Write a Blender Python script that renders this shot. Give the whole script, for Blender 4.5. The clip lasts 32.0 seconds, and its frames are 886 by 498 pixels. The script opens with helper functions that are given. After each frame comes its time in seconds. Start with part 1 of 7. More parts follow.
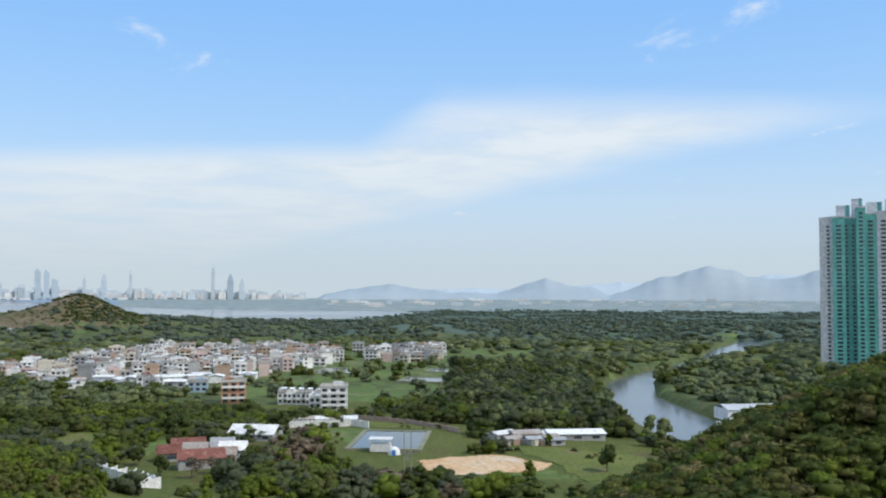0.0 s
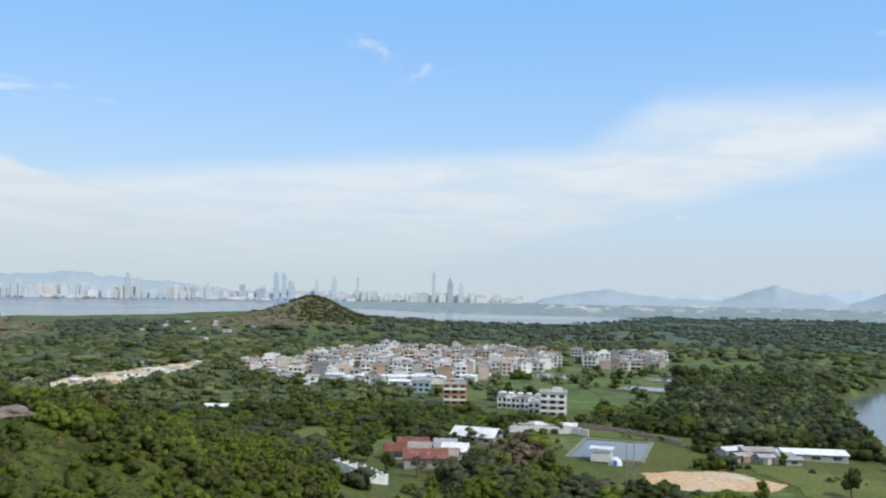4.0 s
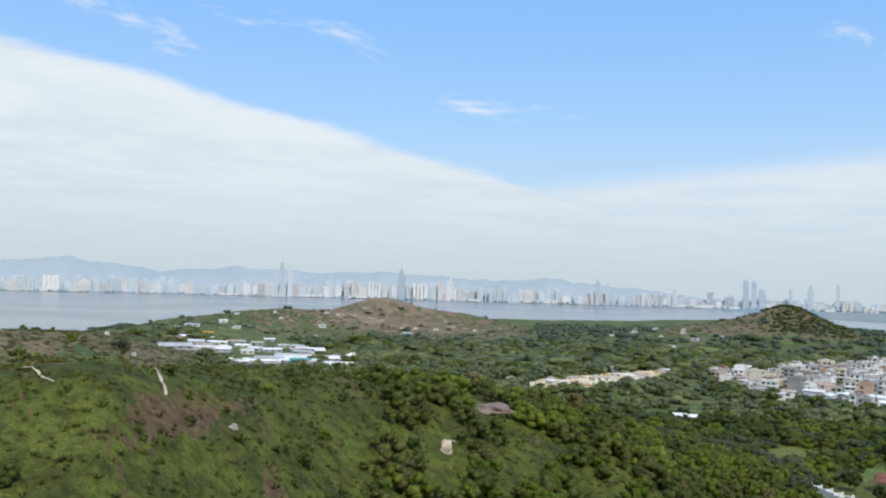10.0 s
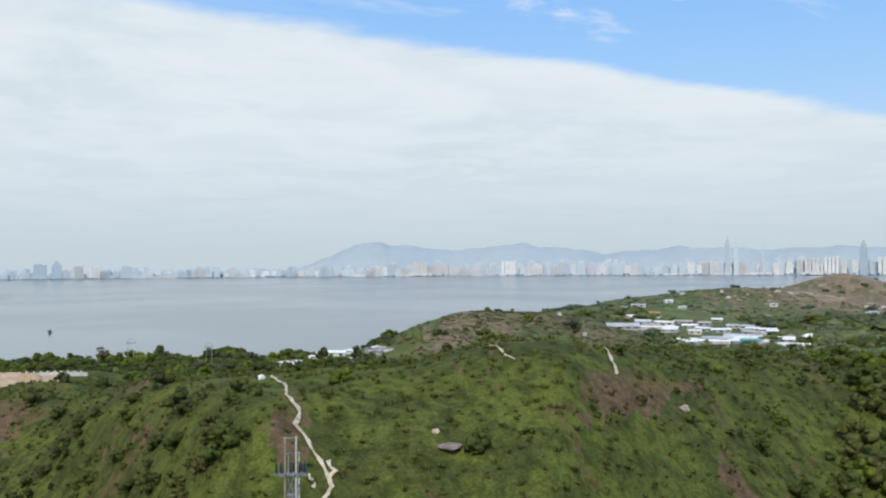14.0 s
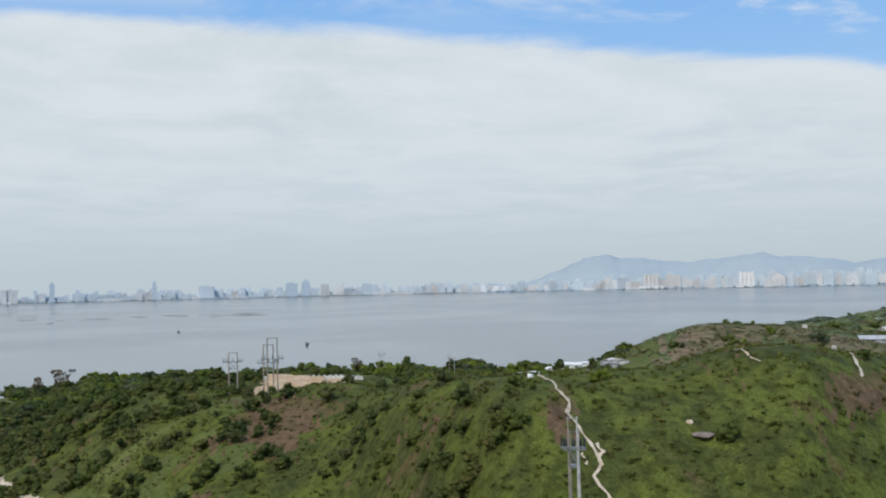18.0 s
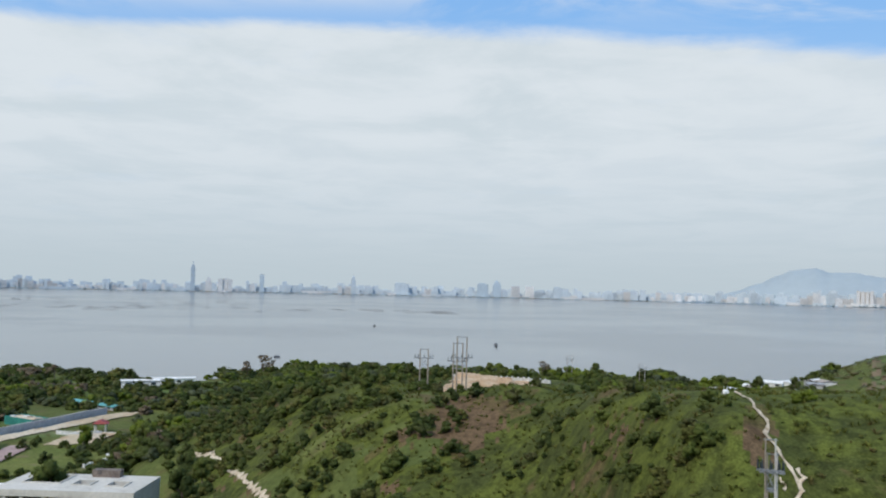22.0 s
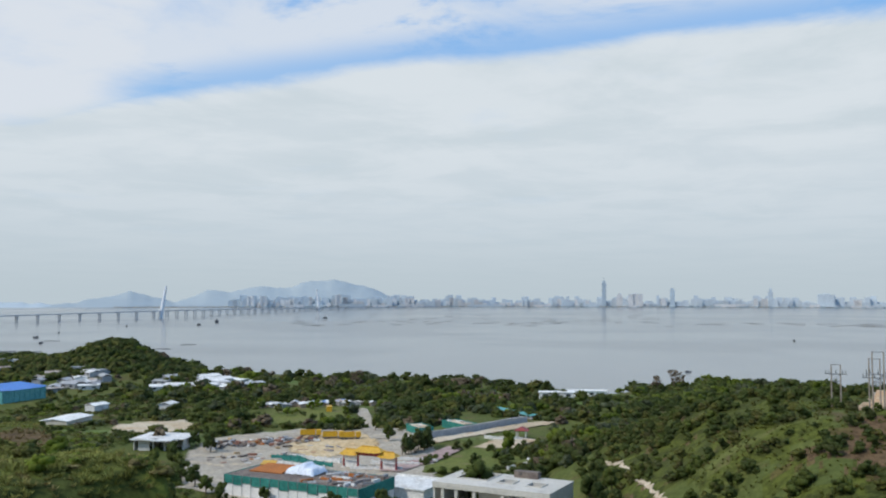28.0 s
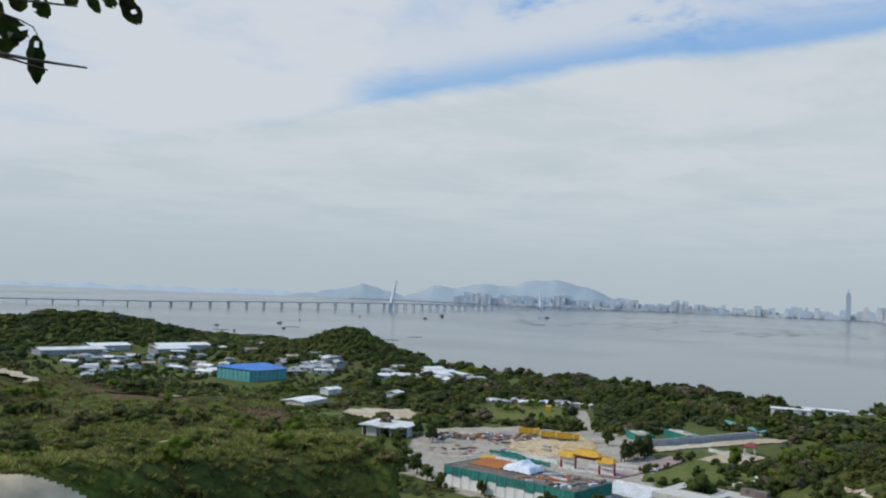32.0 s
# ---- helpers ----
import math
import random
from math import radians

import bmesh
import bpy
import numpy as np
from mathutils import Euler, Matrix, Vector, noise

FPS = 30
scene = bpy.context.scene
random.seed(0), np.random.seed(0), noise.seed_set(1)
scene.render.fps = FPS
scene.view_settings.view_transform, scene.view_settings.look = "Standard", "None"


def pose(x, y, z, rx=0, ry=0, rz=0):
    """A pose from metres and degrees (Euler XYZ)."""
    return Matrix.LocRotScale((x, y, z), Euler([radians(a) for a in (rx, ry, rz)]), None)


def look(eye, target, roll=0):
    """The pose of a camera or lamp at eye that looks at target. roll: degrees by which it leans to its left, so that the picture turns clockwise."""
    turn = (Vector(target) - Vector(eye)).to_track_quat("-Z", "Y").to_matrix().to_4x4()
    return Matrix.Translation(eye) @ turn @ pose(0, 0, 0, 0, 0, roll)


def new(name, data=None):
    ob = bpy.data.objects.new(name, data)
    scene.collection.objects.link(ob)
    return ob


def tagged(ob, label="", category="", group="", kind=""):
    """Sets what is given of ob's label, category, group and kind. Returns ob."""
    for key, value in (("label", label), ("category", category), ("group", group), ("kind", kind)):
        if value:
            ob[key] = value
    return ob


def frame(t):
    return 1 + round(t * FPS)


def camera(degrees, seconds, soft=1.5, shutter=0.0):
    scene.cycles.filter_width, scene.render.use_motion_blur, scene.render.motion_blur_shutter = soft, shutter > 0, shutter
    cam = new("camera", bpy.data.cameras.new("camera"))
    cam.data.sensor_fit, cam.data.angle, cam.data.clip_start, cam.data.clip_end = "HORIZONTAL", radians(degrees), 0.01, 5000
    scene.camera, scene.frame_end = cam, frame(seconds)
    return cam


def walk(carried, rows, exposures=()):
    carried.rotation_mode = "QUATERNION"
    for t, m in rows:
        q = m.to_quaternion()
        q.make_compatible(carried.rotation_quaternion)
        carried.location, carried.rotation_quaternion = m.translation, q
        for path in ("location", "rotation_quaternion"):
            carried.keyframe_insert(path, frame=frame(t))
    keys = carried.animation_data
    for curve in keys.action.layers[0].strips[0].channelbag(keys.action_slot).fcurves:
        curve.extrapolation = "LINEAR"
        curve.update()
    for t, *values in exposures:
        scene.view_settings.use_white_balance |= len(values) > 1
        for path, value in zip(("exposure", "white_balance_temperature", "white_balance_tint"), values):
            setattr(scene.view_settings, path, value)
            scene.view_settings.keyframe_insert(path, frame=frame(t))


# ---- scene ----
EYE = 58.0
cam = camera(52.82, 32.0, soft=2.1)
# seconds, x, y, z from the first eye, yaw, pitch, roll
ROWS = [
    (0.0, 0.00, -0.01, 0.01, -0.00, 2.55, -0.14),
    (0.5, -0.00, -0.16, 0.03, 1.73, 2.58, -0.21),
    (1.0, -0.00, -0.32, 0.06, 3.44, 2.60, -0.22),
    (1.5, -0.00, -0.48, 0.09, 5.16, 2.62, -0.28),
    (2.0, -0.00, -0.64, 0.12, 6.90, 2.64, -0.37),
    (2.5, -0.00, -0.79, 0.14, 8.43, 2.65, -0.40),
    (4.5, -1.86, 1.94, 0.51, 15.94, 2.72, -1.04),
    (5.0, -2.24, 2.60, 0.50, 18.14, 2.71, -1.09),
    (5.5, -2.57, 3.19, 0.49, 20.35, 2.71, -1.15),
    (6.0, -2.84, 3.67, 0.49, 22.56, 2.71, -1.10),
    (6.5, -3.05, 4.05, 0.49, 24.81, 2.68, -1.03),
    (7.0, -3.21, 4.34, 0.49, 27.06, 2.69, -0.95),
    (7.5, -3.32, 4.56, 0.49, 29.33, 2.69, -0.87),
    (8.0, -3.40, 4.70, 0.49, 31.72, 2.72, -0.94),
    (8.5, -3.45, 4.80, 0.49, 34.22, 2.74, -1.14),
    (9.0, -3.47, 4.83, 0.49, 36.83, 2.75, -1.42),
    (9.5, -3.47, 4.85, 0.49, 39.78, 2.70, -1.54),
    (10.0, -3.48, 4.84, 0.49, 43.14, 2.58, -1.56),
    (10.5, -3.47, 4.82, 0.49, 46.93, 2.42, -1.50),
    (11.0, -3.47, 4.80, 0.50, 51.02, 2.16, -1.21),
    (11.5, -3.49, 4.76, 0.50, 55.12, 1.90, -0.95),
    (12.0, -3.52, 4.76, 0.49, 59.08, 1.66, -0.56),
    (12.5, -3.59, 4.78, 0.49, 62.65, 1.42, -0.32),
    (13.0, -3.70, 4.82, 0.48, 65.89, 1.18, -0.12),
    (13.5, -3.84, 4.91, 0.47, 68.75, 0.95, 0.14),
    (14.0, -4.03, 5.13, 0.47, 71.06, 1.01, 0.32),
    (14.5, -4.27, 5.38, 0.46, 73.00, 1.23, 0.43),
    (16.5, 6.30, 0.20, 0.40, 77.95, 0.95, 0.52),
    (17.0, 8.31, -0.80, 0.40, 79.40, 1.07, 0.74),
    (17.5, 9.01, -1.08, 0.46, 82.95, 1.82, 1.12),
    (18.0, 9.02, -1.07, 0.45, 85.64, 2.11, 1.26),
    (18.5, 9.02, -1.07, 0.45, 87.38, 2.26, 1.31),
    (19.0, 9.01, -1.08, 0.45, 88.42, 2.31, 1.01),
    (19.5, 9.01, -1.07, 0.45, 89.37, 2.25, 0.50),
    (20.0, 9.00, -1.09, 0.46, 90.21, 2.25, -0.29),
    (20.5, 9.00, -1.10, 0.46, 91.33, 2.26, -0.94),
    (21.0, 9.00, -1.09, 0.46, 92.99, 2.27, -1.37),
    (21.5, 8.99, -1.11, 0.46, 95.16, 2.32, -1.47),
    (22.0, 8.99, -1.11, 0.46, 97.83, 2.31, -1.30),
    (22.5, 8.99, -1.13, 0.46, 100.81, 2.25, -0.97),
    (23.0, 8.99, -1.11, 0.46, 103.74, 2.24, -0.50),
    (23.5, 9.00, -1.10, 0.46, 106.55, 2.27, -0.19),
    (24.0, 9.00, -1.10, 0.46, 109.07, 2.31, 0.07),
    (24.5, 9.00, -1.10, 0.46, 111.30, 2.38, 0.29),
    (25.0, 9.00, -1.10, 0.46, 113.24, 2.46, 0.50),
    (25.5, 9.00, -1.10, 0.46, 114.92, 2.55, 0.63),
    (27.5, 15.20, 3.90, 0.77, 121.95, 2.91, 0.31),
    (28.0, 15.20, 3.90, 0.77, 123.74, 2.96, 0.01),
    (28.5, 15.20, 3.90, 0.77, 125.52, 3.01, -0.29),
    (29.0, 15.20, 3.90, 0.77, 127.30, 3.03, -0.53),
    (29.5, 15.20, 3.90, 0.77, 129.10, 3.02, -0.84),
    (30.0, 15.20, 3.90, 0.77, 130.88, 2.99, -1.14),
    (30.5, 15.20, 3.90, 0.77, 132.67, 2.93, -1.44),
    (31.0, 15.20, 3.90, 0.77, 134.47, 2.86, -1.79),
    (31.5, 15.20, 3.90, 0.77, 136.22, 2.76, -2.06),
    (32.0, 15.20, 3.90, 0.77, 137.94, 2.68, -2.44),
]
walk(cam, [(t, pose(x, y, EYE + z, 90 + pitch, roll, yaw)) for t, x, y, z, yaw, pitch, roll in ROWS], [(0, 0.03), (10, 0.03), (14.5, -0.03), (18, -0.17), (25, -0.12), (28, -0.18), (30.5, -0.17), (32, -0.36)])

# ---- light ----
SUN_BEARING, SUN_HEIGHT = radians(-115), radians(47)


def bearing(a, d):
    """The place d metres from the hilltop at a degrees to the left of the y axis."""
    return -d * math.sin(radians(a)), d * math.cos(radians(a))


class Nodes:
    """Short calls to build a node tree."""

    def __init__(self, tree):
        self.tree = tree
        self.n = tree.nodes

    def add(self, kind, **settings):
        node = self.n.new(kind)
        for key, value in settings.items():
            if key == "operation":
                node.operation = value
            elif key == "data_type":
                node.data_type = value
            elif key == "blend_type":
                node.blend_type = value
            elif key == "sky_type":
                node.sky_type = value
        return node

    def link(self, a, b):
        self.tree.links.new(a, b)

    def math(self, op, a, b=0.0, clamp=False):
        node = self.n.new("ShaderNodeMath")
        node.operation, node.use_clamp = op, clamp
        for socket, value in zip(node.inputs, (a, b)):
            if isinstance(value, (int, float)):
                socket.default_value = value
            else:
                self.link(value, socket)
        return node.outputs[0]

    def step(self, value, low, high, out_low=0.0, out_high=1.0):
        node = self.n.new("ShaderNodeMapRange")
        node.interpolation_type = "SMOOTHSTEP"
        self.link(value, node.inputs[0])
        for k, v in enumerate((low, high, out_low, out_high)):
            node.inputs[k + 1].default_value = v
        return node.outputs[0]

    def mix(self, factor, a, b):
        node = self.n.new("ShaderNodeMix")
        node.data_type = "RGBA"
        for socket, value in ((node.inputs[0], factor), (node.inputs[6], a), (node.inputs[7], b)):
            if isinstance(value, (int, float)):
                socket.default_value = value
            elif isinstance(value, tuple):
                socket.default_value = (*value, 1)
            else:
                self.link(value, socket)
        return node.outputs[2]

    def noise(self, vector, scale, detail=4.0, rough=0.55, distort=0.0):
        node = self.n.new("ShaderNodeTexNoise")
        self.link(vector, node.inputs["Vector"])
        node.inputs["Scale"].default_value = scale
        node.inputs["Detail"].default_value = detail
        node.inputs["Roughness"].default_value = rough
        node.inputs["Distortion"].default_value = distort
        return node.outputs["Fac"]

    def scaled(self, vector, x, y, z):
        node = self.n.new("ShaderNodeVectorMath")
        node.operation = "MULTIPLY"
        self.link(vector, node.inputs[0])
        node.inputs[1].default_value = (x, y, z)
        return node.outputs[0]


def make_sky():
    world = bpy.data.worlds.new("sky")
    scene.world = world
    world.use_nodes = True
    t = Nodes(world.node_tree)
    t.n.clear()
    sky = t.n.new("ShaderNodeTexSky")
    sky.sky_type, sky.sun_disc = "NISHITA", False
    sky.sun_elevation, sky.sun_rotation = SUN_HEIGHT, -SUN_BEARING
    sky.air_density, sky.dust_density, sky.ozone_density = 1.3, 0.6, 1.5
    way = t.n.new("ShaderNodeTexCoord").outputs["Generated"]
    split = t.n.new("ShaderNodeSeparateXYZ")
    t.link(way, split.inputs[0])
    up = split.outputs[2]
    # the cloud deck is a level sheet high above the ground
    deep = t.math("ADD", t.math("MAXIMUM", up, 0.0), 0.06)
    px, py = t.math("DIVIDE", split.outputs[0], deep), t.math("DIVIDE", split.outputs[1], deep)
    join = t.n.new("ShaderNodeCombineXYZ")
    t.link(px, join.inputs[0]), t.link(py, join.inputs[1])
    deck = join.outputs[0]
    wisps = t.noise(deck, 1.3, 6, 0.6, 0.3)
    coarse = t.noise(deck, 0.45, 3, 0.5)
    wob = t.math("MULTIPLY", t.math("SUBTRACT", wisps, 0.5), 0.5)
    wob2 = t.math("MULTIPLY", t.math("SUBTRACT", coarse, 0.5), 0.5)
    # the edge of the great bank, slightly bowed
    line = t.math("MULTIPLY", py, t.math("SUBTRACT", t.math("MULTIPLY", py, 0.012), 0.185))
    inside = t.math("SUBTRACT", t.math("SUBTRACT", line, 2.86), px)
    bank = t.step(t.math("ADD", inside, wob), -0.07, 0.14)
    # thin spots within the bank
    bank = t.math("MULTIPLY", bank, t.step(t.noise(deck, 0.9, 5, 0.6), 0.24, 0.44, 0.8, 1.0))
    # broken fleece outside the edge, mainly to the left
    fleece = t.step(t.math("ADD", t.noise(t.scaled(deck, 1.6, 1.0, 1.0), 1.15, 7, 0.62, 0.4), t.step(py, 2.8, -1.2, -0.13, 0.085)), 0.47, 0.62, 0.0, 0.88)
    fleece = t.math("MULTIPLY", fleece, t.step(wisps, 0.3, 0.58, 0.55, 1.0))
    # a clear strip along the bank
    fleece = t.math("MULTIPLY", fleece, t.step(t.math("ADD", inside, wob2), -0.05, -0.4, 0.15, 1.0))
    # the lower cloud that trails off to the right
    top = t.math("ADD", t.step(px, -0.45, 0.05, 4.35, 3.42), wob)
    second = t.math("MULTIPLY", t.step(t.math("SUBTRACT", py, top), -0.1, 0.7), t.step(t.math("ADD", t.math("ADD", px, t.math("MULTIPLY", py, 0.62)), wob2), 4.4, 3.5))
    second = t.math("MULTIPLY", second, t.step(wisps, 0.25, 0.6, 0.45, 0.95))
    # a white mass beyond the clear strip, to the far left
    across = t.math("SUBTRACT", t.math("MULTIPLY", px, 0.74), t.math("MULTIPLY", py, 0.32))
    mass = t.math("MULTIPLY", t.step(t.math("ADD", across, t.math("MULTIPLY", wob, 0.9)), -0.8, -0.5), t.step(py, -0.8, -1.5))
    mass = t.math("MULTIPLY", mass, t.step(wisps, 0.25, 0.5, 0.62, 0.97))
    fleece = t.math("MAXIMUM", fleece, mass)
    cover = t.math("MAXIMUM", t.math("MAXIMUM", bank, fleece), second)
    shade = t.mix(t.step(coarse, 0.35, 0.68), (0.665, 0.755, 0.815), (0.715, 0.795, 0.86))
    shade = t.mix(t.step(wisps, 0.35, 0.62), shade, (0.775, 0.845, 0.90))
    # haze towards the horizon
    low = t.step(up, 0.215, -0.01)
    haze = t.mix(t.step(up, 0.11, 0.0), (0.585, 0.685, 0.765), (0.55, 0.643, 0.703))
    clear = t.n.new("ShaderNodeVectorMath")
    clear.operation = "MULTIPLY"
    t.link(sky.outputs[0], clear.inputs[0])
    clear.inputs[1].default_value = (0.155, 0.155, 0.16)
    blue = t.mix(0.85, clear.outputs[0], t.mix(t.step(up, 0.36, 0.04), (0.23, 0.51, 0.97), (0.445, 0.675, 0.95)))
    shade = t.mix(t.math("MAXIMUM", bank, second), (0.80, 0.855, 0.925), shade)
    colour = t.mix(cover, blue, shade)
    colour = t.mix(t.math("MULTIPLY", t.math("POWER", low, 1.4), 0.97), colour, haze)
    back = t.n.new("ShaderNodeBackground")
    t.link(colour, back.inputs[0])
    back.inputs[1].default_value = 1.0
    out = t.n.new("ShaderNodeOutputWorld")
    t.link(back.outputs[0], out.inputs[0])


make_sky()
sun_data = bpy.data.lights.new("sun", "SUN")
sun_data.energy, sun_data.angle, sun_data.color = 2.6, radians(0.6), (1.0, 0.955, 0.88)
sun = new("sun", sun_data)
sx, sy = bearing(math.degrees(SUN_BEARING), math.cos(SUN_HEIGHT))
sun.matrix_world = look((0, 0, 300), (-sx, -sy, 300 - math.sin(SUN_HEIGHT)))

# ---- materials ----
def material(name, colours, rough=0.85, scale=1.0, fine=8.0, spec=0.3, metal=0.0, bump=0.0, bump_scale=20.0, island=0.0, per_object=0.0, stretch=(1, 1, 1), low=0.35, high=0.65, contrast=1.0, leaf=0.0, relief=0.0):
    """A surface with two scales of variation. colours: two or three, mixed by a coarse and a fine noise."""
    mat = bpy.data.materials.new(name)
    mat.use_nodes = True
    t = Nodes(mat.node_tree)
    t.n.clear()
    place = t.n.new("ShaderNodeNewGeometry")
    at = t.scaled(place.outputs["Position"], *stretch)
    coarse = t.step(t.noise(at, scale, 4, 0.55), low, high)
    grain = t.noise(at, fine, 4, 0.65)
    colour = t.mix(coarse, colours[0], colours[1])
    if len(colours) > 2:
        colour = t.mix(t.step(t.noise(at, scale * 2.7, 5, 0.6, 0.3), 0.52, 0.68), colour, colours[2])
    bright = t.step(grain, 0.25, 0.75, 1 - 0.28 * contrast, 1 + 0.25 * contrast)
    if island:
        bright = t.math("MULTIPLY", bright, t.step(place.outputs["Random Per Island"], 0, 1, 1 - island, 1 + island))
    if per_object:
        info = t.n.new("ShaderNodeObjectInfo")
        bright = t.math("MULTIPLY", bright, t.step(info.outputs["Random"], 0, 1, 1 - per_object, 1 + per_object))
    tone = t.n.new("ShaderNodeVectorMath")
    tone.operation = "SCALE"
    t.link(colour, tone.inputs[0]), t.link(bright, tone.inputs["Scale"])
    body = t.n.new("ShaderNodeBsdfPrincipled")
    t.link(tone.outputs[0], body.inputs["Base Color"])
    body.inputs["Roughness"].default_value = rough
    body.inputs["Metallic"].default_value = metal
    body.inputs["Specular IOR Level"].default_value = spec
    if bump:
        b = t.n.new("ShaderNodeBump")
        b.inputs["Strength"].default_value, b.inputs["Distance"].default_value = relief or min(1.0, bump), bump
        t.link(t.noise(at, bump_scale, 5, 0.65), b.inputs["Height"])
        t.link(b.outputs[0], body.inputs["Normal"])
    out = t.n.new("ShaderNodeOutputMaterial")
    if leaf:
        thin = t.n.new("ShaderNodeBsdfTranslucent")
        t.link(tone.outputs[0], thin.inputs[0])
        blend = t.n.new("ShaderNodeMixShader")
        blend.inputs[0].default_value = leaf
        t.link(body.outputs[0], blend.inputs[1]), t.link(thin.outputs[0], blend.inputs[2])
        t.link(blend.outputs[0], out.inputs[0])
    else:
        t.link(body.outputs[0], out.inputs[0])
    return mat


def water_material(name, colour, rough, bump, scale):
    mat = bpy.data.materials.new(name)
    mat.use_nodes = True
    t = Nodes(mat.node_tree)
    t.n.clear()
    place = t.n.new("ShaderNodeNewGeometry").outputs["Position"]
    streak = t.noise(t.scaled(place, 1, 1, 1), 0.0022, 4, 0.55, 0.4)
    body = t.n.new("ShaderNodeBsdfPrincipled")
    t.link(t.mix(t.step(streak, 0.35, 0.65), colour, tuple(c * 0.9 for c in colour)), body.inputs["Base Color"])
    t.link(t.step(streak, 0.4, 0.62, rough, rough * 1.3), body.inputs["Roughness"])
    body.inputs["IOR"].default_value = 1.33
    b = t.n.new("ShaderNodeBump")
    b.inputs["Strength"].default_value, b.inputs["Distance"].default_value = 0.5, bump
    t.link(t.noise(place, scale, 3, 0.6), b.inputs["Height"])
    t.link(b.outputs[0], body.inputs["Normal"])
    out = t.n.new("ShaderNodeOutputMaterial")
    t.link(body.outputs[0], out.inputs[0])
    return mat


def grass_material(name, lush, olive, dry, dryness):
    """Rough hill grass: lush, olive and dry patches at several sizes over small hummocks."""
    mat = bpy.data.materials.new(name)
    mat.use_nodes = True
    t = Nodes(mat.node_tree)
    t.n.clear()
    at = t.n.new("ShaderNodeNewGeometry").outputs["Position"]
    colour = t.mix(t.step(t.noise(at, 0.16, 5, 0.62, 0.5), 0.4, 0.6), lush, olive)
    colour = t.mix(t.step(t.noise(at, 0.055, 5, 0.65, 0.6), 0.62 - dryness, 0.72 - dryness), colour, dry)
    spots = t.step(t.noise(at, 0.75, 4, 0.6, 0.3), 0.36, 0.58, 0.66, 1.1)
    grain = t.step(t.noise(at, 3.5, 4, 0.65), 0.3, 0.7, 0.7, 1.3)
    tone = t.n.new("ShaderNodeVectorMath")
    tone.operation = "SCALE"
    t.link(colour, tone.inputs[0]), t.link(t.math("MULTIPLY", spots, grain), tone.inputs["Scale"])
    body = t.n.new("ShaderNodeBsdfPrincipled")
    t.link(tone.outputs[0], body.inputs["Base Color"])
    body.inputs["Roughness"].default_value, body.inputs["Specular IOR Level"].default_value = 0.95, 0.1
    b = t.n.new("ShaderNodeBump")
    b.inputs["Strength"].default_value, b.inputs["Distance"].default_value = 0.5, 0.25
    t.link(t.noise(at, 0.9, 5, 0.6), b.inputs["Height"])
    t.link(b.outputs[0], body.inputs["Normal"])
    out = t.n.new("ShaderNodeOutputMaterial")
    t.link(body.outputs[0], out.inputs[0])
    return mat


M = {
    "hill": grass_material("hill_grass", (0.093, 0.109, 0.022), (0.056, 0.066, 0.018), (0.12, 0.088, 0.04), 0.03),
    "burnt": grass_material("dry_grass", (0.105, 0.092, 0.03), (0.112, 0.078, 0.038), (0.13, 0.086, 0.048), 0.16),
    "upland": material("upland_grass", [(0.14, 0.12, 0.06), (0.19, 0.14, 0.09), (0.105, 0.105, 0.05)], 0.95, 0.02, 0.2, 0.1, contrast=1.3),
    "woodfloor": material("wood_floor", [(0.085, 0.105, 0.03), (0.115, 0.13, 0.036), (0.12, 0.095, 0.045)], 0.95, 0.04, 0.6, 0.1, bump=0.6, bump_scale=0.5),
    "plain": material("plain_undergrowth", [(0.08, 0.103, 0.04), (0.108, 0.13, 0.05), (0.14, 0.13, 0.065)], 0.95, 0.012, 0.15, 0.1, contrast=1.2),
    "bare_hill": material("bare_hill_earth", [(0.23, 0.165, 0.11), (0.18, 0.14, 0.09), (0.36, 0.28, 0.20)], 0.95, 0.012, 0.12, 0.1, contrast=1.2),
    "meadow": material("meadow", [(0.13, 0.175, 0.052), (0.10, 0.14, 0.045), (0.17, 0.17, 0.08)], 0.95, 0.014, 0.25, 0.1),
    # marsh, far fields and far shore hold bluish haze in their base colours
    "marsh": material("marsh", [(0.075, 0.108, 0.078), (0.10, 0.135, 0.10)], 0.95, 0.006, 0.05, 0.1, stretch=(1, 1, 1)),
    "fields": material("hazed_fields", [(0.23, 0.28, 0.275), (0.29, 0.325, 0.30), (0.19, 0.25, 0.25)], 0.95, 0.008, 0.03, 0.1),
    "sand": material("sand", [(0.50, 0.40, 0.27), (0.58, 0.50, 0.38), (0.45, 0.31, 0.19)], 0.95, 0.06, 0.8, 0.1),
    "mud": material("mud", [(0.16, 0.14, 0.11), (0.20, 0.18, 0.14)], 0.8, 0.02, 0.3, 0.3),
    "hazed_shore": material("hazed_shore", [(0.22, 0.29, 0.35), (0.26, 0.33, 0.39)], 0.95, 0.004, 0.02, 0.1),
    "yard": material("yard_concrete", [(0.43, 0.38, 0.305), (0.35, 0.305, 0.245), (0.51, 0.415, 0.29)], 0.9, 0.06, 0.7, 0.2),
    "sea": water_material("sea_water", (0.135, 0.148, 0.155), 0.14, 0.10, 0.35),
    "pond": water_material("pond_water", (0.10, 0.12, 0.12), 0.08, 0.03, 0.5),
}

# ---- ground ----
def table(a, points):
    """Smooth interpolation of a table of pairs at the values a."""
    xs, ys = [p[0] for p in points], [p[1] for p in points]
    return np.interp(a, xs, ys)


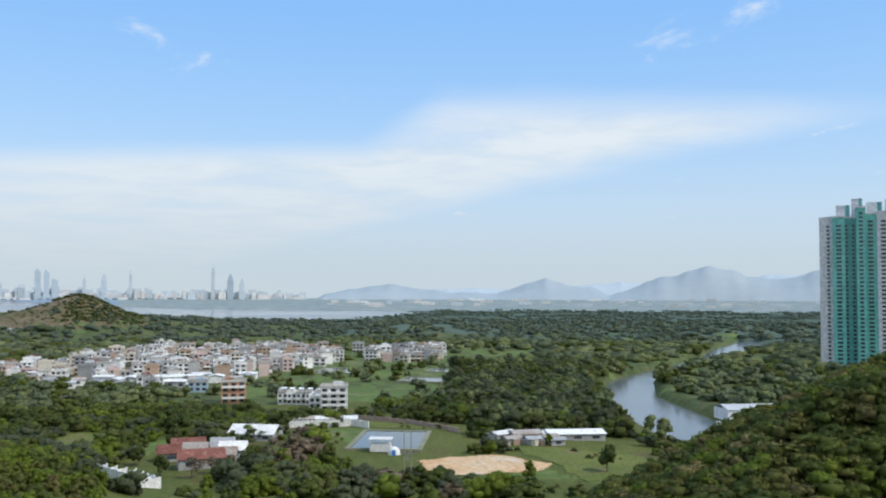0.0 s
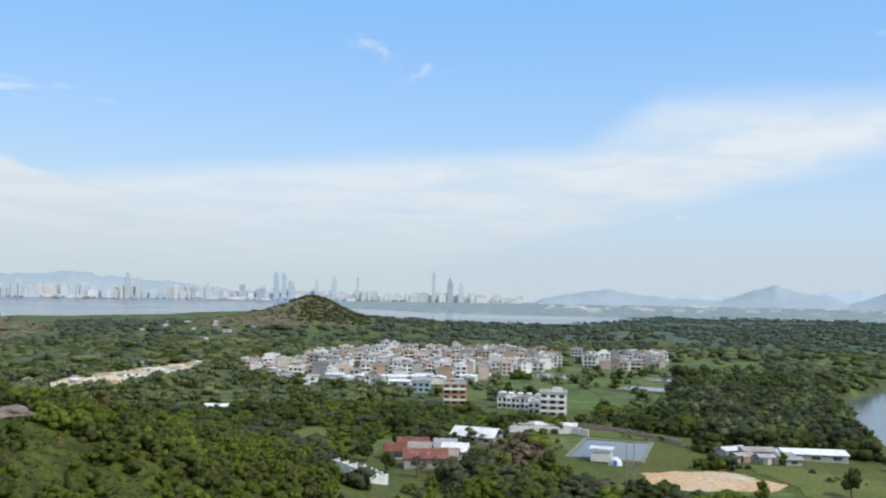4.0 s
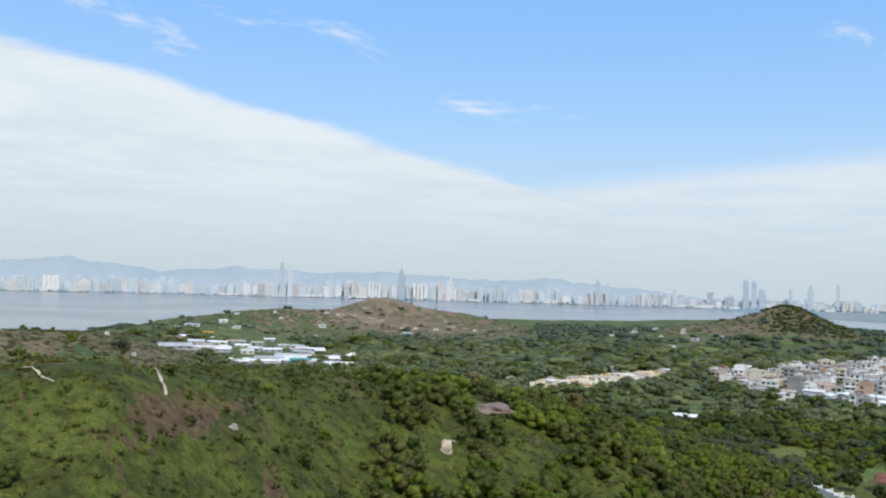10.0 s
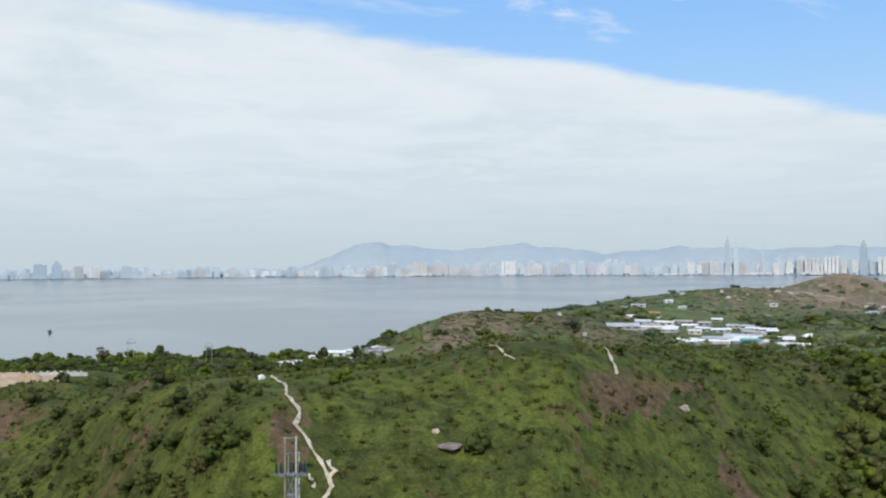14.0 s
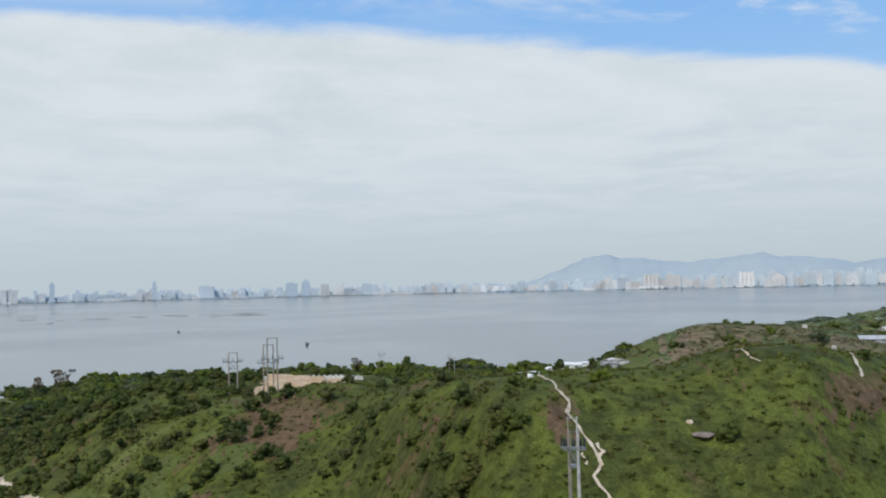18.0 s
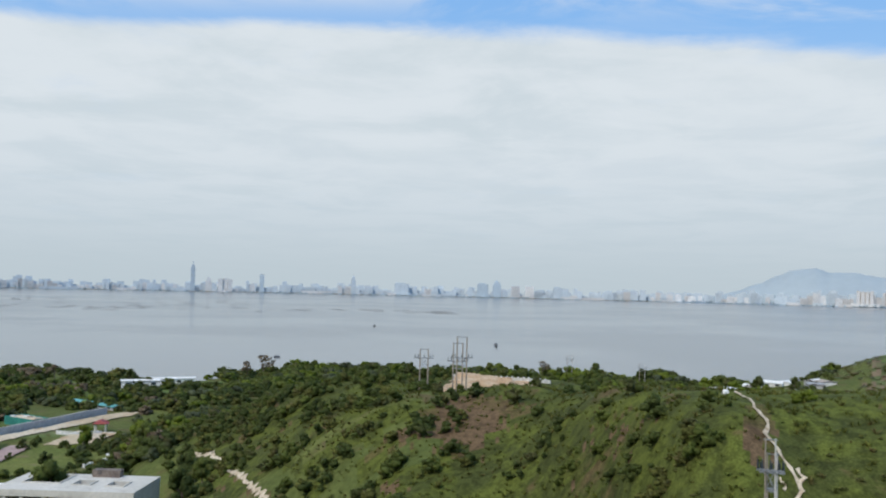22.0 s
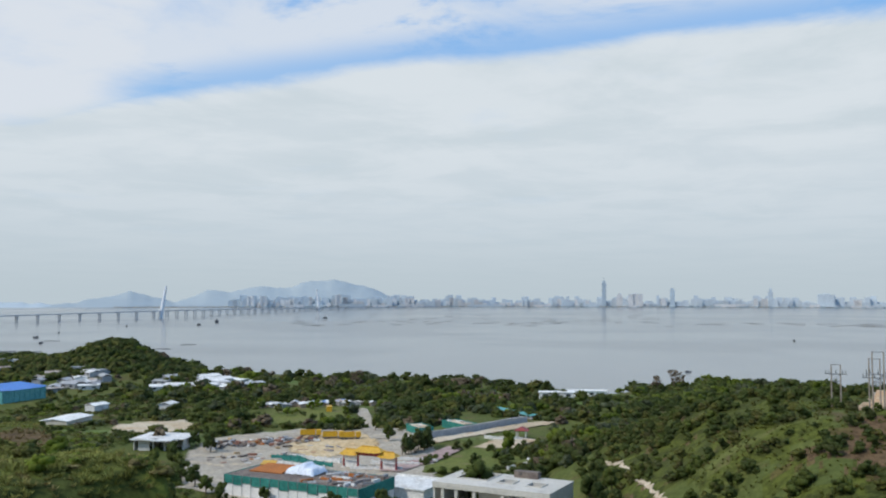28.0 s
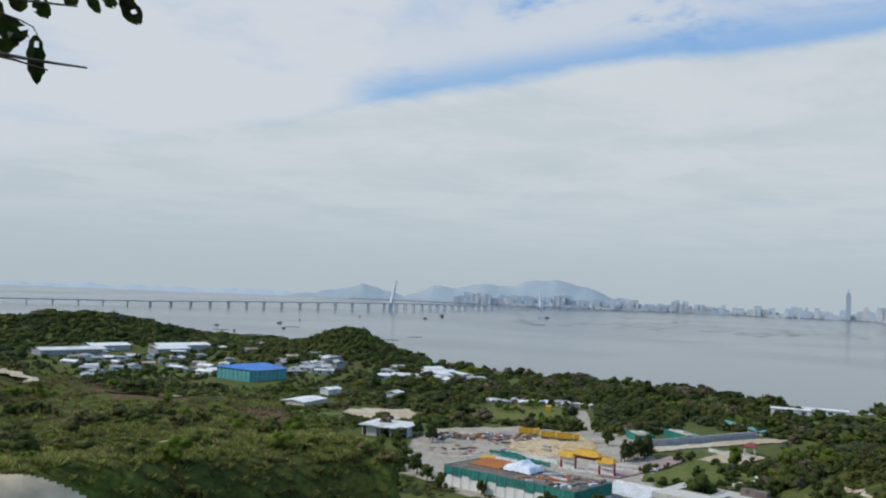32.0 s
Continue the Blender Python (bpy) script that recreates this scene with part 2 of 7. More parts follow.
def fbm(x, y, size, octaves=4, seed=0):
    """Smooth random relief by sums of turned sine waves, about -1 to 1."""
    rng = np.random.RandomState(seed)
    total, gain = np.zeros_like(np.asarray(x, float)), 1.0
    for o in range(octaves):
        for k in range(4):
            th, ph = rng.uniform(0, 2 * math.pi, 2)
            w = 2 * math.pi / size * (2 ** o) * rng.uniform(0.7, 1.3)
            total = total + gain * 0.35 * np.sin(w * (x * math.cos(th) + y * math.sin(th)) + ph + 1.3 * np.sin(w * 0.6 * (y * math.cos(th) - x * math.sin(th)) + 2 * ph))
        gain *= 0.5
    return total


# shores of the bay by bearing: near and far bank
NEAR_SHORE = [(-5, 9e3), (-0.5, 9e3), (0.5, 2170), (4, 1700), (8, 1560), (14, 1680), (20, 2000), (26, 2300), (29, 2150), (31, 1940), (36, 1800), (40, 1740), (44, 1800), (50, 1750), (56, 1500), (62, 1100), (66, 880), (70, 790), (73, 720), (76, 590), (78.5, 555), (84, 570), (90, 575), (97, 580), (104, 580), (108, 572), (111, 545), (113, 500), (116, 482), (118, 520), (121, 570), (127, 590), (131, 610), (135, 622), (139, 650), (143, 760), (149, 880), (156, 960), (163, 1060), (172, 1150), (185, 1200)]
FAR_SHORE = [(-5, 2100), (0.5, 2190), (4, 2290), (8, 2360), (12, 2420), (16, 2560), (20, 2900), (23, 3600), (27, 4300), (40, 4420), (100, 4450), (144, 4450), (147, 9000), (185, 9000)]
RIVER = [(112, 250, 15), (104, 330, 17), (102, 394, 18), (99, 484, 15), (120, 568, 12), (163, 642, 10), (232, 755, 13), (285, 860, 24), (340, 960, 22), (300, 1010, 9), (420, 1130, 12), (620, 1250, 12)]

# crests of the near hills: bearing, distance, height
CREST_A = [(-60, 75, 50), (-40, 74, 53), (-30, 72, 53.2), (-26.4, 70, 51.9), (-24, 66, 50.4), (-21.5, 62, 48.6), (-19.9, 60, 47.9), (-15.6, 55, 46.3), (-11.3, 50, 44.7), (-8.8, 46, 44.0), (-4, 42, 44), (4, 40, 38), (14, 40, 30)]
CREST_B = [(12, 200, 3), (18, 200, 8), (24, 200, 17), (29, 200, 24.5), (34, 195, 31), (39, 185, 36), (44.5, 170, 40), (51.5, 140, 44.6), (57, 120, 48.1), (61.7, 104, 50.3), (66.3, 102, 50.5), (71.3, 96, 48.7), (76.4, 92, 47.8), (79, 88, 48.2), (82.6, 92, 46.8), (86.4, 115, 43.4), (90, 140, 40.2), (93, 160, 38.3), (97, 172, 36.8), (101, 180, 37), (105, 205, 34), (108, 220, 29), (112, 235, 20), (117, 245, 9), (121, 240, 3)]
FRONT_B = [(12, 90), (30, 100), (44, 95), (60, 60), (66, 55), (80, 42), (86, 60), (97, 90), (105, 120), (112, 130), (121, 100)]
CREST_C = [(139, 93, 8), (145, 93, 10), (148, 93, 17), (151, 93, 25), (152.4, 94, 35), (153.2, 94, 43), (154, 94, 44.7), (157, 95, 45.0), (161, 95, 45.6), (166, 97, 46.7), (172, 98, 48.1), (180, 98, 49.1), (194, 95, 49.0)]
# further hills: bearing, distance, height, half widths across and along the view
HILLS = [
    (22.0, 1150, 13, 34, 60), (22.6, 1150, 11, 60, 80), (23.2, 1130, 13, 120, 150), (27.5, 1150, 8, 130, 140), (17.5, 1150, 9, 100, 150), (30, 1000, 5, 200, 180),
    (15.5, 1350, 6, 60, 100), (2.6, 1080, 9, 60, 100), (-0.5, 1120, 6, 50, 100),
    (47.2, 1350, 20, 56, 80), (45.0, 1330, 15, 90, 110), (49.5, 1300, 10, 110, 140), (41.5, 1330, 12, 60, 90), (55, 1150, 10, 120, 160), (59.5, 900, 11, 90, 120), (52, 1150, 12, 130, 150),
    (65.5, 640, 15, 55, 90), (69.5, 610, 12, 30, 70), (61.5, 700, 9, 60, 90), (72.4, 600, 6, 22, 60),
    (151, 490, 2.2, 40, 45), (144.6, 640, 11.5, 26, 50), (145.2, 640, 11, 48, 60), (150.0, 690, 8, 34, 60), (160.3, 800, 15, 50, 70), (156.5, 790, 9, 42, 70), (164.5, 800, 10, 60, 80), (171, 820, 14, 80, 90),
]


def river_gap(x, y):
    """Metres outside (minus: inside) the river's banks."""
    best = np.full(np.shape(x), 1e6)
    for (x0, y0, w0), (x1, y1, w1) in zip(RIVER, RIVER[1:]):
        dx, dy = x1 - x0, y1 - y0
        k = np.clip(((x - x0) * dx + (y - y0) * dy) / (dx * dx + dy * dy), 0, 1)
        best = np.minimum(best, np.hypot(x - x0 - k * dx, y - y0 - k * dy) - (w0 + k * (w1 - w0)))
    return best


def ease(v):
    v = np.clip(v, 0, 1)
    return v * v * (3 - 2 * v)


def crest(a, d, points, front, back):
    """A hill along a crest line: its height at bearing a and distance d."""
    reach = 0.5 if points is CREST_C else 1.8
    steps = [(k / 3 * reach, 1 - abs(k) / 4) for k in range(-3, 4)]
    total = sum(w for _, w in steps)
    dist = sum(w * table(a + o, [(p[0], p[1]) for p in points]) for o, w in steps) / total
    top = sum(w * table(a + o, [(p[0], p[2]) for p in points]) for o, w in steps) / total
    off = d - dist
    fall = np.where(off < 0, np.exp(-(off / front) ** 2), np.exp(-np.abs(off / back) ** 2.0))
    edge = ease((a - points[0][0]) / 4) * ease((points[-1][0] - a) / 4)
    return top * fall * edge


def height(x, y):
    """The ground's height."""
    x, y = np.asarray(x, float), np.asarray(y, float)
    d = np.hypot(x, y)
    a = np.degrees(np.arctan2(-x, y))
    a = np.where(a < -120, a + 360, a)
    wave = fbm(a * 1.0, d * 0.02, 9, 3, 5) * np.minimum(d, 1500) * 0.008
    near, far = table(a, NEAR_SHORE) + wave, table(a, FAR_SHORE) + wave
    wet = ease((d - near) / 16 + 0.5) * ease((far - d) / 30 + 0.5)
    land = 4.2 + 0.8 * fbm(x, y, 260, 3, 1) + 1.0 * ease((d - 2600) / 800) - 1.6 * ease((d - 1400) / 800)
    land = land + 2.5 * ease((a - 112) / 10) * ease((420 - d) / 120)
    for b, dist, h, across, along in HILLS:
        c, s = math.cos(radians(b)), math.sin(radians(b))
        u, v = -(x * c + y * s), (-x * s + y * c) - dist
        land = land + h * np.exp(-(u / across) ** 2 - (v / along) ** 2)
    rough = fbm(x, y, 60, 4, 3) * 1.1
    hill = np.maximum(crest(a, d, CREST_B, table(a, FRONT_B), 95), crest(a, d, CREST_C, 80, 60))
    hill = np.maximum(hill, crest(a, d, CREST_A, 48, 75))
    top = 51.5 * np.exp(-(np.hypot(x - 4, y - 2) / 52) ** 2)
    hill = np.maximum(hill, top)
    # a saddle joins the hilltop to the ridge with the sandy track
    saddle = ease((a - 146) / 14) * (50.4 - (d - 37) * 0.083) * ease((112 - d) / 20) * ease((d - 16) / 14)
    hill = np.maximum(hill, saddle)
    z = np.maximum(land + rough * 0.2, hill + rough * np.clip(hill / 20, 0, 1))
    # a levelled site behind the bare crest
    flat = ease(1.6 - np.hypot((x + 198) / 20, (y + 15) / 24))
    z = z * (1 - flat) + 36.6 * flat
    gap = river_gap(x, y)
    z = z * ease(gap / 9 + 0.3) - 2.5 * (1 - ease(gap / 9 + 0.3))
    return z * (1 - wet) - 3.0 * wet


def cover(x, y):
    """Kind of ground: an index into GROUND_KINDS."""
    d = np.hypot(x, y)
    a = np.degrees(np.arctan2(-x, y))
    a = np.where(a < -120, a + 360, a)
    n1, n2 = fbm(x, y, 90, 4, 11), fbm(x, y, 30, 4, 12)
    kind = np.full(x.shape, 1)
    # woods on the plain, meadows among them
    kind[(d > 430) & (a < 72)] = 9
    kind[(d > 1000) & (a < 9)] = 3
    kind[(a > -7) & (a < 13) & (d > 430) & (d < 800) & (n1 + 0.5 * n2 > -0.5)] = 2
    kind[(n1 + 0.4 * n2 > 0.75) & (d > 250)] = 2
    # farther ground takes the bluer tones that include haze
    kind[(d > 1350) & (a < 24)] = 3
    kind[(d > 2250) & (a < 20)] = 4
    far = table(a, FAR_SHORE)
    kind[(d > far - 60) & (a > 20)] = 6
    near = table(a, NEAR_SHORE)
    kind[(d > near - 12) & (d < far) & (a > 20)] = 5
    hill = np.maximum(crest(a, d, CREST_B, table(a, FRONT_B), 95), np.maximum(crest(a, d, CREST_C, 80, 60), crest(a, d, CREST_A, 48, 75)))
    grass = (hill > 14) | (d < 95)
    kind[grass] = 0
    dry = (n1 * 0.7 + n2 * 0.5 > 0.55) & grass
    kind[(crest(a, d, CREST_A, 48, 75) > 14) & (a < 12)] = 1
    kind[grass & (a > 101 + 6 * n2 + 4 * n1) & (a < 122) & (d < 168) & (d > 70) & (n2 > -0.5)] = 1
    dither = np.clip(0.2 + 0.3 * fbm(x, y, 6, 4, 14), 0, 0.6) + np.random.RandomState(4).rand(len(x)) * 0.5
    kind[dry & (dither < 0.2)] = 7
    below = d - table(a, [(p[0], p[1]) for p in CREST_B])
    kind[(np.hypot((a - 58.2) / 3.6, (below + 17) / 6) < 1.4 + 0.3 * n2 - dither)] = 7
    kind[(np.hypot((a - 52.2) / 2.2, (d - 100) / 4) < 1.0 + 0.3 * n2 - dither)] = 7
    kind[(np.hypot((a - 77.6) / 1.1, (d - 85) / 9) < 1.3 + 0.3 * n2 - dither)] = 7
    kind[(np.hypot((a - 159) / 10, (d - 87) / 12) < 1.3 + 0.3 * n2 - dither)] = 7
    kind[(np.hypot((a - 97.5) / 4.5, (d - 150) / 13) < 1.3 + 0.4 * n2 - dither)] = 7
    kind[(np.hypot((a - 46) / 9, (d - 1180) / 260) < 1.4 + 0.4 * n2 - dither)] = 8
    kind[(np.hypot((a - 46) / 7, (d - 1130) / 150) < 1.2 + 0.4 * n2 - 1.3 * dither)] = 10
    kind[(np.hypot((a - 46.2) / 3.4, (d - 1330) / 100) < 1.3 + 0.5 * n2 - dither)] = 10
    kind[(a > 58 + 2 * dither) & (a < 73 - 3 * dither) & (d > 480) & (d < 800) & (n1 > -0.9 + dither)] = 8
    kind[(np.hypot((a - 24) / 6, (d - 1120) / 110) < 1 + 0.4 * n2)] = 8
    return kind


GROUND_KINDS = ["hill", "woodfloor", "meadow", "marsh", "fields", "mud", "hazed_shore", "burnt", "upland", "plain", "bare_hill"]


def grid_mesh(name, verts, faces, mats, index=None, smooth=True):
    """A mesh from arrays of places and quads."""
    me = bpy.data.meshes.new(name)
    me.vertices.add(len(verts))
    me.vertices.foreach_set("co", np.asarray(verts, np.float32).ravel())
    faces = np.asarray(faces, np.int32)
    n, k = faces.shape
    me.loops.add(n * k)
    me.loops.foreach_set("vertex_index", faces.ravel())
    me.polygons.add(n)
    me.polygons.foreach_set("loop_start", np.arange(0, n * k, k, dtype=np.int32))
    for m in mats:
        me.materials.append(m)
    if index is not None:
        me.polygons.foreach_set("material_index", np.asarray(index, np.int32))
    me.polygons.foreach_set("use_smooth", np.full(n, smooth))
    me.update(calc_edges=True)
    return me


def make_ground():
    angles = np.concatenate([np.arange(-60, -34, 1.0), np.arange(-34, 170, 0.25), np.arange(170, 300.5, 2.5)])
    rings = np.concatenate([[0.0, 3], 6 * (5000 / 6) ** (np.linspace(0, 1, 370))])
    aa, dd = np.meshgrid(np.radians(angles), rings)
    x, y = -dd * np.sin(aa), dd * np.cos(aa)
    z = height(x, y)
    rows, cols = x.shape
    verts = np.stack([x, y, z], -1).reshape(-1, 3)
    i = np.arange(rows * cols).reshape(rows, cols)
    faces = np.stack([i[:-1, :-1], i[:-1, 1:], i[1:, 1:], i[1:, :-1]], -1).reshape(-1, 4)[:, ::-1]
    mid = verts[faces].mean(1)
    index = cover(mid[:, 0], mid[:, 1])
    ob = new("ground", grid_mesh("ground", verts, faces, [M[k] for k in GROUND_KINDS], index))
    tagged(ob, "green hills and flat plain with grass, scrub and marsh beside the bay", "ground", kind="structure")


make_ground()


def disc(name, cx, cy, z, r, mat, sides=96):
    bm = bmesh.new()
    bm.faces.new([bm.verts.new((cx + r * math.cos(k * 2 * math.pi / sides), cy + r * math.sin(k * 2 * math.pi / sides), z)) for k in range(sides)])
    me = bpy.data.meshes.new(name)
    bm.to_mesh(me), bm.free()
    me.materials.append(mat)
    return new(name, me)


tagged(disc("water", 0, 0, 0.0, 6500, M["sea"]), "calm grey-brown bay water with faint streaks", "water", kind="structure")

# ---- helpers for things ----
def part(name, bm, mat, parent, label="", smooth=False):
    """One mesh object under a thing or a part."""
    if isinstance(bm, bpy.types.Mesh):
        me = bm
    else:
        me = bpy.data.meshes.new(name)
        bm.to_mesh(me), bm.free()
        if mat:
            me.materials.append(mat)
        if smooth:
            me.polygons.foreach_set("use_smooth", np.full(len(me.polygons), True))
    ob = new(name, me)
    ob.parent = parent
    if label:
        ob["label"] = label
    return ob


def thing(name, x, y, z=None, turn=0.0, label="", category="", group="", kind=""):
    """An empty at a thing's base."""
    ob = new(name)
    ob.matrix_basis = pose(x, y, float(height(x, y)) if z is None else z, 0, 0, turn)
    return tagged(ob, label, category, group, kind)


BOXES = {}


def box_mesh(mat, bevel=0.0):
    key = (mat.name, bevel)
    if key not in BOXES:
        bm = bmesh.new()
        bmesh.ops.create_cube(bm, size=1.0)
        bmesh.ops.translate(bm, verts=bm.verts, vec=(0, 0, 0.5))
        if bevel:
            bmesh.ops.bevel(bm, geom=bm.edges[:], offset=bevel, segments=1, affect="EDGES")
        me = bpy.data.meshes.new("box")
        bm.to_mesh(me), bm.free()
        me.materials.append(mat)
        BOXES[key] = me
    return BOXES[key]


def box(name, parent, mat, x, y, z, sx, sy, sz, turn=0.0, tilt=0.0, label="", bevel=0.0):
    """A box part that stands on z, with its middle at x, y."""
    ob = part(name, box_mesh(mat, bevel), None, parent, label)
    ob.matrix_basis = pose(x, y, z, tilt, 0, turn) @ Matrix.Diagonal((sx, sy, sz, 1))
    return ob


def bm_boxes(rows):
    """One bmesh of boxes: middle x, y, base z, sizes."""
    bm = bmesh.new()
    for x, y, z, sx, sy, sz in rows:
        bmesh.ops.create_cube(bm, size=1.0, matrix=Matrix.Translation((x, y, z + sz / 2)) @ Matrix.Diagonal((sx, sy, sz, 1)))
    return bm


def bm_tube(path, radii, sides=6):
    """A tapered tube along a path."""
    bm = bmesh.new()
    rings = []
    for k, p in enumerate(path):
        p = Vector(p)
        along = (Vector(path[min(k + 1, len(path) - 1)]) - Vector(path[max(k - 1, 0)])).normalized()
        side = along.cross(Vector((0.31, 0.22, 0.92))).normalized() if abs(along.z) < 0.9 else along.cross(Vector((1, 0, 0))).normalized()
        other = along.cross(side)
        rings.append([bm.verts.new(p + radii[k] * (math.cos(q) * side + math.sin(q) * other)) for q in [2 * math.pi * j / sides for j in range(sides)]])
    for a, b in zip(rings, rings[1:]):
        for j in range(sides):
            bm.faces.new((a[j], a[(j + 1) % sides], b[(j + 1) % sides], b[j]))
    bm.faces.new(rings[0][::-1]), bm.faces.new(rings[-1])
    bmesh.ops.recalc_face_normals(bm, faces=bm.faces[:])
    return bm


def in_poly(x, y, poly):
    inside = np.zeros(np.shape(x), bool)
    for (x0, y0), (x1, y1) in zip(poly, poly[1:] + poly[:1]):
        hit = (y0 > y) != (y1 > y)
        inside ^= hit & (x < (x1 - x0) * (y - y0) / (y1 - y0 + 1e-9) + x0)
    return inside


# ---- plants ----
def leafy(name, colours):
    """Foliage: tufts of leaves in relief, with each clump a little lighter or darker."""
    return material(name, colours, 0.7, 0.06, 1.6, 0.15, island=0.16, leaf=0.6, contrast=1.2, bump=0.25, bump_scale=1.5, relief=0.4)


LEAF = {
    "dark": leafy("leaves_dark", [(0.10, 0.132, 0.042), (0.14, 0.175, 0.052), (0.145, 0.145, 0.06)]),
    "mid": leafy("leaves_mid", [(0.135, 0.172, 0.046), (0.19, 0.23, 0.058), (0.185, 0.175, 0.072)]),
    "bright": leafy("leaves_bright", [(0.175, 0.23, 0.036), (0.26, 0.32, 0.055)]),
    "grey": leafy("leaves_grey_green", [(0.125, 0.15, 0.082), (0.185, 0.21, 0.115), (0.13, 0.165, 0.07)]),
    # greens for far trees, with distance haze lightening the base colour
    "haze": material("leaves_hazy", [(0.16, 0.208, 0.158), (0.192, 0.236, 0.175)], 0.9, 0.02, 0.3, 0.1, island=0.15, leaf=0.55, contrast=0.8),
    "far_mid": material("leaves_hazed_mid", [(0.20, 0.235, 0.10), (0.24, 0.27, 0.125)], 0.85, 0.02, 0.5, 0.1, island=0.2, leaf=0.42, contrast=1.0),
    "far": material("leaves_hazed_far", [(0.17, 0.21, 0.118), (0.205, 0.238, 0.138)], 0.85, 0.02, 0.5, 0.1, island=0.2, leaf=0.5, contrast=1.3),
    "brown": material("brown_scrub", [(0.14, 0.115, 0.06), (0.17, 0.135, 0.075)], 0.9, 0.05, 1.0, 0.1, island=0.2, leaf=0.3),
    "bare": material("bare_twigs", [(0.15, 0.115, 0.075), (0.18, 0.145, 0.10)], 0.9, 0.1, 1.0, 0.1, island=0.3, leaf=0.2),
    "straw": material("dry_scrub", [(0.18, 0.15, 0.06), (0.21, 0.18, 0.08), (0.14, 0.13, 0.045)], 0.9, 0.1, 1.5, 0.1, island=0.3, leaf=0.25),
    "olive": material("olive_scrub", [(0.115, 0.122, 0.035), (0.15, 0.155, 0.043), (0.135, 0.115, 0.052)], 0.85, 0.15, 2.0, 0.1, island=0.2, leaf=0.3, contrast=1.5, bump=0.25, bump_scale=2.5, relief=0.8),
    "grass": material("grass_tufts", [(0.143, 0.154, 0.029), (0.088, 0.098, 0.023), (0.17, 0.128, 0.05)], 0.85, 0.08, 0.8, 0.15, island=0.3, leaf=0.3),
    "dry_tuft": material("dry_tufts", [(0.23, 0.165, 0.08), (0.18, 0.145, 0.06), (0.27, 0.20, 0.11)], 0.9, 0.3, 1.5, 0.1, island=0.3, leaf=0.3),
    "ridge_grass": material("ridge_grass", [(0.27, 0.27, 0.072), (0.19, 0.20, 0.052), (0.28, 0.215, 0.095)], 0.85, 0.12, 0.8, 0.15, island=0.3, leaf=0.3),
    "bark": material("bark", [(0.12, 0.09, 0.065), (0.17, 0.14, 0.11)], 0.9, 1.5, 12, 0.1, bump=0.02, bump_scale=10),
}
RNG = np.random.RandomState(7)


def lump(rng, centre, radius, squash, n=3):
    """A rough ball of quads."""
    g = np.linspace(-1, 1, n)
    u, v = np.meshgrid(g, g)
    verts, faces = [], []
    for axis in range(3):
        for sign in (-1, 1):
            p = np.zeros((n * n, 3))
            p[:, axis], p[:, (axis + 1) % 3], p[:, (axis + 2) % 3] = sign, u.ravel() * sign, v.ravel()
            base = len(verts) * n * n
            i = np.arange(n * n).reshape(n, n)
            f = np.stack([i[:-1, :-1], i[:-1, 1:], i[1:, 1:], i[1:, :-1]], -1).reshape(-1, 4) + base
            verts.append(p), faces.append(f)
    p, f = np.concatenate(verts), np.concatenate(faces)
    p, back = np.unique(np.round(p, 3), axis=0, return_inverse=True)
    f = back.reshape(-1)[f]
    p = p / np.linalg.norm(p, axis=1)[:, None]
    bump = 1 + 0.22 * np.sin(p @ rng.normal(0, 3.2, 3) + rng.uniform(0, 6)) + 0.14 * np.sin(p @ rng.normal(0, 6, 3))
    return np.asarray(centre) + p * bump[:, None] * radius * np.array([1, 1, squash]), f


def crown(rng, lumps, leaves, leaf, spread=0.33, low=0.35, squash=0.75, core=0.8, n=2):
    """A crown of unit height: rough lumps inside, loose leaf sprays outside."""
    verts, faces, count = [], [], 0
    cs, rs = [], []
    for k in range(lumps):
        h = low + (1 - low) * (k + 0.6) / (lumps + 0.3)
        r = spread * (1.1 - 0.55 * abs(h - 0.58) / 0.42) * rng.uniform(0.7, 1.05) * (1 if lumps < 5 else 2.2 / lumps ** 0.5)
        th = rng.uniform(0, 6.28)
        off = spread * rng.uniform(0.3, 0.95) * (1.15 - 0.5 * (k + 0.5) / lumps) * (1 if k < lumps - 1 else 0.3)
        c = np.array([off * math.cos(th), off * math.sin(th), min(h, 1 - r * squash * 0.7)])
        cs.append(c), rs.append(r)
        p, f = lump(rng, c, r * core * (1.12 if n == 2 else 1), squash, n)
        verts.append(p), faces.append(f + count)
        count += len(p)
    for k in range(leaves):
        j = rng.randint(lumps)
        w = rng.normal(size=3)
        w /= np.linalg.norm(w)
        w[2] = abs(w[2]) * 0.9 + 0.05 if rng.rand() < 0.75 else w[2]
        c = cs[j] + w * rs[j] * np.array([1, 1, squash]) * rng.uniform(0.8, 1.1)
        # sprays lie loosely along the crown's surface
        face = w + rng.normal(0, 0.45, 3)
        face = face / np.linalg.norm(face)
        a = np.cross(face, rng.normal(size=3))
        a = a / np.linalg.norm(a)
        b = np.cross(face, a)
        b = b / np.linalg.norm(b)
        s = leaf * rng.uniform(0.6, 1.4)
        verts.append(np.array([c - a * s, c - b * s * 0.6, c + a * s, c + b * s * 0.6]))
        faces.append(np.array([[0, 1, 2, 3]]) + count)
        count += 4
    return np.concatenate(verts), np.concatenate(faces)


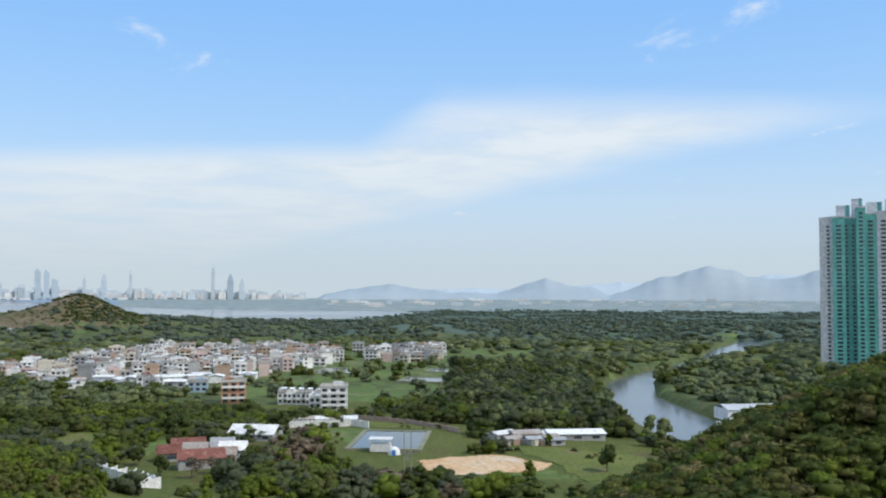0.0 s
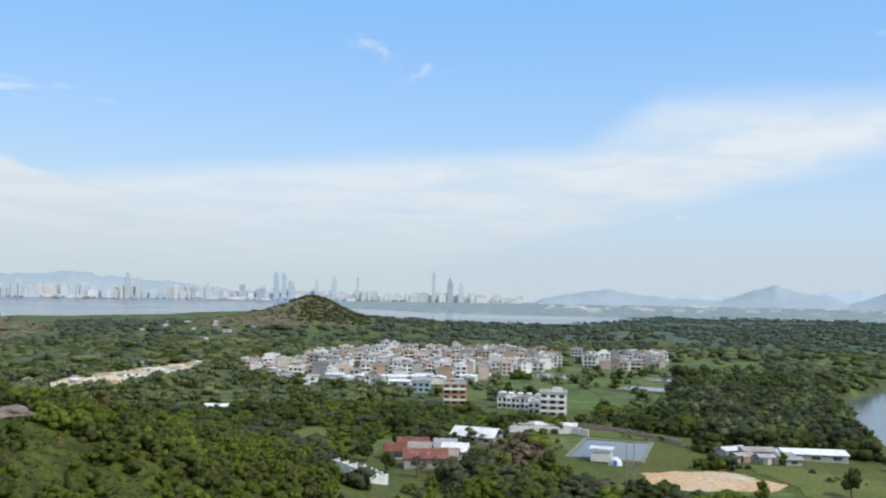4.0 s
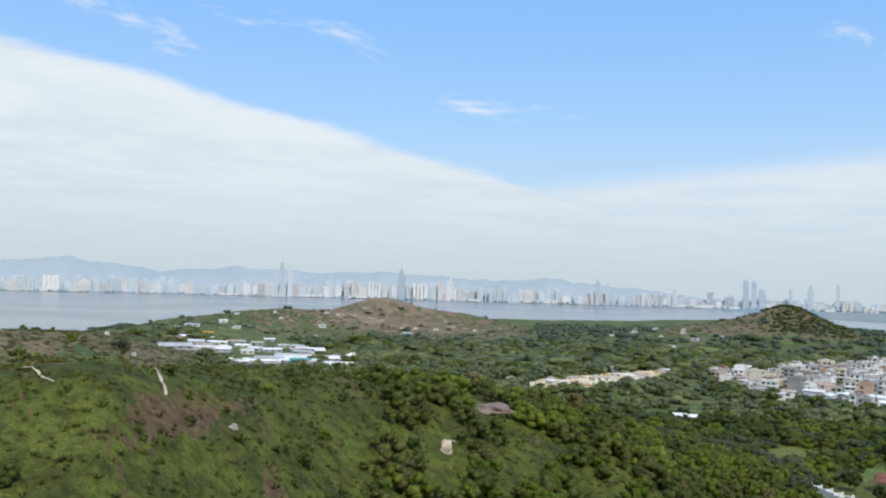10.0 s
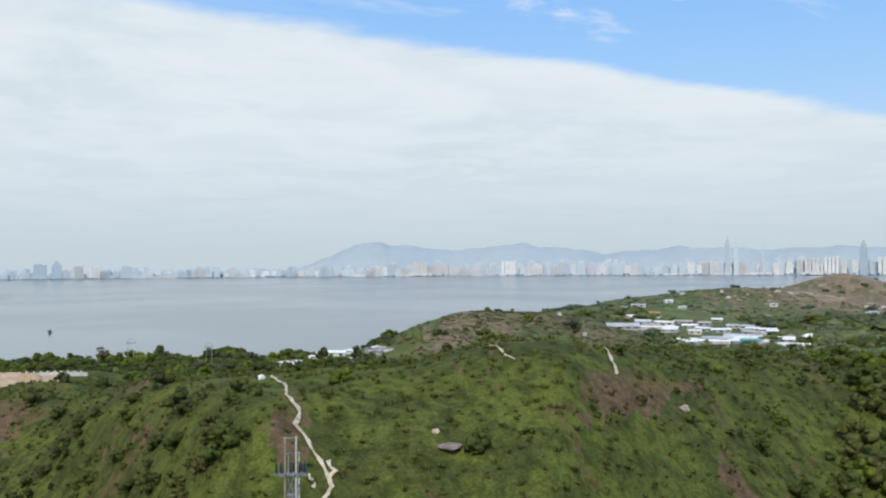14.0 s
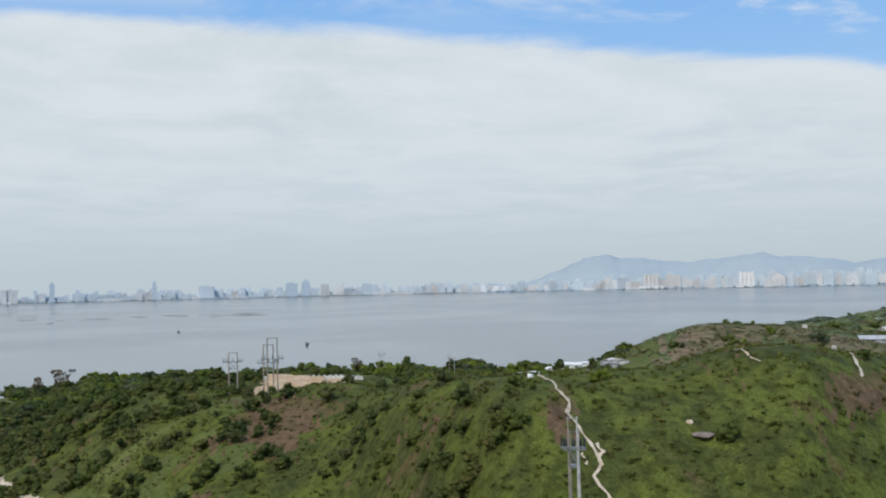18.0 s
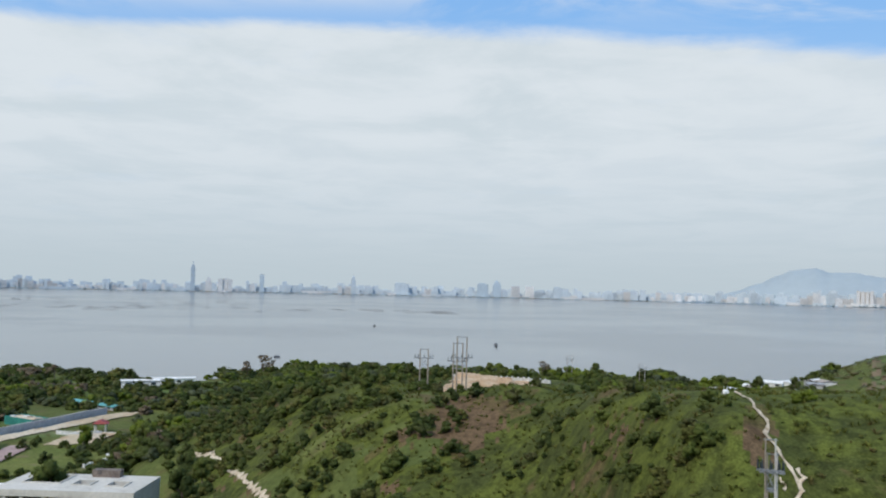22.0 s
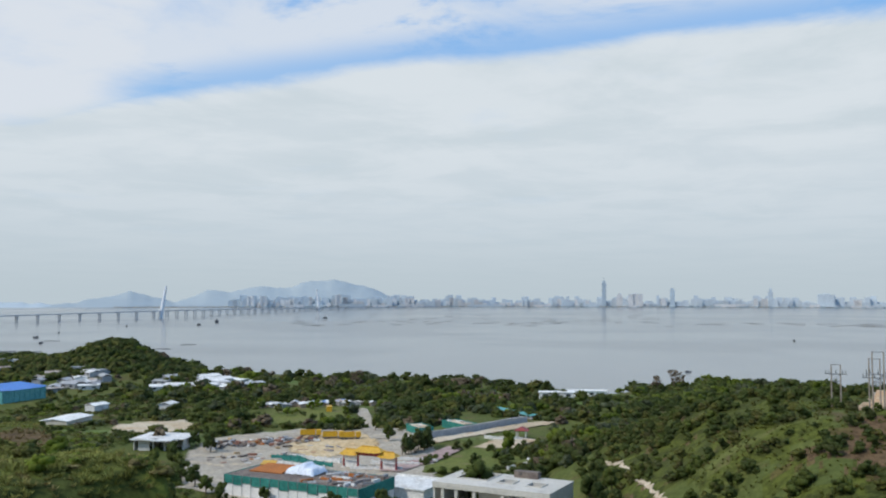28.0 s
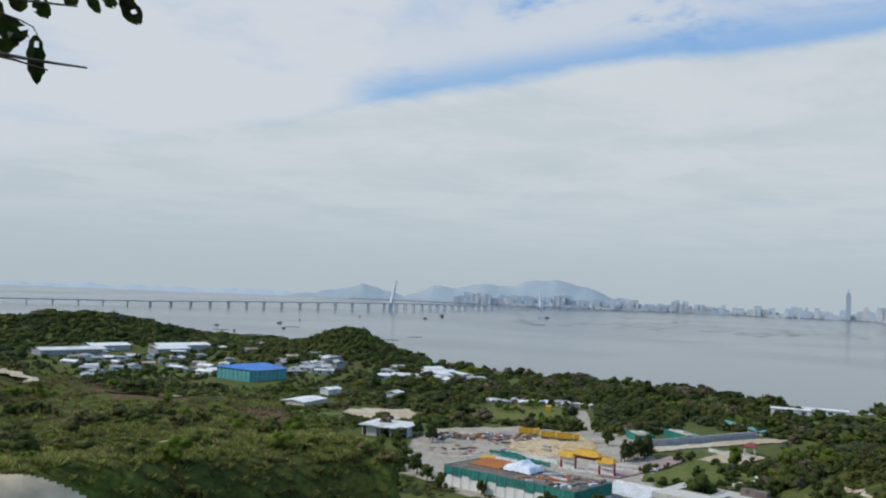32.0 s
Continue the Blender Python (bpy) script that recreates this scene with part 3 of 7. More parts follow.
def blades(rng, count):
    """A tussock of unit height: bent narrow blades that spread from one root."""
    verts, faces = [], []
    for k in range(count):
        th, lean = rng.uniform(0, 6.28), rng.uniform(0.1, 0.75)
        out, side = np.array([math.cos(th), math.sin(th), 0]), np.array([-math.sin(th), math.cos(th), 0])
        root = out * rng.uniform(0, 0.3)
        tip = root + out * lean + np.array([0, 0, rng.uniform(0.55, 1.0)])
        w = rng.uniform(0.06, 0.11)
        verts.append(np.array([root - side * w, root + side * w, tip + side * w * 0.4, tip - side * w * 0.4]))
        faces.append(np.array([[0, 1, 2, 3]]) + 4 * k)
    return np.concatenate(verts), np.concatenate(faces)


SHAPES = {
    "tree": [crown(RNG, 13, 150, 0.05, spread=0.31, low=0.3, squash=1.25, core=0.8, n=3) for _ in range(6)],
    "tree_small": [crown(RNG, 9, 46, 0.075, spread=0.32, low=0.3, squash=1.2, core=0.86) for _ in range(6)],
    "tree_far": [crown(RNG, 4, 8, 0.12, spread=0.36, squash=1.0, core=0.95) for _ in range(5)],
    "tall": [crown(RNG, 9, 90, 0.05, spread=0.24, low=0.2, squash=1.1, core=0.88) for _ in range(5)],
    "bush": [crown(RNG, 9, 130, 0.068, spread=0.5, low=0.05, squash=0.75, core=0.85) for _ in range(6)],
    "bush_small": [crown(RNG, 6, 50, 0.1, spread=0.5, low=0.05, squash=0.75, core=0.85) for _ in range(6)],
    "ridge": [crown(RNG, 7, 110, 0.075, spread=0.5, low=0.05, squash=0.8, core=0.78) for _ in range(6)],
    "mound": [crown(RNG, 1, 20, 0.17, spread=0.62, low=0.0, squash=0.6, core=0.6) for _ in range(5)],
    "twigs": [crown(RNG, 3, 150, 0.07, core=0.05) for _ in range(3)],
    "tuft": [blades(RNG, 16) for _ in range(5)],
}


def planting(name, shape, x, y, tall, wide, mat, label, sink=0.06):
    """Many plants as one mesh."""
    x, y = np.asarray(x), np.asarray(y)
    if not len(x):
        return
    z = height(x, y)
    tall = np.broadcast_to(tall, x.shape)
    allv, allf, count = [], [], 0
    pick = RNG.randint(0, len(SHAPES[shape]), len(x))
    turn = RNG.uniform(0, 6.28, len(x))
    girth = RNG.uniform(0.85, 1.2, len(x)) * wide
    for k in range(len(SHAPES[shape])):
        idx = np.nonzero(pick == k)[0]
        if not len(idx):
            continue
        v, f = SHAPES[shape][k]
        c, s = np.cos(turn[idx])[:, None], np.sin(turn[idx])[:, None]
        g, h = (girth[idx] * tall[idx])[:, None], tall[idx][:, None]
        px = (v[:, 0] * c - v[:, 1] * s) * g + x[idx][:, None]
        py = (v[:, 0] * s + v[:, 1] * c) * g + y[idx][:, None]
        pz = (v[:, 2] - sink) * h + z[idx][:, None]
        allv.append(np.stack([px, py, pz], -1).reshape(-1, 3))
        allf.append((f[None] + (np.arange(len(idx)) * len(v))[:, None, None] + count).reshape(-1, 4))
        count += len(idx) * len(v)
    ob = new(name, grid_mesh(name, np.concatenate(allv), np.concatenate(allf), [mat]))
    tagged(ob, label, "plants", kind="stuff")


def polar_sample(a0, a1, d0, d1, per):
    """Random places in a stretch of bearings and distances, one for each per square metres."""
    area = radians(a1 - a0) * 0.5 * (d1 * d1 - d0 * d0)
    n = int(area / per)
    a, d = RNG.uniform(a0, a1, n), np.sqrt(RNG.uniform(d0 * d0, d1 * d1, n))
    return a, d, -d * np.sin(np.radians(a)), d * np.cos(np.radians(a))


def rect(cx, cy, w, h, turn=0.0):
    c, s = math.cos(radians(turn)), math.sin(radians(turn))
    return [(cx + u * c - v * s, cy + u * s + v * c) for u, v in ((-w / 2, -h / 2), (w / 2, -h / 2), (w / 2, h / 2), (-w / 2, h / 2))]


VILLAGE = [(-290, 575), (-273, 600), (-254, 668), (-248, 765), (-143, 800), (-85, 758), (-72, 646), (-97, 578), (-107, 538), (-117, 493), (-128, 476), (-160, 480), (-190, 484), (-224, 498), (-256, 516)]
VILLAGE_EAST = [(-72, 760), (0, 805), (3, 668), (-55, 645)]
FIELD = [bearing(137.2, 392), bearing(134, 442), bearing(130.6, 425), bearing(131, 372), bearing(135, 362)]
# open places among the trees
CLEAR = [
    VILLAGE, VILLAGE_EAST, rect(-99, 421, 24, 40, 10), rect(-58, 412, 56, 62, 4), rect(-128, 466, 22, 26),
    rect(-63, 300, 32, 26), rect(-78, 268, 34, 50), rect(-81, 230, 26, 26), rect(-47, 340, 46, 14), rect(-18, 306, 50, 66), rect(-12, 350, 50, 22, -20),
    rect(-15, 270, 20, 30), rect(14, 268, 60, 44), rect(36, 312, 64, 26), rect(50, 272, 40, 66, 15), rect(98, 380, 52, 100), rect(130, 384, 34, 24), rect(16, 335, 40, 12, -40),
    rect(-68, 582, 30, 50), rect(9, 575, 40, 34), rect(-11, 525, 26, 32), rect(30, 655, 34, 40), rect(-40, 480, 50, 60), rect(0, 720, 120, 40),
    [(-330, 405), (-332, 515), (-330, 590), (-288, 515), (-278, 412)], [(-575, 330), (-640, 420), (-750, 455), (-700, 520), (-560, 480), (-470, 360)],
    rect(-189, -17, 34, 22), rect(-167, -101, 24, 36, 6),
    [(-146, -186), (-150, -130), (-200, -130), (-250, -150), (-290, -150), (-330, -171), (-324, -194), (-262, -205), (-250, -245), (-205, -250), (-170, -215)],
    rect(-312, -292, 44, 50, 40), rect(-279, -229, 9, 120, 131), rect(-187, -246, 30, 34, 27), rect(-226, -301, 46, 40, 30), rect(-230, -425, 48, 44, 30), rect(-176, -226, 24, 28, 27), rect(-219, -348, 34, 22, 30),
    rect(-250, -624, 150, 30, 8), rect(-365, -398, 26, 22, 40), rect(-440, -200, 60, 20, 60), rect(-122, 316, 26, 40, 20), rect(-90, 300, 20, 26),
    rect(-535, 135, 70, 40, 30), FIELD,
]


def open_ground(x, y):
    hit = river_gap(x, y) < 4
    for poly in CLEAR:
        hit |= in_poly(x, y, poly)
    return hit


def slopes(a, d):
    """How far up the near hills a place is, in metres."""
    b = crest(a, d, CREST_B, table(a, FRONT_B), 95)
    return b, crest(a, d, CREST_C, 80, 60), crest(a, d, CREST_A, 48, 75)


# leaf swaps that build haze into tree colour, stronger past 800 metres
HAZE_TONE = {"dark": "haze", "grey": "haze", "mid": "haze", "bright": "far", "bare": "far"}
LIGHT_HAZE_TONE = {"dark": "far", "grey": "far", "mid": "far_mid", "bright": "mid"}
PLAIN_WOOD = ((-9, 0.34, "dark", "dense dark green woodland of broadleaf trees"), (0.34, 0.72, "mid", "mid-green woodland of broadleaf trees"), (0.72, 0.97, "bright", "bright green trees among the woodland"), (0.97, 1.4, "grey", "grey-green trees among the woodland"), (1.4, 9, "bare", "leafless grey-brown trees among the woodland"))
WEST_WOOD = ((-9, 0.36, "dark", "dense dark green woodland of broadleaf trees"), (0.36, 0.5, "olive", "olive green woodland of broadleaf trees"), (0.5, 0.6, "grey", "grey-green woodland of broadleaf trees"), (0.6, 0.78, "mid", "mid-green woodland of broadleaf trees"), (0.78, 0.9, "bright", "bright green trees among the woodland"), (0.9, 9, "bare", "leafless grey-brown trees among the woodland"))


def make_woods():
    stretches = [(-28, 48, 225, 420, 24), (-28, 62, 420, 900, 44), (-28, 70, 900, 1500, 115), (108, 172, 235, 520, 36), (112, 172, 520, 1150, 48), (62, 112, 400, 800, 46)]
    for a0, a1, d0, d1, per in stretches:
        a, d, x, y = polar_sample(a0, a1, d0, d1, per)
        b, c, r = slopes(a, d)
        n = fbm(x, y, 70, 3, 21)
        keep = (d < table(a, NEAR_SHORE) - 8) & ~open_ground(x, y) & (b < 12) & (c < 12) & (r < 16)
        meadow = ((a > -7) & (a < 13) & (d > 430) & (d < 800)) | ((a > -24) & (a < -10) & (d > 440) & (d < 620) & (n > 0.5))
        keep &= RNG.rand(len(a)) < np.where(meadow, 0.10, np.where(n < np.where((d > 430) & (a < 62), -0.08, -0.75), np.where((d > 430) & (a < 62), 0.12, 0.3), 0.95))
        bald = (np.hypot((a - 46.5) / 5.5, (d - 1330) / 120) < 1.1) | ((a > 58) & (a < 74) & (d > 500) & (d < 780)) | ((a > 48) & (a < 62) & (d > 870))
        bald |= (a > 37) & (a < 62) & (d > 960)
        bald |= (a > 22.8) & (a < 30) & (d > 1000)
        summit = (height(x, y) > 23) & (a > 18) & (a < 26) & (d > 1000)
        keep &= ~bald | (RNG.rand(len(a)) < 0.04) | summit
        cone = (a > 20) & (a < 22.8) & (d > 1040) & (d < 1240)
        keep &= ~cone | (RNG.rand(len(a)) < 0.9) | summit
        a, d, x, y, n = a[keep], d[keep], x[keep], y[keep], n[keep]
        size = RNG.uniform(3.2, 7.4, len(a)) * np.where(a > 108, 0.85, 1.0) * np.where((d > 850) & (a < 70), 0.75, 1.0) * np.where((a < -8) & (d < 430), 0.62, 1.0) * np.where((a > 143) & (a < 157) & (d < 475), 0.5, 1.0) * np.where((a > 144) & (a < 164) & (d > 475) & (d < 720), 0.6, 1.0)
        size = size * (1 + 0.35 * fbm(x, y, 45, 2, 22)) * np.where((d > 430) & (a < 62), 1.2, 1.0)
        size = size * np.where((a > 18) & (a < 31) & (d > 1000) & (height(x, y) > 14), 0.6, 1.0)
        far = d > 640
        tint = RNG.rand(len(a)) + 0.3 * n
        wood = np.where(a > 108, 0.14, np.where((a > 3) & (d < 340), -0.38, 0.0))
        tint = tint - wood
        sets = WEST_WOOD if a0 > 100 else PLAIN_WOOD
        for low, high, key, words in sets:
            for is_far in (False, True):
                m = (tint >= low) & (tint < high) & (far == is_far)
                sh = "tree_far" if is_far else "tree" if d0 < 300 and key != "bare" else "tree_small"
                near = m & (d < 290) if sh == "tree" else m
                planting("woodland", sh, x[near], y[near], size[near], 2.1 if is_far else 1.6, LEAF[(HAZE_TONE if d0 > 800 else LIGHT_HAZE_TONE).get(key, key)] if d0 > 400 and a0 < 60 else LEAF[key], words, 0.36 if is_far else 0.3)
                if sh == "tree":
                    rest = m & (d >= 290)
                    planting("woodland", "tree_small", x[rest], y[rest], size[rest], 1.6, LEAF[key], words, 0.3)
    # low brown-green scrub on the bare hills
    for a0, a1, d0, d1, per, low, high in ((57, 74, 470, 800, 9, 0.6, 1.6), (36, 62, 900, 1400, 110, 1.0, 2.4), (16, 31, 980, 1260, 60, 1.0, 2.4)):
        a, d, x, y = polar_sample(a0, a1, d0, d1, per)
        n = fbm(x, y, 50, 4, 27)
        keep = (d < table(a, NEAR_SHORE) - 8) & ~open_ground(x, y) & (RNG.rand(len(a)) < np.clip(0.6 + 0.5 * n, 0.12, 0.95)) & (np.hypot((a - 46.4) / 7.0, (d - 1270) / 190) > 0.75 + 0.5 * n)
        x, y, n = x[keep], y[keep], n[keep]
        tint = RNG.rand(len(x)) + 0.25 * n
        for least, most, key in ((-9, 0.4, "olive"), (0.4, 0.68, "brown" if a0 > 30 else "far"), (0.68, 0.95, "far_mid"), (0.95, 9, "far")):
            m = (tint >= least) & (tint < most)
            planting("hill_scrub", "mound", x[m], y[m], RNG.uniform(low, high, m.sum()), 2.2, LEAF[key], "low brown-green scrub on the open hill", 0.2)
    # close wood over the top and one flank of the small pointed hill
    a, d, x, y = polar_sample(18.6, 23.4, 1030, 1240, 26)
    keep = (height(x, y) > 9) & (a < 22.9 + 1.2 * fbm(x, y, 30, 2, 29))
    x, y = x[keep], y[keep]
    tint = RNG.rand(len(x))
    for low, high, key in ((0, 0.55, "dark"), (0.55, 0.8, "mid"), (0.8, 1, "far")):
        m = (tint >= low) & (tint < high)
        planting("hill_wood", "tree_far", x[m], y[m], RNG.uniform(1.8, 3.4, m.sum()), 2.2, LEAF[key], "close dark wood on the pointed hill", 0.3)
    # undergrowth between the western trees
    a, d, x, y = polar_sample(126, 162, 215, 500, 11)
    keep = (d < table(a, NEAR_SHORE) - 8) & ~open_ground(x, y)
    x, y = x[keep], y[keep]
    tint = RNG.rand(len(x)) + 0.25 * fbm(x, y, 40, 2, 28)
    for low, high, key in ((-9, 0.3, "olive"), (0.3, 0.55, "dark"), (0.55, 0.85, "mid"), (0.85, 1.0, "bright"), (1.0, 9, "straw")):
        m = (tint >= low) & (tint < high)
        planting("undergrowth", "mound", x[m], y[m], RNG.uniform(0.7, 1.8, m.sum()), 1.7, LEAF[key], "tangled undergrowth between the trees")
    # thick dark wood on the two hills by the shore
    for a0, a1, d0, d1, per in ((140, 152, 575, 730, 13), (153, 172, 700, 900, 30)):
        a, d, x, y = polar_sample(a0, a1, d0, d1, per)
        keep = (d < table(a, NEAR_SHORE) - 6) & (height(x, y) > 6.5) & ~open_ground(x, y)
        x, y, tint = x[keep], y[keep], RNG.rand(keep.sum())
        for low, high, key in ((0, 0.62, "dark"), (0.62, 0.85, "olive"), (0.85, 1, "mid")):
            m = (tint >= low) & (tint < high)
            planting("hill_wood", "tree_far", x[m], y[m], RNG.uniform(3, 5.5, m.sum()), 1.3, LEAF[key], "thick dark green wood covering the small hill", 0.35)
    # the tall grey-green wood beside the river
    a, d, x, y = polar_sample(-14, 1, 335, 640, 30)
    keep = (river_gap(x, y) > 5) & ~open_ground(x, y) & (x > 2 + 0.02 * (y - 340)) & ((x < 92) | (y > 480)) & (RNG.rand(len(a)) < np.where(y > 520, 0.5, 0.95))
    x, y, tint = x[keep], y[keep], RNG.rand(keep.sum()) + 0.35 * fbm(x[keep], y[keep], 45, 3, 29)
    for low, high, key, shape, h0, h1 in ((-9, 0.3, "dark", "tree_small", 6, 9), (0.3, 0.62, "grey", "tall", 8, 12), (0.62, 0.95, "mid", "tree_small", 6, 10), (0.95, 9, "far_mid", "tall", 8, 12)):
        m = (tint >= low) & (tint < high)
        planting("river_wood", shape, x[m], y[m], RNG.uniform(h0, h1, m.sum()), 1.5, LEAF[key], "tall mixed grey-green wood beside the river", 0.22)
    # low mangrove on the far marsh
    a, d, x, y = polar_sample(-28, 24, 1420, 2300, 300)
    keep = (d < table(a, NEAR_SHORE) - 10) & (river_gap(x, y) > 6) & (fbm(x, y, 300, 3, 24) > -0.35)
    planting("mangrove", "tree_far", x[keep], y[keep], RNG.uniform(2.5, 4.5, keep.sum()), 3.0, M_HAZED_GREEN, "low green mangrove on the far marsh, hazed bluish")


# mangrove green shifted towards blue, so that the colour includes the haze
M_HAZED_GREEN = material("mangrove_leaves", [(0.125, 0.17, 0.13), (0.155, 0.20, 0.155)], 0.9, 0.01, 0.1, 0.1, island=0.2, leaf=0.3)


SAND_TRACK = [(6.6, -30.2), (5.2, -29.4), (3.7, -29.0), (1.7, -28.5), (3.2, -25), (9, -18), (16, -22), (12, -31)]
# worn places kept free of bushes: x, y, reach
WORN = [(-20.5, -87.5, 3.2), (-22.6, -83, 3.4), (-24.8, -78, 3.6), (-26.6, -74.5, 3.2), (-22, -75, 2.6), (-19, -78.5, 2.6), (-13.5, -90, 2.4), (-74.2, 29.8, 2.0), (-63.0, 14.7, 1.5), (-91, 44.3, 3.0), (-88.5, 53.5, 2.2), (-103, 56, 3.0), (-96.2, 105.4, 3.6), (-92, 100, 3.2), (-88, 95.5, 2.6), (-111, 133.7, 5.0), (-107, 129, 3.5)]


def worn(x, y):
    hit = in_poly(x, y, SAND_TRACK)
    for wx, wy, reach in WORN:
        hit |= np.hypot(x - wx, y - wy) < reach
    for p, q in zip(RIDGE_PATH, RIDGE_PATH[1:]):
        k = np.clip(((x - p[0]) * (q[0] - p[0]) + (y - p[1]) * (q[1] - p[1])) / ((q[0] - p[0]) ** 2 + (q[1] - p[1]) ** 2), 0, 1)
        hit |= np.hypot(x - p[0] - k * (q[0] - p[0]), y - p[1] - k * (q[1] - p[1])) < 0.9
    return hit


RIDGE_PATH = [(-98.4, 18.4), (-91, 18.8), (-84.6, 17.9), (-80.7, 18.4), (-78.5, 17.6), (-77.3, 18.2), (-76.3, 18.4), (-74.8, 19.0), (-72.4, 19.4), (-71.3, 18.4), (-69.4, 19.1), (-67, 19.4)]


def make_scrub():
    a, d, x, y = polar_sample(14, 122, 40, 330, 6)
    b, c, r = slopes(a, d)
    n, n2 = fbm(x, y, 55, 4, 31), fbm(x, y, 18, 3, 32)
    # thick bush in the hollow and on the wooded flank, sparse on the grassy tops
    lush = np.where(a < 33, 0.6, np.where(a < 47, 0.36, np.where(a < 52, 0.3, np.where(a < 57, 0.12, np.where(a < 76, 0.02, np.where(a < 84, 0.03, np.where(a < 96, np.where(d < 108, 0.28, 0.04), np.where(b > 37, 0.2, np.where(a < 101, 0.36, 0.6)))))))))
    clumps = np.clip(0.6 * n2 + 0.35 * n, -0.5, 0.5)
    lush = np.clip(lush + clumps * np.where(a < 47, 0.6, np.where(a < 76, 0.04, np.where(a < 84, 0.12 * (b < 44), np.where(a < 96, 0.6 * (d < 112), 1.1)))), 0, 0.95)
    keep = (b > 11) & (RNG.rand(len(a)) < lush) & ~open_ground(x, y) & ~worn(x, y)
    keep &= ~((a > 107) & (a < 113.5) & (np.abs(a - 110.6 - (d - 145) * 0.045) < 0.9) & (d < 190))
    x, y, a, d, n2 = x[keep], y[keep], a[keep], d[keep], n2[keep]
    size = RNG.uniform(0.8, 2.6, len(a)) * np.where(a < 47, 1.8, np.where(a < 76, 0.55, 0.88)) * (1 + 0.35 * n2)
    tint = RNG.rand(len(a)) + 0.3 * n2 - 0.38 * (a > 84) + 0.26 * (a < 47)
    for low, high, key, words in ((-9, 0.3, "dark", "dark green shrubs covering the hillside"), (0.3, 0.52, "olive", "olive green shrubs covering the hillside"), (0.52, 0.92, "mid", "mid-green shrubs covering the hillside"), (0.92, 1.5, "bright", "bright green young trees on the hillside"), (1.5, 9, "straw", "dry straw-brown shrubs on the hillside")):
        m = (tint >= low) & (tint < high)
        big = (size > 2.2) & (d < 240)
        young = (size > 3.0) & (a < 50)
        planting("scrub", "tree", x[m & young], y[m & young], size[m & young], 1.35, LEAF[key], words, 0.25)
        big &= ~young
        planting("scrub", "bush", x[m & big], y[m & big], size[m & big], 1.0, LEAF[key], words)
        planting("scrub", "bush_small", x[m & ~big & ~young], y[m & ~big & ~young], size[m & ~big & ~young], 1.15, LEAF[key], words)
    # rounded bright young trees scattered through the near wood
    a, d, x, y = polar_sample(8, 47, 75, 290, 170)
    keep = (RNG.rand(len(a)) < np.clip(0.5 + 0.9 * fbm(x, y, 30, 2, 38), 0.05, 0.95)) & ~open_ground(x, y) & ~worn(x, y) & (a < 40 + (d - 75) * 0.05)
    x, y = x[keep], y[keep]
    planting("young_tree", "tree", x, y, RNG.uniform(2.8, 5.4, len(x)), 1.15, LEAF["bright"], "rounded bright green young trees in the wood", 0.16)
    # dark thickets on the slope below the knoll
    for cx, cy, reach, count in ((-93, 7.4, 3.5, 14), (-79.7, 9.6, 2.6, 16), (-78, 12, 2.0, 8), (-85.4, 14.4, 1.6, 3), (-103.7, 3.9, 4.0, 8), (-125, -3.5, 5.0, 16), (-112, 1, 4.0, 8), (-73.6, 32, 0.7, 4), (-86, 4, 4, 16), (-80, 2, 4, 14)):
        px, py = cx + RNG.normal(0, reach * 0.55, count), cy + RNG.normal(0, reach * 0.55, count)
        planting("thicket", "bush", px, py, RNG.uniform(0.7, 1.7, count), 1.1, LEAF[RNG.choice(["dark", "mid", "olive"])], "dark green thicket on the grassy slope")
    # low hummocks of scrub on the open slopes
    a, d, x, y = polar_sample(26, 112, 48, 215, 3.2)
    b, c, r = slopes(a, d)
    n2 = fbm(x, y, 9, 3, 33) + 0.6 * fbm(x, y, 40, 2, 34)
    keep = (b > 24) & (RNG.rand(len(a)) < np.clip(0.26 + 0.42 * n2 + 0.25 * (a < 57) + 0.14 * (a < 76), 0.02, 0.85)) & ~worn(x, y) & ~open_ground(x, y)
    x, y = x[keep], y[keep]
    size, tint = RNG.uniform(0.18, 0.5, len(x)), RNG.rand(len(x)) + 0.2 * fbm(x, y, 25, 2, 37)
    for low, high, key in ((-9, 0.5, "olive"), (0.5, 0.58, "dark"), (0.58, 0.95, "mid"), (0.95, 9, "straw")):
        m = (tint >= low) & (tint < high)
        planting("hummocks", "mound", x[m], y[m], size[m], 1.7, LEAF[key], "low rounded scrub hummocks on the open hill")
    # the ridge beside the tower: thick bush
    a, d, x, y = polar_sample(-30, 5, 30, 84, 0.5)
    b, c, r = slopes(a, d)
    keep = (height(x, y) > 24) & (RNG.rand(len(a)) < 0.9)
    x, y = x[keep], y[keep]
    size, tint = RNG.uniform(0.6, 1.7, len(x)), RNG.rand(len(x)) + 0.3 * fbm(x, y, 9, 3, 35)
    for low, high, key in ((-9, 0.14, "dark"), (0.14, 0.45, "olive"), (0.45, 0.78, "mid"), (0.78, 1.02, "bright"), (1.02, 9, "straw")):
        m = (tint >= low) & (tint < high)
        planting("ridge_bush", "ridge", x[m], y[m], size[m], 1.25, LEAF[key], "thick mixed bush on the near ridge")
    # low scrub on the ridge with the sandy track
    a, d, x, y = polar_sample(122, 214, 9, 128, 1.5)
    n = fbm(x, y, 16, 3, 41)
    dry = np.hypot((a - 160) / 12, (d - 87) / 13) < 1.1 + 0.5 * fbm(x, y, 12, 3, 43)
    flank = (d < 86) & (a > 140)
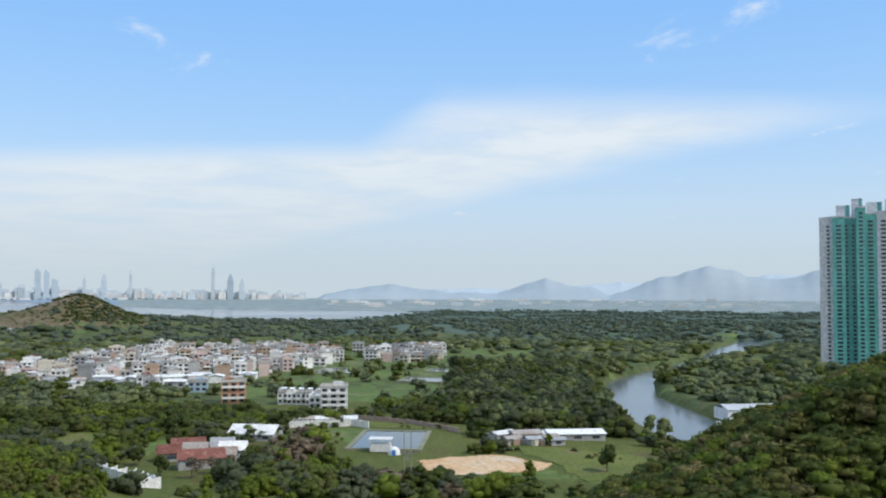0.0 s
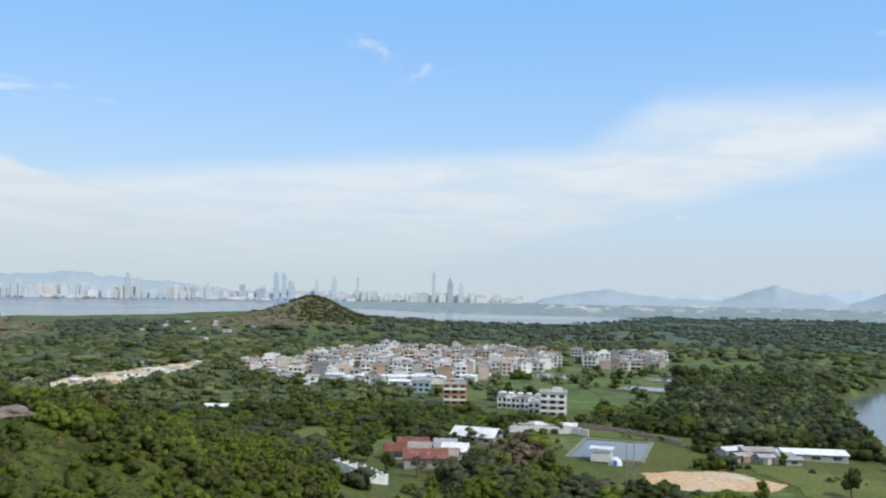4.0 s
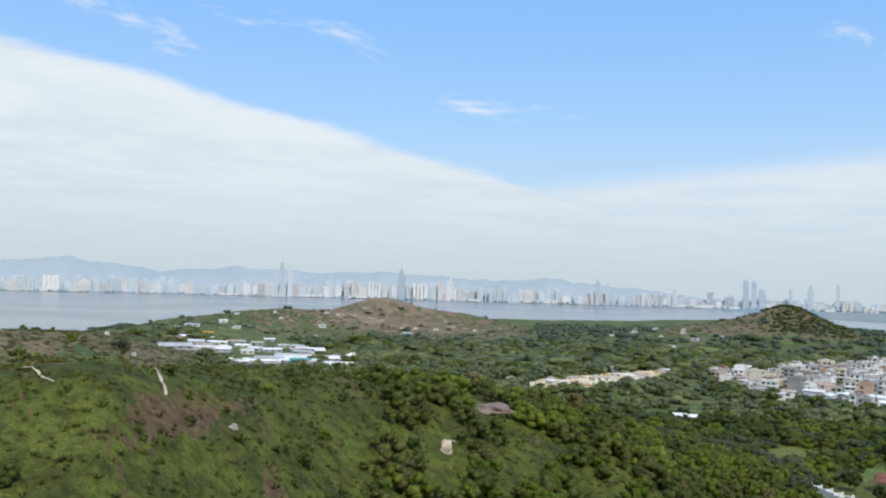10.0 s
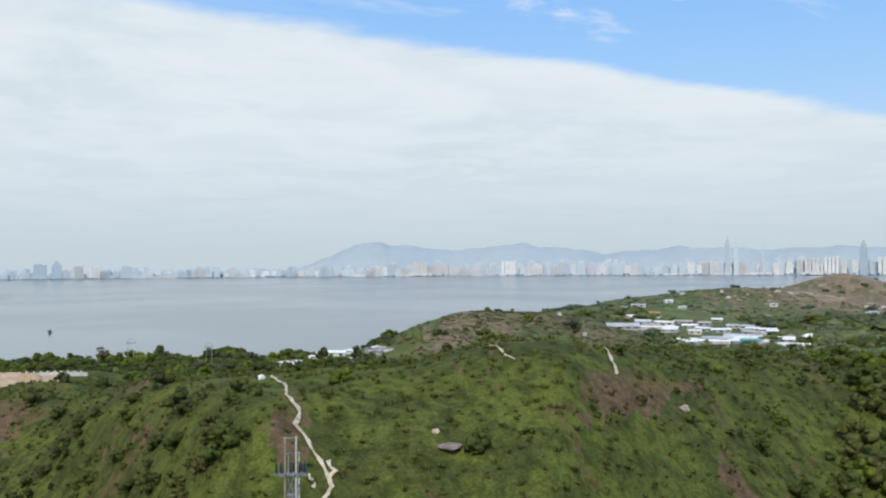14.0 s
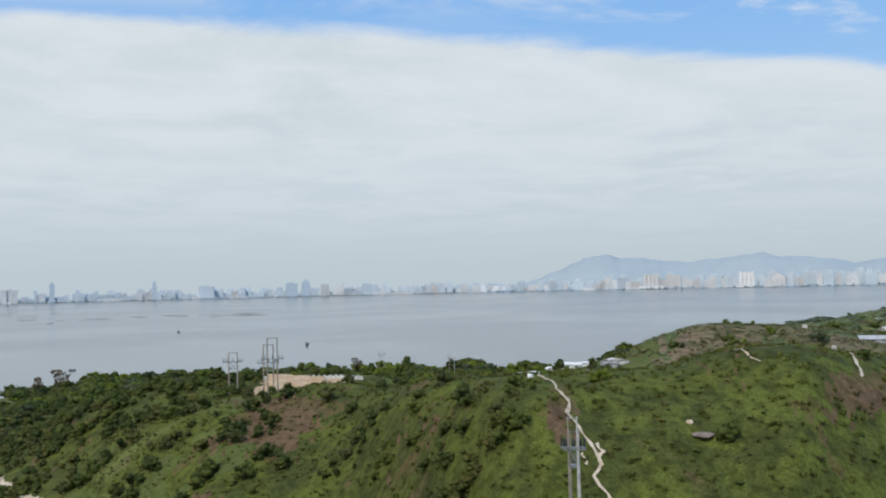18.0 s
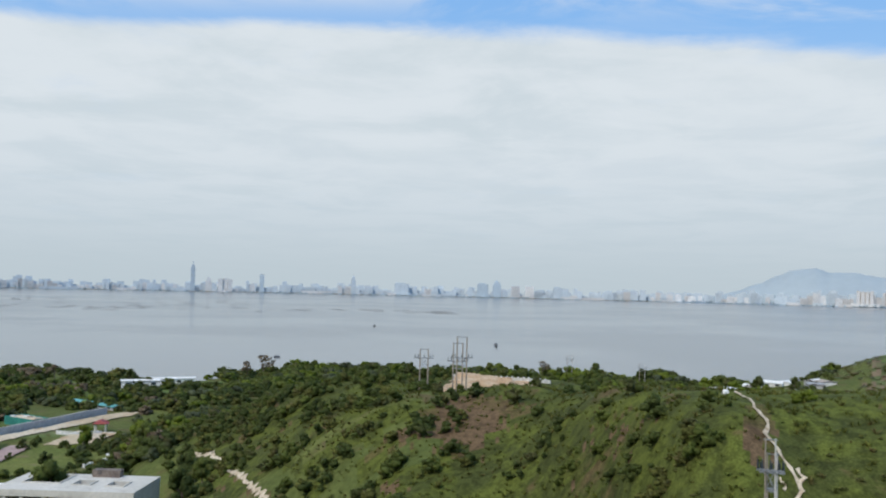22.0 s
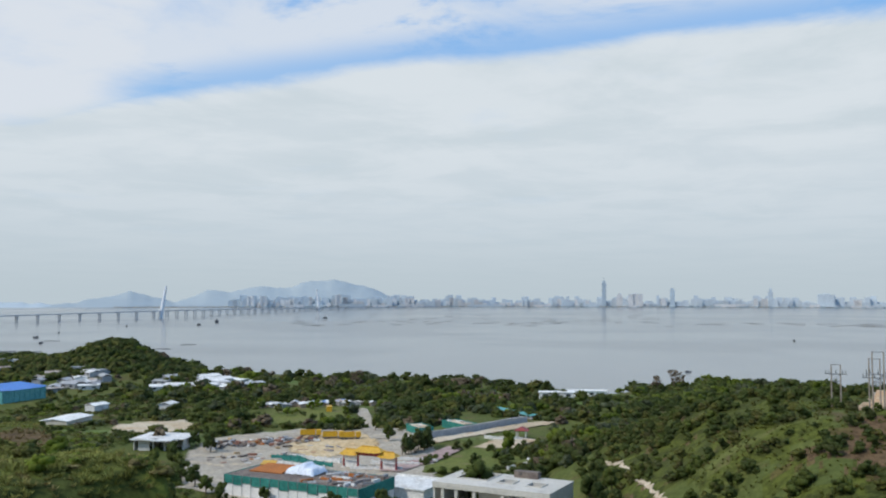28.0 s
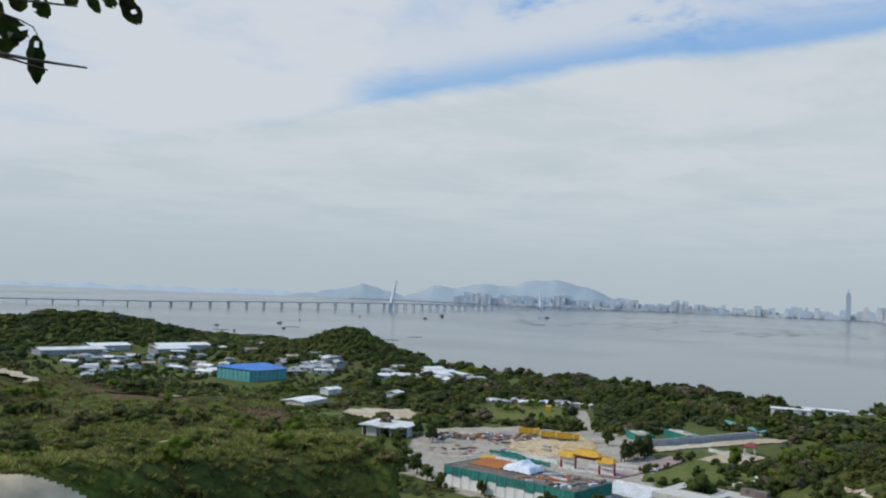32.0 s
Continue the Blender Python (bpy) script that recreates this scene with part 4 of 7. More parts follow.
    keep = (height(x, y) > 24) & (RNG.rand(len(a)) < np.clip((0.13 + 0.08 * flank + 0.55 * n) * np.where(dry, 0.25, 1.0), 0.02, 0.85)) & ~worn(x, y)
    x, y, n = x[keep], y[keep], n[keep]
    size, tint = RNG.uniform(0.28, 0.8, len(x)) * (1 + 0.5 * (n > 0.3)), RNG.rand(len(x)) + 0.3 * fbm(x, y, 10, 3, 36)
    for low, high, key in ((-9, 0.2, "dark"), (0.2, 0.55, "olive"), (0.55, 0.75, "mid"), (0.75, 0.92, "bright"), (0.92, 9, "straw")):
        m = (tint >= low) & (tint < high)
        big = size > 0.75
        planting("ridge_scrub", "bush_small", x[m & big], y[m & big], size[m & big], 1.25, LEAF[key], "low scrub on the near ridge")
        planting("ridge_scrub", "mound", x[m & ~big], y[m & ~big], size[m & ~big], 1.6, LEAF[key], "low scrub on the near ridge")
    # grass on the open slopes
    a, d, x, y = polar_sample(28, 112, 50, 190, 1.5)
    b, c, r = slopes(a, d)
    keep = (b > 22) & (RNG.rand(len(a)) < 0.5) & ~worn(x, y) & ~open_ground(x, y)
    planting("hill_grass", "tuft", x[keep], y[keep], RNG.uniform(0.25, 0.6, keep.sum()), 1.3, LEAF["grass"], "rough green grass on the open hill")
    a, d, x, y = polar_sample(122, 214, 9, 110, 0.5)
    keep = (height(x, y) > 24) & (RNG.rand(len(a)) < 0.8) & ~worn(x, y)
    dry = keep & (np.hypot((a - 160) / 12, (d - 87) / 13) < 1.1 + 0.5 * fbm(x, y, 12, 3, 43))
    planting("hill_grass", "tuft", x[keep & ~dry], y[keep & ~dry], RNG.uniform(0.14, 0.36, (keep & ~dry).sum()), 1.5, LEAF["ridge_grass"], "rough green and straw grass on the near ridge")
    planting("hill_grass", "tuft", x[dry], y[dry], RNG.uniform(0.15, 0.4, dry.sum()), 1.4, LEAF["dry_tuft"], "dry brown grass along the crest of the near ridge")
    a, d, x, y = polar_sample(-60, 300, 1.5, 30, 1.2)
    keep = ~worn(x, y)
    planting("hill_grass", "tuft", x[keep], y[keep], RNG.uniform(0.15, 0.4, keep.sum()), 1.4, LEAF["grass"], "rough grass on the hilltop")
    a, d, x, y = polar_sample(132, 214, 9, 60, 0.16)
    keep = (height(x, y) > 30) & ~worn(x, y)
    planting("hill_grass", "tuft", x[keep], y[keep], RNG.uniform(0.1, 0.26, keep.sum()), 1.6, LEAF["ridge_grass"], "thick green and straw grass on the hilltop")


def make_hedges():
    """Loose shrubs along the edges of the lawn below the temple."""
    for line, count, reach in (([(-216, -121), (-244, -131), (-270, -146)], 60, 2.6), ([(-216, -159), (-240, -163), (-262, -168)], 26, 1.0), ([(-206, -150), (-214, -128)], 14, 1.2), ([(-252, -157), (-249, -146), (-256, -139)], 24, 1.8)):
        k = RNG.uniform(0, len(line) - 1, count)
        px = np.interp(k, range(len(line)), [p[0] for p in line]) + RNG.normal(0, reach, count)
        py = np.interp(k, range(len(line)), [p[1] for p in line]) + RNG.normal(0, reach, count)
        for key in ("dark", "mid"):
            m = RNG.rand(count) < 0.5
            planting("hedge", "bush", px[m], py[m], RNG.uniform(1.0, 2.6, m.sum()), 0.95, LEAF[key], "loose green shrubs beside the lawn")


def make_meadow_shrubs():
    """Scattered shrubs over the rough grass round the pond and the sheds."""
    a, d, x, y = polar_sample(-16, 16, 236, 372, 26)
    keep = RNG.rand(len(a)) < np.clip(0.3 + 0.8 * fbm(x, y, 22, 3, 47), 0.02, 0.9)
    for spot in (rect(-18, 312, 32, 46), rect(-15, 270, 26, 36), rect(14, 268, 64, 48), rect(36, 312, 70, 32), rect(-63, 300, 34, 28), rect(-78, 268, 36, 52), rect(-47, 340, 48, 18)):
        keep &= ~in_poly(x, y, spot)
    keep &= river_gap(x, y) > 4
    x, y = x[keep], y[keep]
    tint = RNG.rand(len(x))
    for low, high, key in ((0, 0.35, "dark"), (0.35, 0.6, "mid"), (0.6, 0.85, "olive"), (0.85, 1, "straw")):
        m = (tint >= low) & (tint < high)
        planting("meadow_shrubs", "bush_small", x[m], y[m], RNG.uniform(0.5, 1.8, m.sum()), 1.3, LEAF[key], "scattered shrubs on the rough meadow")


make_woods()
make_scrub()
make_hedges()
make_meadow_shrubs()

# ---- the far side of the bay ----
# distance haze is mixed into these base colours, paler for the farthest
HAZED_HILL = material("hazed_hills", [(0.34, 0.395, 0.425), (0.365, 0.42, 0.445)], 0.95, 0.003, 0.02, 0.05, contrast=0.12)
FAINT_HAZED_HILL = material("hazed_farthest_hills", [(0.445, 0.51, 0.545), (0.455, 0.52, 0.555)], 0.95, 0.003, 0.02, 0.05, contrast=0.1)
# tower paints with the haze of distance blended in, most in the bluish ones
HAZED_TOWER_PAINT = [
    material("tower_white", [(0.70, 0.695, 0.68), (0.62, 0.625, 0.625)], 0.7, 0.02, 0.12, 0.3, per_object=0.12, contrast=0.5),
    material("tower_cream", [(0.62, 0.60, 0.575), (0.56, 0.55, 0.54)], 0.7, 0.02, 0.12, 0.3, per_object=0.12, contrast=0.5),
    material("tower_hazed_pale_blue", [(0.51, 0.57, 0.605), (0.54, 0.59, 0.62)], 0.6, 0.02, 0.12, 0.3, per_object=0.08, contrast=0.4),
    material("tower_hazed_glass", [(0.41, 0.49, 0.55), (0.44, 0.515, 0.57)], 0.5, 0.02, 0.12, 0.2, per_object=0.08, contrast=0.4),
    material("tower_hazed_grey", [(0.47, 0.535, 0.58), (0.50, 0.56, 0.60)], 0.6, 0.02, 0.12, 0.3, per_object=0.08, contrast=0.4),
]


def mountain(name, points, dist, mat, label, seed):
    a = np.arange(points[0][0], points[-1][0], 0.2)
    el = np.interp(a, [p[0] for p in points], [p[1] for p in points])
    el = el + 0.075 * fbm(a, a * 0, 2.6, 5, seed)
    rows = []
    for off, share in ((-300, 0.0), (-210, 0.42), (-110, 0.78), (-40, 0.96), (0, 1.0), (40, 0.97), (100, 0.7)):
        d = dist + off + 10 * fbm(a * 3, a * 0 + off, 9, 2, seed + 1) * (share < 1)
        top = np.maximum(EYE + dist * np.tan(np.radians(el)), 1.0)
        z = top * share * (1 + 0.02 * fbm(a * 2, a * 0 + off, 5, 2, seed + 2) * (share < 1))
        rows.append(np.stack([-d * np.sin(np.radians(a)), d * np.cos(np.radians(a)), z], -1))
    verts = np.stack(rows)
    r, c, _ = verts.shape
    i = np.arange(r * c).reshape(r, c)
    faces = np.stack([i[:-1, :-1], i[:-1, 1:], i[1:, 1:], i[1:, :-1]], -1).reshape(-1, 4)[:, ::-1]
    ob = new(name, grid_mesh(name, verts.reshape(-1, 3), faces, [mat]))
    tagged(ob, label, "mountains", kind="structure")


mountain("backdrop_hills_north", [(24, -0.5), (26, -0.25), (29, 0.15), (33, 0.55), (36.4, 0.8), (39.8, 0.62), (44, 0.85), (47.3, 1.0), (50, 0.8), (53.7, 0.95), (56.4, 1.02), (58.6, 0.85), (60.8, 0.66), (63.5, 0.98), (65.9, 1.32), (68, 1.12), (70.3, 0.86), (72.0, 1.1), (73.6, 1.22), (75.2, 1.45), (76.6, 1.3), (77.6, 0.95), (78.7, 0.35), (80, -0.1), (81.5, -0.4), (83, -0.75)], 4880, HAZED_HILL, "hazy blue mountains behind the far city", 51)
mountain("backdrop_hills_west", [(124, -0.75), (126, -0.4), (127.5, 0.0), (128.7, 0.6), (130.1, 0.94), (132.2, 0.87), (134, 0.5), (136.0, 0.5), (137.3, 0.2), (138.6, 0.35), (139.6, -0.1), (140.6, -0.4), (143.2, 0.23), (146.2, -0.45), (149, -0.7), (150, -0.75)], 4860, HAZED_HILL, "hazy blue mountain beyond the bridge", 61)
mountain("backdrop_hills_far_west", [(143, -0.7), (147, -0.55), (150, -0.4), (154, -0.5), (159, -0.45), (163, -0.55), (170, -0.5), (180, -0.7)], 4880, FAINT_HAZED_HILL, "faint far islands on the horizon", 66)
mountain("backdrop_hills_east", [(-48, 0.3), (-40, 0.7), (-32, 1.1), (-26, 1.35), (-22.9, 1.15), (-20.7, 0.62), (-18.8, 0.74), (-18, 1.15), (-16.7, 1.46), (-15, 1.0), (-13.4, 0.59), (-12, 0.1), (-10.6, -0.3), (-9.6, 0.13), (-8, 0.3), (-6.6, 0.66), (-5, 0.2), (-3.5, -0.3), (-0.6, -0.28), (3.4, 0.28), (6, 0.0), (8.1, -0.52), (10, -0.75)], 4780, HAZED_HILL, "hazy blue mountains beyond the marsh", 71)
mountain("backdrop_hills_far_east", [(-40, 0.9), (-23, 0.9), (-20, 0.85), (-16, 0.5), (-13, 0.35), (-11.3, 0.42), (-9, 0.2), (-5, -0.1), (-2, 0.05), (2, -0.05), (5, -0.5)], 4920, FAINT_HAZED_HILL, "fainter hazy mountain crest behind the hazy blue hills", 76)


def tower_block(kind):
    """A slab of flats of unit height and width, with wings, slots and plant rooms on the roof."""
    bm = bmesh.new()
    plans = [
        [(-0.34, 0, 0, 0.3, 0.8, 0.97), (0, 0.05, 0, 0.34, 0.6, 1.0), (0.34, 0, 0, 0.3, 0.8, 0.95), (0, 0, 0.97, 0.2, 0.3, 0.06)],
        [(-0.4, 0, 0, 0.2, 0.7, 1.0), (-0.13, 0, 0, 0.2, 0.7, 0.97), (0.13, 0, 0, 0.2, 0.7, 0.97), (0.4, 0, 0, 0.2, 0.7, 1.0), (0, 0.1, 0, 0.96, 0.4, 0.92)],
        [(0, 0, 0, 1.0, 0.7, 0.78), (0, 0, 0.78, 0.7, 0.5, 0.15), (0, 0, 0.93, 0.3, 0.25, 0.1)],
        [(0, 0, 0, 0.9, 0.9, 0.9), (-0.1, 0, 0.9, 0.5, 0.6, 0.07), (0, 0, 0.0, 1.3, 1.1, 0.12)],
        [(0, 0, 0, 0.8, 0.8, 0.86), (0, 0, 0.86, 0.55, 0.55, 0.09), (0, 0, 0.95, 0.12, 0.12, 0.12)],
    ]
    for x, y, z, sx, sy, sz in plans[kind]:
        bmesh.ops.create_cube(bm, size=1.0, matrix=Matrix.Translation((x, y, z + sz / 2)) @ Matrix.Diagonal((sx, sy, sz, 1)))
    return bm


def make_city():
    rng = random.Random(3)
    meshes = {}
    for k in range(5):
        for m, mat in enumerate(HAZED_TOWER_PAINT):
            me = bpy.data.meshes.new("tower_block")
            bm = tower_block(k)
            bm.to_mesh(me), bm.free()
            me.materials.append(mat)
            meshes[k, m] = me
    words = ["white", "cream", "pale blue", "blue glass", "grey-blue"]

    def tower(a, d, wide, tall, kind, tone, label):
        x, y = bearing(a, d)
        ob = new("tower_block", meshes[kind, tone])
        ob.matrix_basis = pose(x, y, max(0.5, float(height(x, y)) - 1), 0, 0, a + rng.uniform(-5, 5)) @ Matrix.Diagonal((wide, wide * 0.8, tall, 1))
        tagged(ob, label, "tower block", "far city towers")

    tops = [(8.5, -0.45), (12, -0.32), (17, -0.28), (22, -0.22), (26, -0.12), (34, -0.06), (40, 0.02), (46, 0.1), (52, 0.04), (60, 0.0), (66, 0.0), (75, -0.02), (83, -0.3), (95, -0.36), (108, -0.32), (118, -0.36), (126, -0.25), (137, -0.25)]
    a = 9.0
    back = []
    while a < 137:
        gap = rng.uniform(0.18, 0.34) if a < 30 else rng.uniform(0.25, 0.62) if a < 84 else rng.uniform(0.2, 0.46)
        wide = (rng.uniform(20, 36) if rng.random() < 0.75 else rng.uniform(40, 62)) * (1 if a < 84 else 0.72)
        top = np.interp(a, [t[0] for t in tops], [t[1] for t in tops]) + rng.uniform(-0.3, 0.12)
        tall = max(9, 60 + 4500 * math.tan(radians(top)) * 1.0 - 1)
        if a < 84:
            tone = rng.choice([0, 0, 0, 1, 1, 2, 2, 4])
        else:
            # past bearing 118, paler paints stand in for haze over shaded faces
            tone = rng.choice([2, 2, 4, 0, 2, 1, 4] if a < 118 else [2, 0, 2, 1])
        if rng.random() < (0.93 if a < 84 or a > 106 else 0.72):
            tower(a, 4490 + rng.uniform(-15, 15), wide, tall, rng.choice([0, 0, 1, 1, 2, 3]), tone, f"distant {words[tone]} block of flats hazed across the bay")
        for _ in range(3 if a < 84 else 4):
            ta = a + rng.uniform(-0.2, 0.3)
            tt = top + rng.uniform(-0.15, 0.22)
            back.append((ta, 4560 + rng.uniform(0, 90), rng.uniform(16, 34) if a < 84 else rng.uniform(14, 34), max(9, 60 + 4600 * math.tan(radians(tt)))))
        a += gap
    # the white ones beyond bearing 111 copy haze that pales shaded fronts
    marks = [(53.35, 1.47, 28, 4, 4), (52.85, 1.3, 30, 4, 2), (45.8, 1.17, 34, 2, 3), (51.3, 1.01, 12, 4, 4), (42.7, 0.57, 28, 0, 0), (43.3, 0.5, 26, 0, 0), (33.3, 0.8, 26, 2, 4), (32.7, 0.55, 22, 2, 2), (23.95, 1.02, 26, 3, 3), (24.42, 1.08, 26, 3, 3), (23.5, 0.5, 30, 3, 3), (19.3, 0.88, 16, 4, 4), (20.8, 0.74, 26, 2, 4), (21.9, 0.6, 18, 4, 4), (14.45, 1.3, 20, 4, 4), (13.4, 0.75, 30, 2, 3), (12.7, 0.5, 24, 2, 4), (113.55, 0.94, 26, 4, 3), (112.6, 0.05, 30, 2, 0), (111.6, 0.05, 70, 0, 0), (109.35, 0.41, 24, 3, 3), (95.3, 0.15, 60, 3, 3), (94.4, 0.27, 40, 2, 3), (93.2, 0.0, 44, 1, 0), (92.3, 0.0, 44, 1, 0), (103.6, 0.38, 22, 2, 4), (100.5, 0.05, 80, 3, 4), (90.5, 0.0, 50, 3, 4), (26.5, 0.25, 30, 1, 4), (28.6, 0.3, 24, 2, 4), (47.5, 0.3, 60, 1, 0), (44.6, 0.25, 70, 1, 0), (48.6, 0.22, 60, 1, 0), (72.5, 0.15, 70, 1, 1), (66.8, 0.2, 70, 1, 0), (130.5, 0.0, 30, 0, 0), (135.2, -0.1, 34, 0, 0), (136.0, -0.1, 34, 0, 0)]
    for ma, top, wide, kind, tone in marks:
        tower(ma, 4475, wide, 60 + 4475 * math.tan(radians(top)), kind, tone, f"tall distant {words[tone]} tower in the hazy far skyline")
    bm = bmesh.new()
    for ta, d, wide, tall in back:
        x, y = bearing(ta, d)
        bmesh.ops.create_cube(bm, size=1.0, matrix=pose(x, y, tall / 2, 0, 0, ta) @ Matrix.Diagonal((wide, wide, tall, 1)))
    me = bpy.data.meshes.new("far_blocks")
    bm.to_mesh(me), bm.free()
    me.materials.append(HAZED_TOWER_PAINT[2])
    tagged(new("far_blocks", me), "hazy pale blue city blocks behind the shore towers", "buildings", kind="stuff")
    # long low sheds on the far shore
    for k in range(46):
        la = rng.uniform(10, 134)
        x, y = bearing(la, 4438)
        ob = new("shore_shed", box_mesh(HAZED_TOWER_PAINT[rng.choice([0, 0, 1, 2])]))
        ob.matrix_basis = pose(x, y, max(0.5, float(height(x, y)) - 1), 0, 0, la) @ Matrix.Diagonal((rng.uniform(40, 130), 20, rng.uniform(8, 15), 1))
        tagged(ob, "long low pale shed on the far shore", "shed", "far shore sheds")
    # bright sheds of the far town beyond the marsh
    for k in range(70):
        la, d = rng.uniform(-30, 8), rng.uniform(2700, 4400)
        x, y = bearing(la, d)
        ob = new("plain_shed", box_mesh(HAZED_TOWER_PAINT[rng.choice([0, 1, 2, 1])]))
        ob.matrix_basis = pose(x, y, float(height(x, y)) - 0.5, 0, 0, la + rng.uniform(-8, 8)) @ Matrix.Diagonal((rng.uniform(14, 70), 14, rng.uniform(4, 11), 1))
        tagged(ob, "small pale shed on the hazy plain", "shed", "far plain sheds")


make_city()
# the belt's leaf colour is pale and bluish, with haze put into it
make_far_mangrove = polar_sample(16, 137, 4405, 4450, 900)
planting("far_mangrove", "tree_far", make_far_mangrove[2], make_far_mangrove[3], 11.0, 1.6, material("hazed_mangrove_leaves", [(0.33, 0.405, 0.44), (0.36, 0.43, 0.465)], 0.9, 0.01, 0.1, 0.1, island=0.15), "hazy dark belt of mangrove along the far shore", sink=0.2)

# ---- the bridge over the bay ----
BRIDGE_PAINT = material("bridge_concrete", [(0.40, 0.43, 0.46), (0.46, 0.49, 0.52)], 0.8, 0.02, 0.2, 0.2)
PYLON_PAINT = material("pylon_white", [(0.80, 0.81, 0.82), (0.76, 0.78, 0.80)], 0.5, 0.05, 0.3, 0.4)


def make_bridge():
    line = [(182, 2060, 6), (172, 1990, 6.5), (164, 1970, 7.5), (157, 1995, 10), (149, 2190, 14.5), (141.4, 2430, 18.5), (136, 2960, 14), (131.8, 3500, 9), (128, 3850, 6), (124, 4250, 5)]
    pts = [(*bearing(a, d), z) for a, d, z in line]
    way = [Vector(p) for p in pts]
    bridge = thing("sea_bridge", *pts[2][:2], 0.0, 0, "long grey concrete viaduct with two leaning white pylons", "bridge")
    base = Vector((*pts[2][:2], 0))
    for k, (p, q) in enumerate(zip(way, way[1:])):
        run = q - p
        mid = (p + q) / 2 - base
        ob = part("deck", box_mesh(BRIDGE_PAINT), None, bridge)
        ob.matrix_basis = Matrix.Translation(mid) @ run.to_track_quat("X", "Z").to_matrix().to_4x4() @ Matrix.Diagonal((run.length + 1, 13, 2.2, 1)) @ Matrix.Translation((0, 0, -0.6))
        n = max(1, round(run.length / 52))
        turn = math.degrees(math.atan2(run.y, run.x))
        for j in range(n):
            c = p + run * ((j + 0.5) / n) - base
            for side in (-3.2, 3.2):
                off = Vector((-run.y, run.x, 0)).normalized() * side
                box("pier", bridge, BRIDGE_PAINT, c.x + off.x, c.y + off.y, -2.0, 1.9, 1.9, c.z + 1.4, turn)
            box("crossbeam", bridge, BRIDGE_PAINT, c.x, c.y, c.z - 1.4, 2.0, 9, 1.0, turn)
    for a, d, tall, lean in ((141.5, 2425, 82, 7.5), (131.75, 3500, 82, -5)):
        x, y = bearing(a, d)
        right = Vector((math.cos(radians(a)), math.sin(radians(a)), 0))
        foot = Vector((x, y, -1)) - base
        tip = foot + Vector((0, 0, tall + 1)) + right * lean * 1.8
        part("pylon", bm_tube([foot, foot.lerp(tip, 0.45), tip], [6.2, 4.8, 2.4], 8), PYLON_PAINT, bridge, "leaning white pylon")


make_bridge()


# ---- boats and oyster rafts ----
RAFT = material("raft_timber", [(0.15, 0.145, 0.14), (0.2, 0.19, 0.18)], 0.9, 0.1, 1.0, 0.2)
HULL = material("boat_hull", [(0.06, 0.065, 0.075), (0.1, 0.1, 0.11)], 0.6, 0.3, 2.0, 0.4)
CABIN = material("boat_cabin", [(0.35, 0.36, 0.36), (0.28, 0.28, 0.29)], 0.6, 0.3, 2.0, 0.4)


def boat(x, y, size, turn):
    b = thing("fishing_boat", x, y, 0.0, turn, "small dark wooden fishing boat lying on the bay", "boat", "boats on the bay")
    bm = bmesh.new()
    rings = []
    for u, w, zt in ((-0.5, 0.16, 0.17), (-0.3, 0.2, 0.14), (0.15, 0.2, 0.14), (0.38, 0.12, 0.19), (0.52, 0.01, 0.25)):
        rings.append([bm.verts.new((u * size, s * w * size * k, z)) for s, k, z in ((-1, 1, zt * size), (-1, 0.6, -0.2), (1, 0.6, -0.2), (1, 1, zt * size))])
    for p, q in zip(rings, rings[1:]):
        for j in range(4):
            bm.faces.new((p[j], p[(j + 1) % 4], q[(j + 1) % 4], q[j]))
    bm.faces.new(rings[0]), bm.faces.new(rings[-1][::-1])
    bmesh.ops.recalc_face_normals(bm, faces=bm.faces[:])
    part("hull", bm, HULL, b)
    box("cabin", b, CABIN, -0.2 * size, 0, 0.1 * size, 0.24 * size, 0.24 * size, 0.2 * size)
    box("mast", b, HULL, 0.1 * size, 0, 0.1 * size, 0.02 * size, 0.02 * size, 0.32 * size)


for bx, by, size, turn in ((-869, -68, 9, 8), (-659, -221, 5, 80), (-1184, -258, 7, 30), (-1174, -1365, 12, 20), (-1320, -1476, 22, 40), (-1700, -1500, 16, 10), (-1050, -1420, 9, 60), (-620, -1010, 8, 30), (-520, -960, 7, 75), (-700, -1150, 9, 15), (-800, -1250, 8, 50), (-560, -1080, 7, 10)):
    boat(bx, by, size, turn)


def make_rafts():
    rng = random.Random(9)
    for k in range(110):
        a = rng.uniform(97, 134)
        d = rng.uniform(1700, 2700)
        if a < 108:
            d = 1900 + rng.uniform(-90, 90)
        x, y = bearing(a, d)
        r = thing("oyster_raft", x, y, 0.0, a + rng.uniform(-25, 25), "low dark oyster raft of poles floating on the bay", "raft", "oyster rafts")
        long = rng.uniform(8, 30)
        for row in range(2):
            box("float", r, RAFT, rng.uniform(-4, 4), row * 5 - 2.5, -0.1, long, 1.4, 0.5)
        for j in range(1):
            box("crosspole", r, RAFT, 0, 0, 0.3, 1.0, 7, 0.25)
    for k in range(12):
        a, d = rng.uniform(140, 158), rng.uniform(950, 1250)
        x, y = bearing(a, d)
        r = thing("oyster_raft", x, y, 0.0, a + rng.uniform(-15, 15), "low dark oyster raft of poles floating on the bay", "raft", "oyster rafts")
        for row in range(2):
            box("float", r, RAFT, 0, row * 4 - 2, -0.1, rng.uniform(8, 22), 1.2, 0.5)


make_rafts()

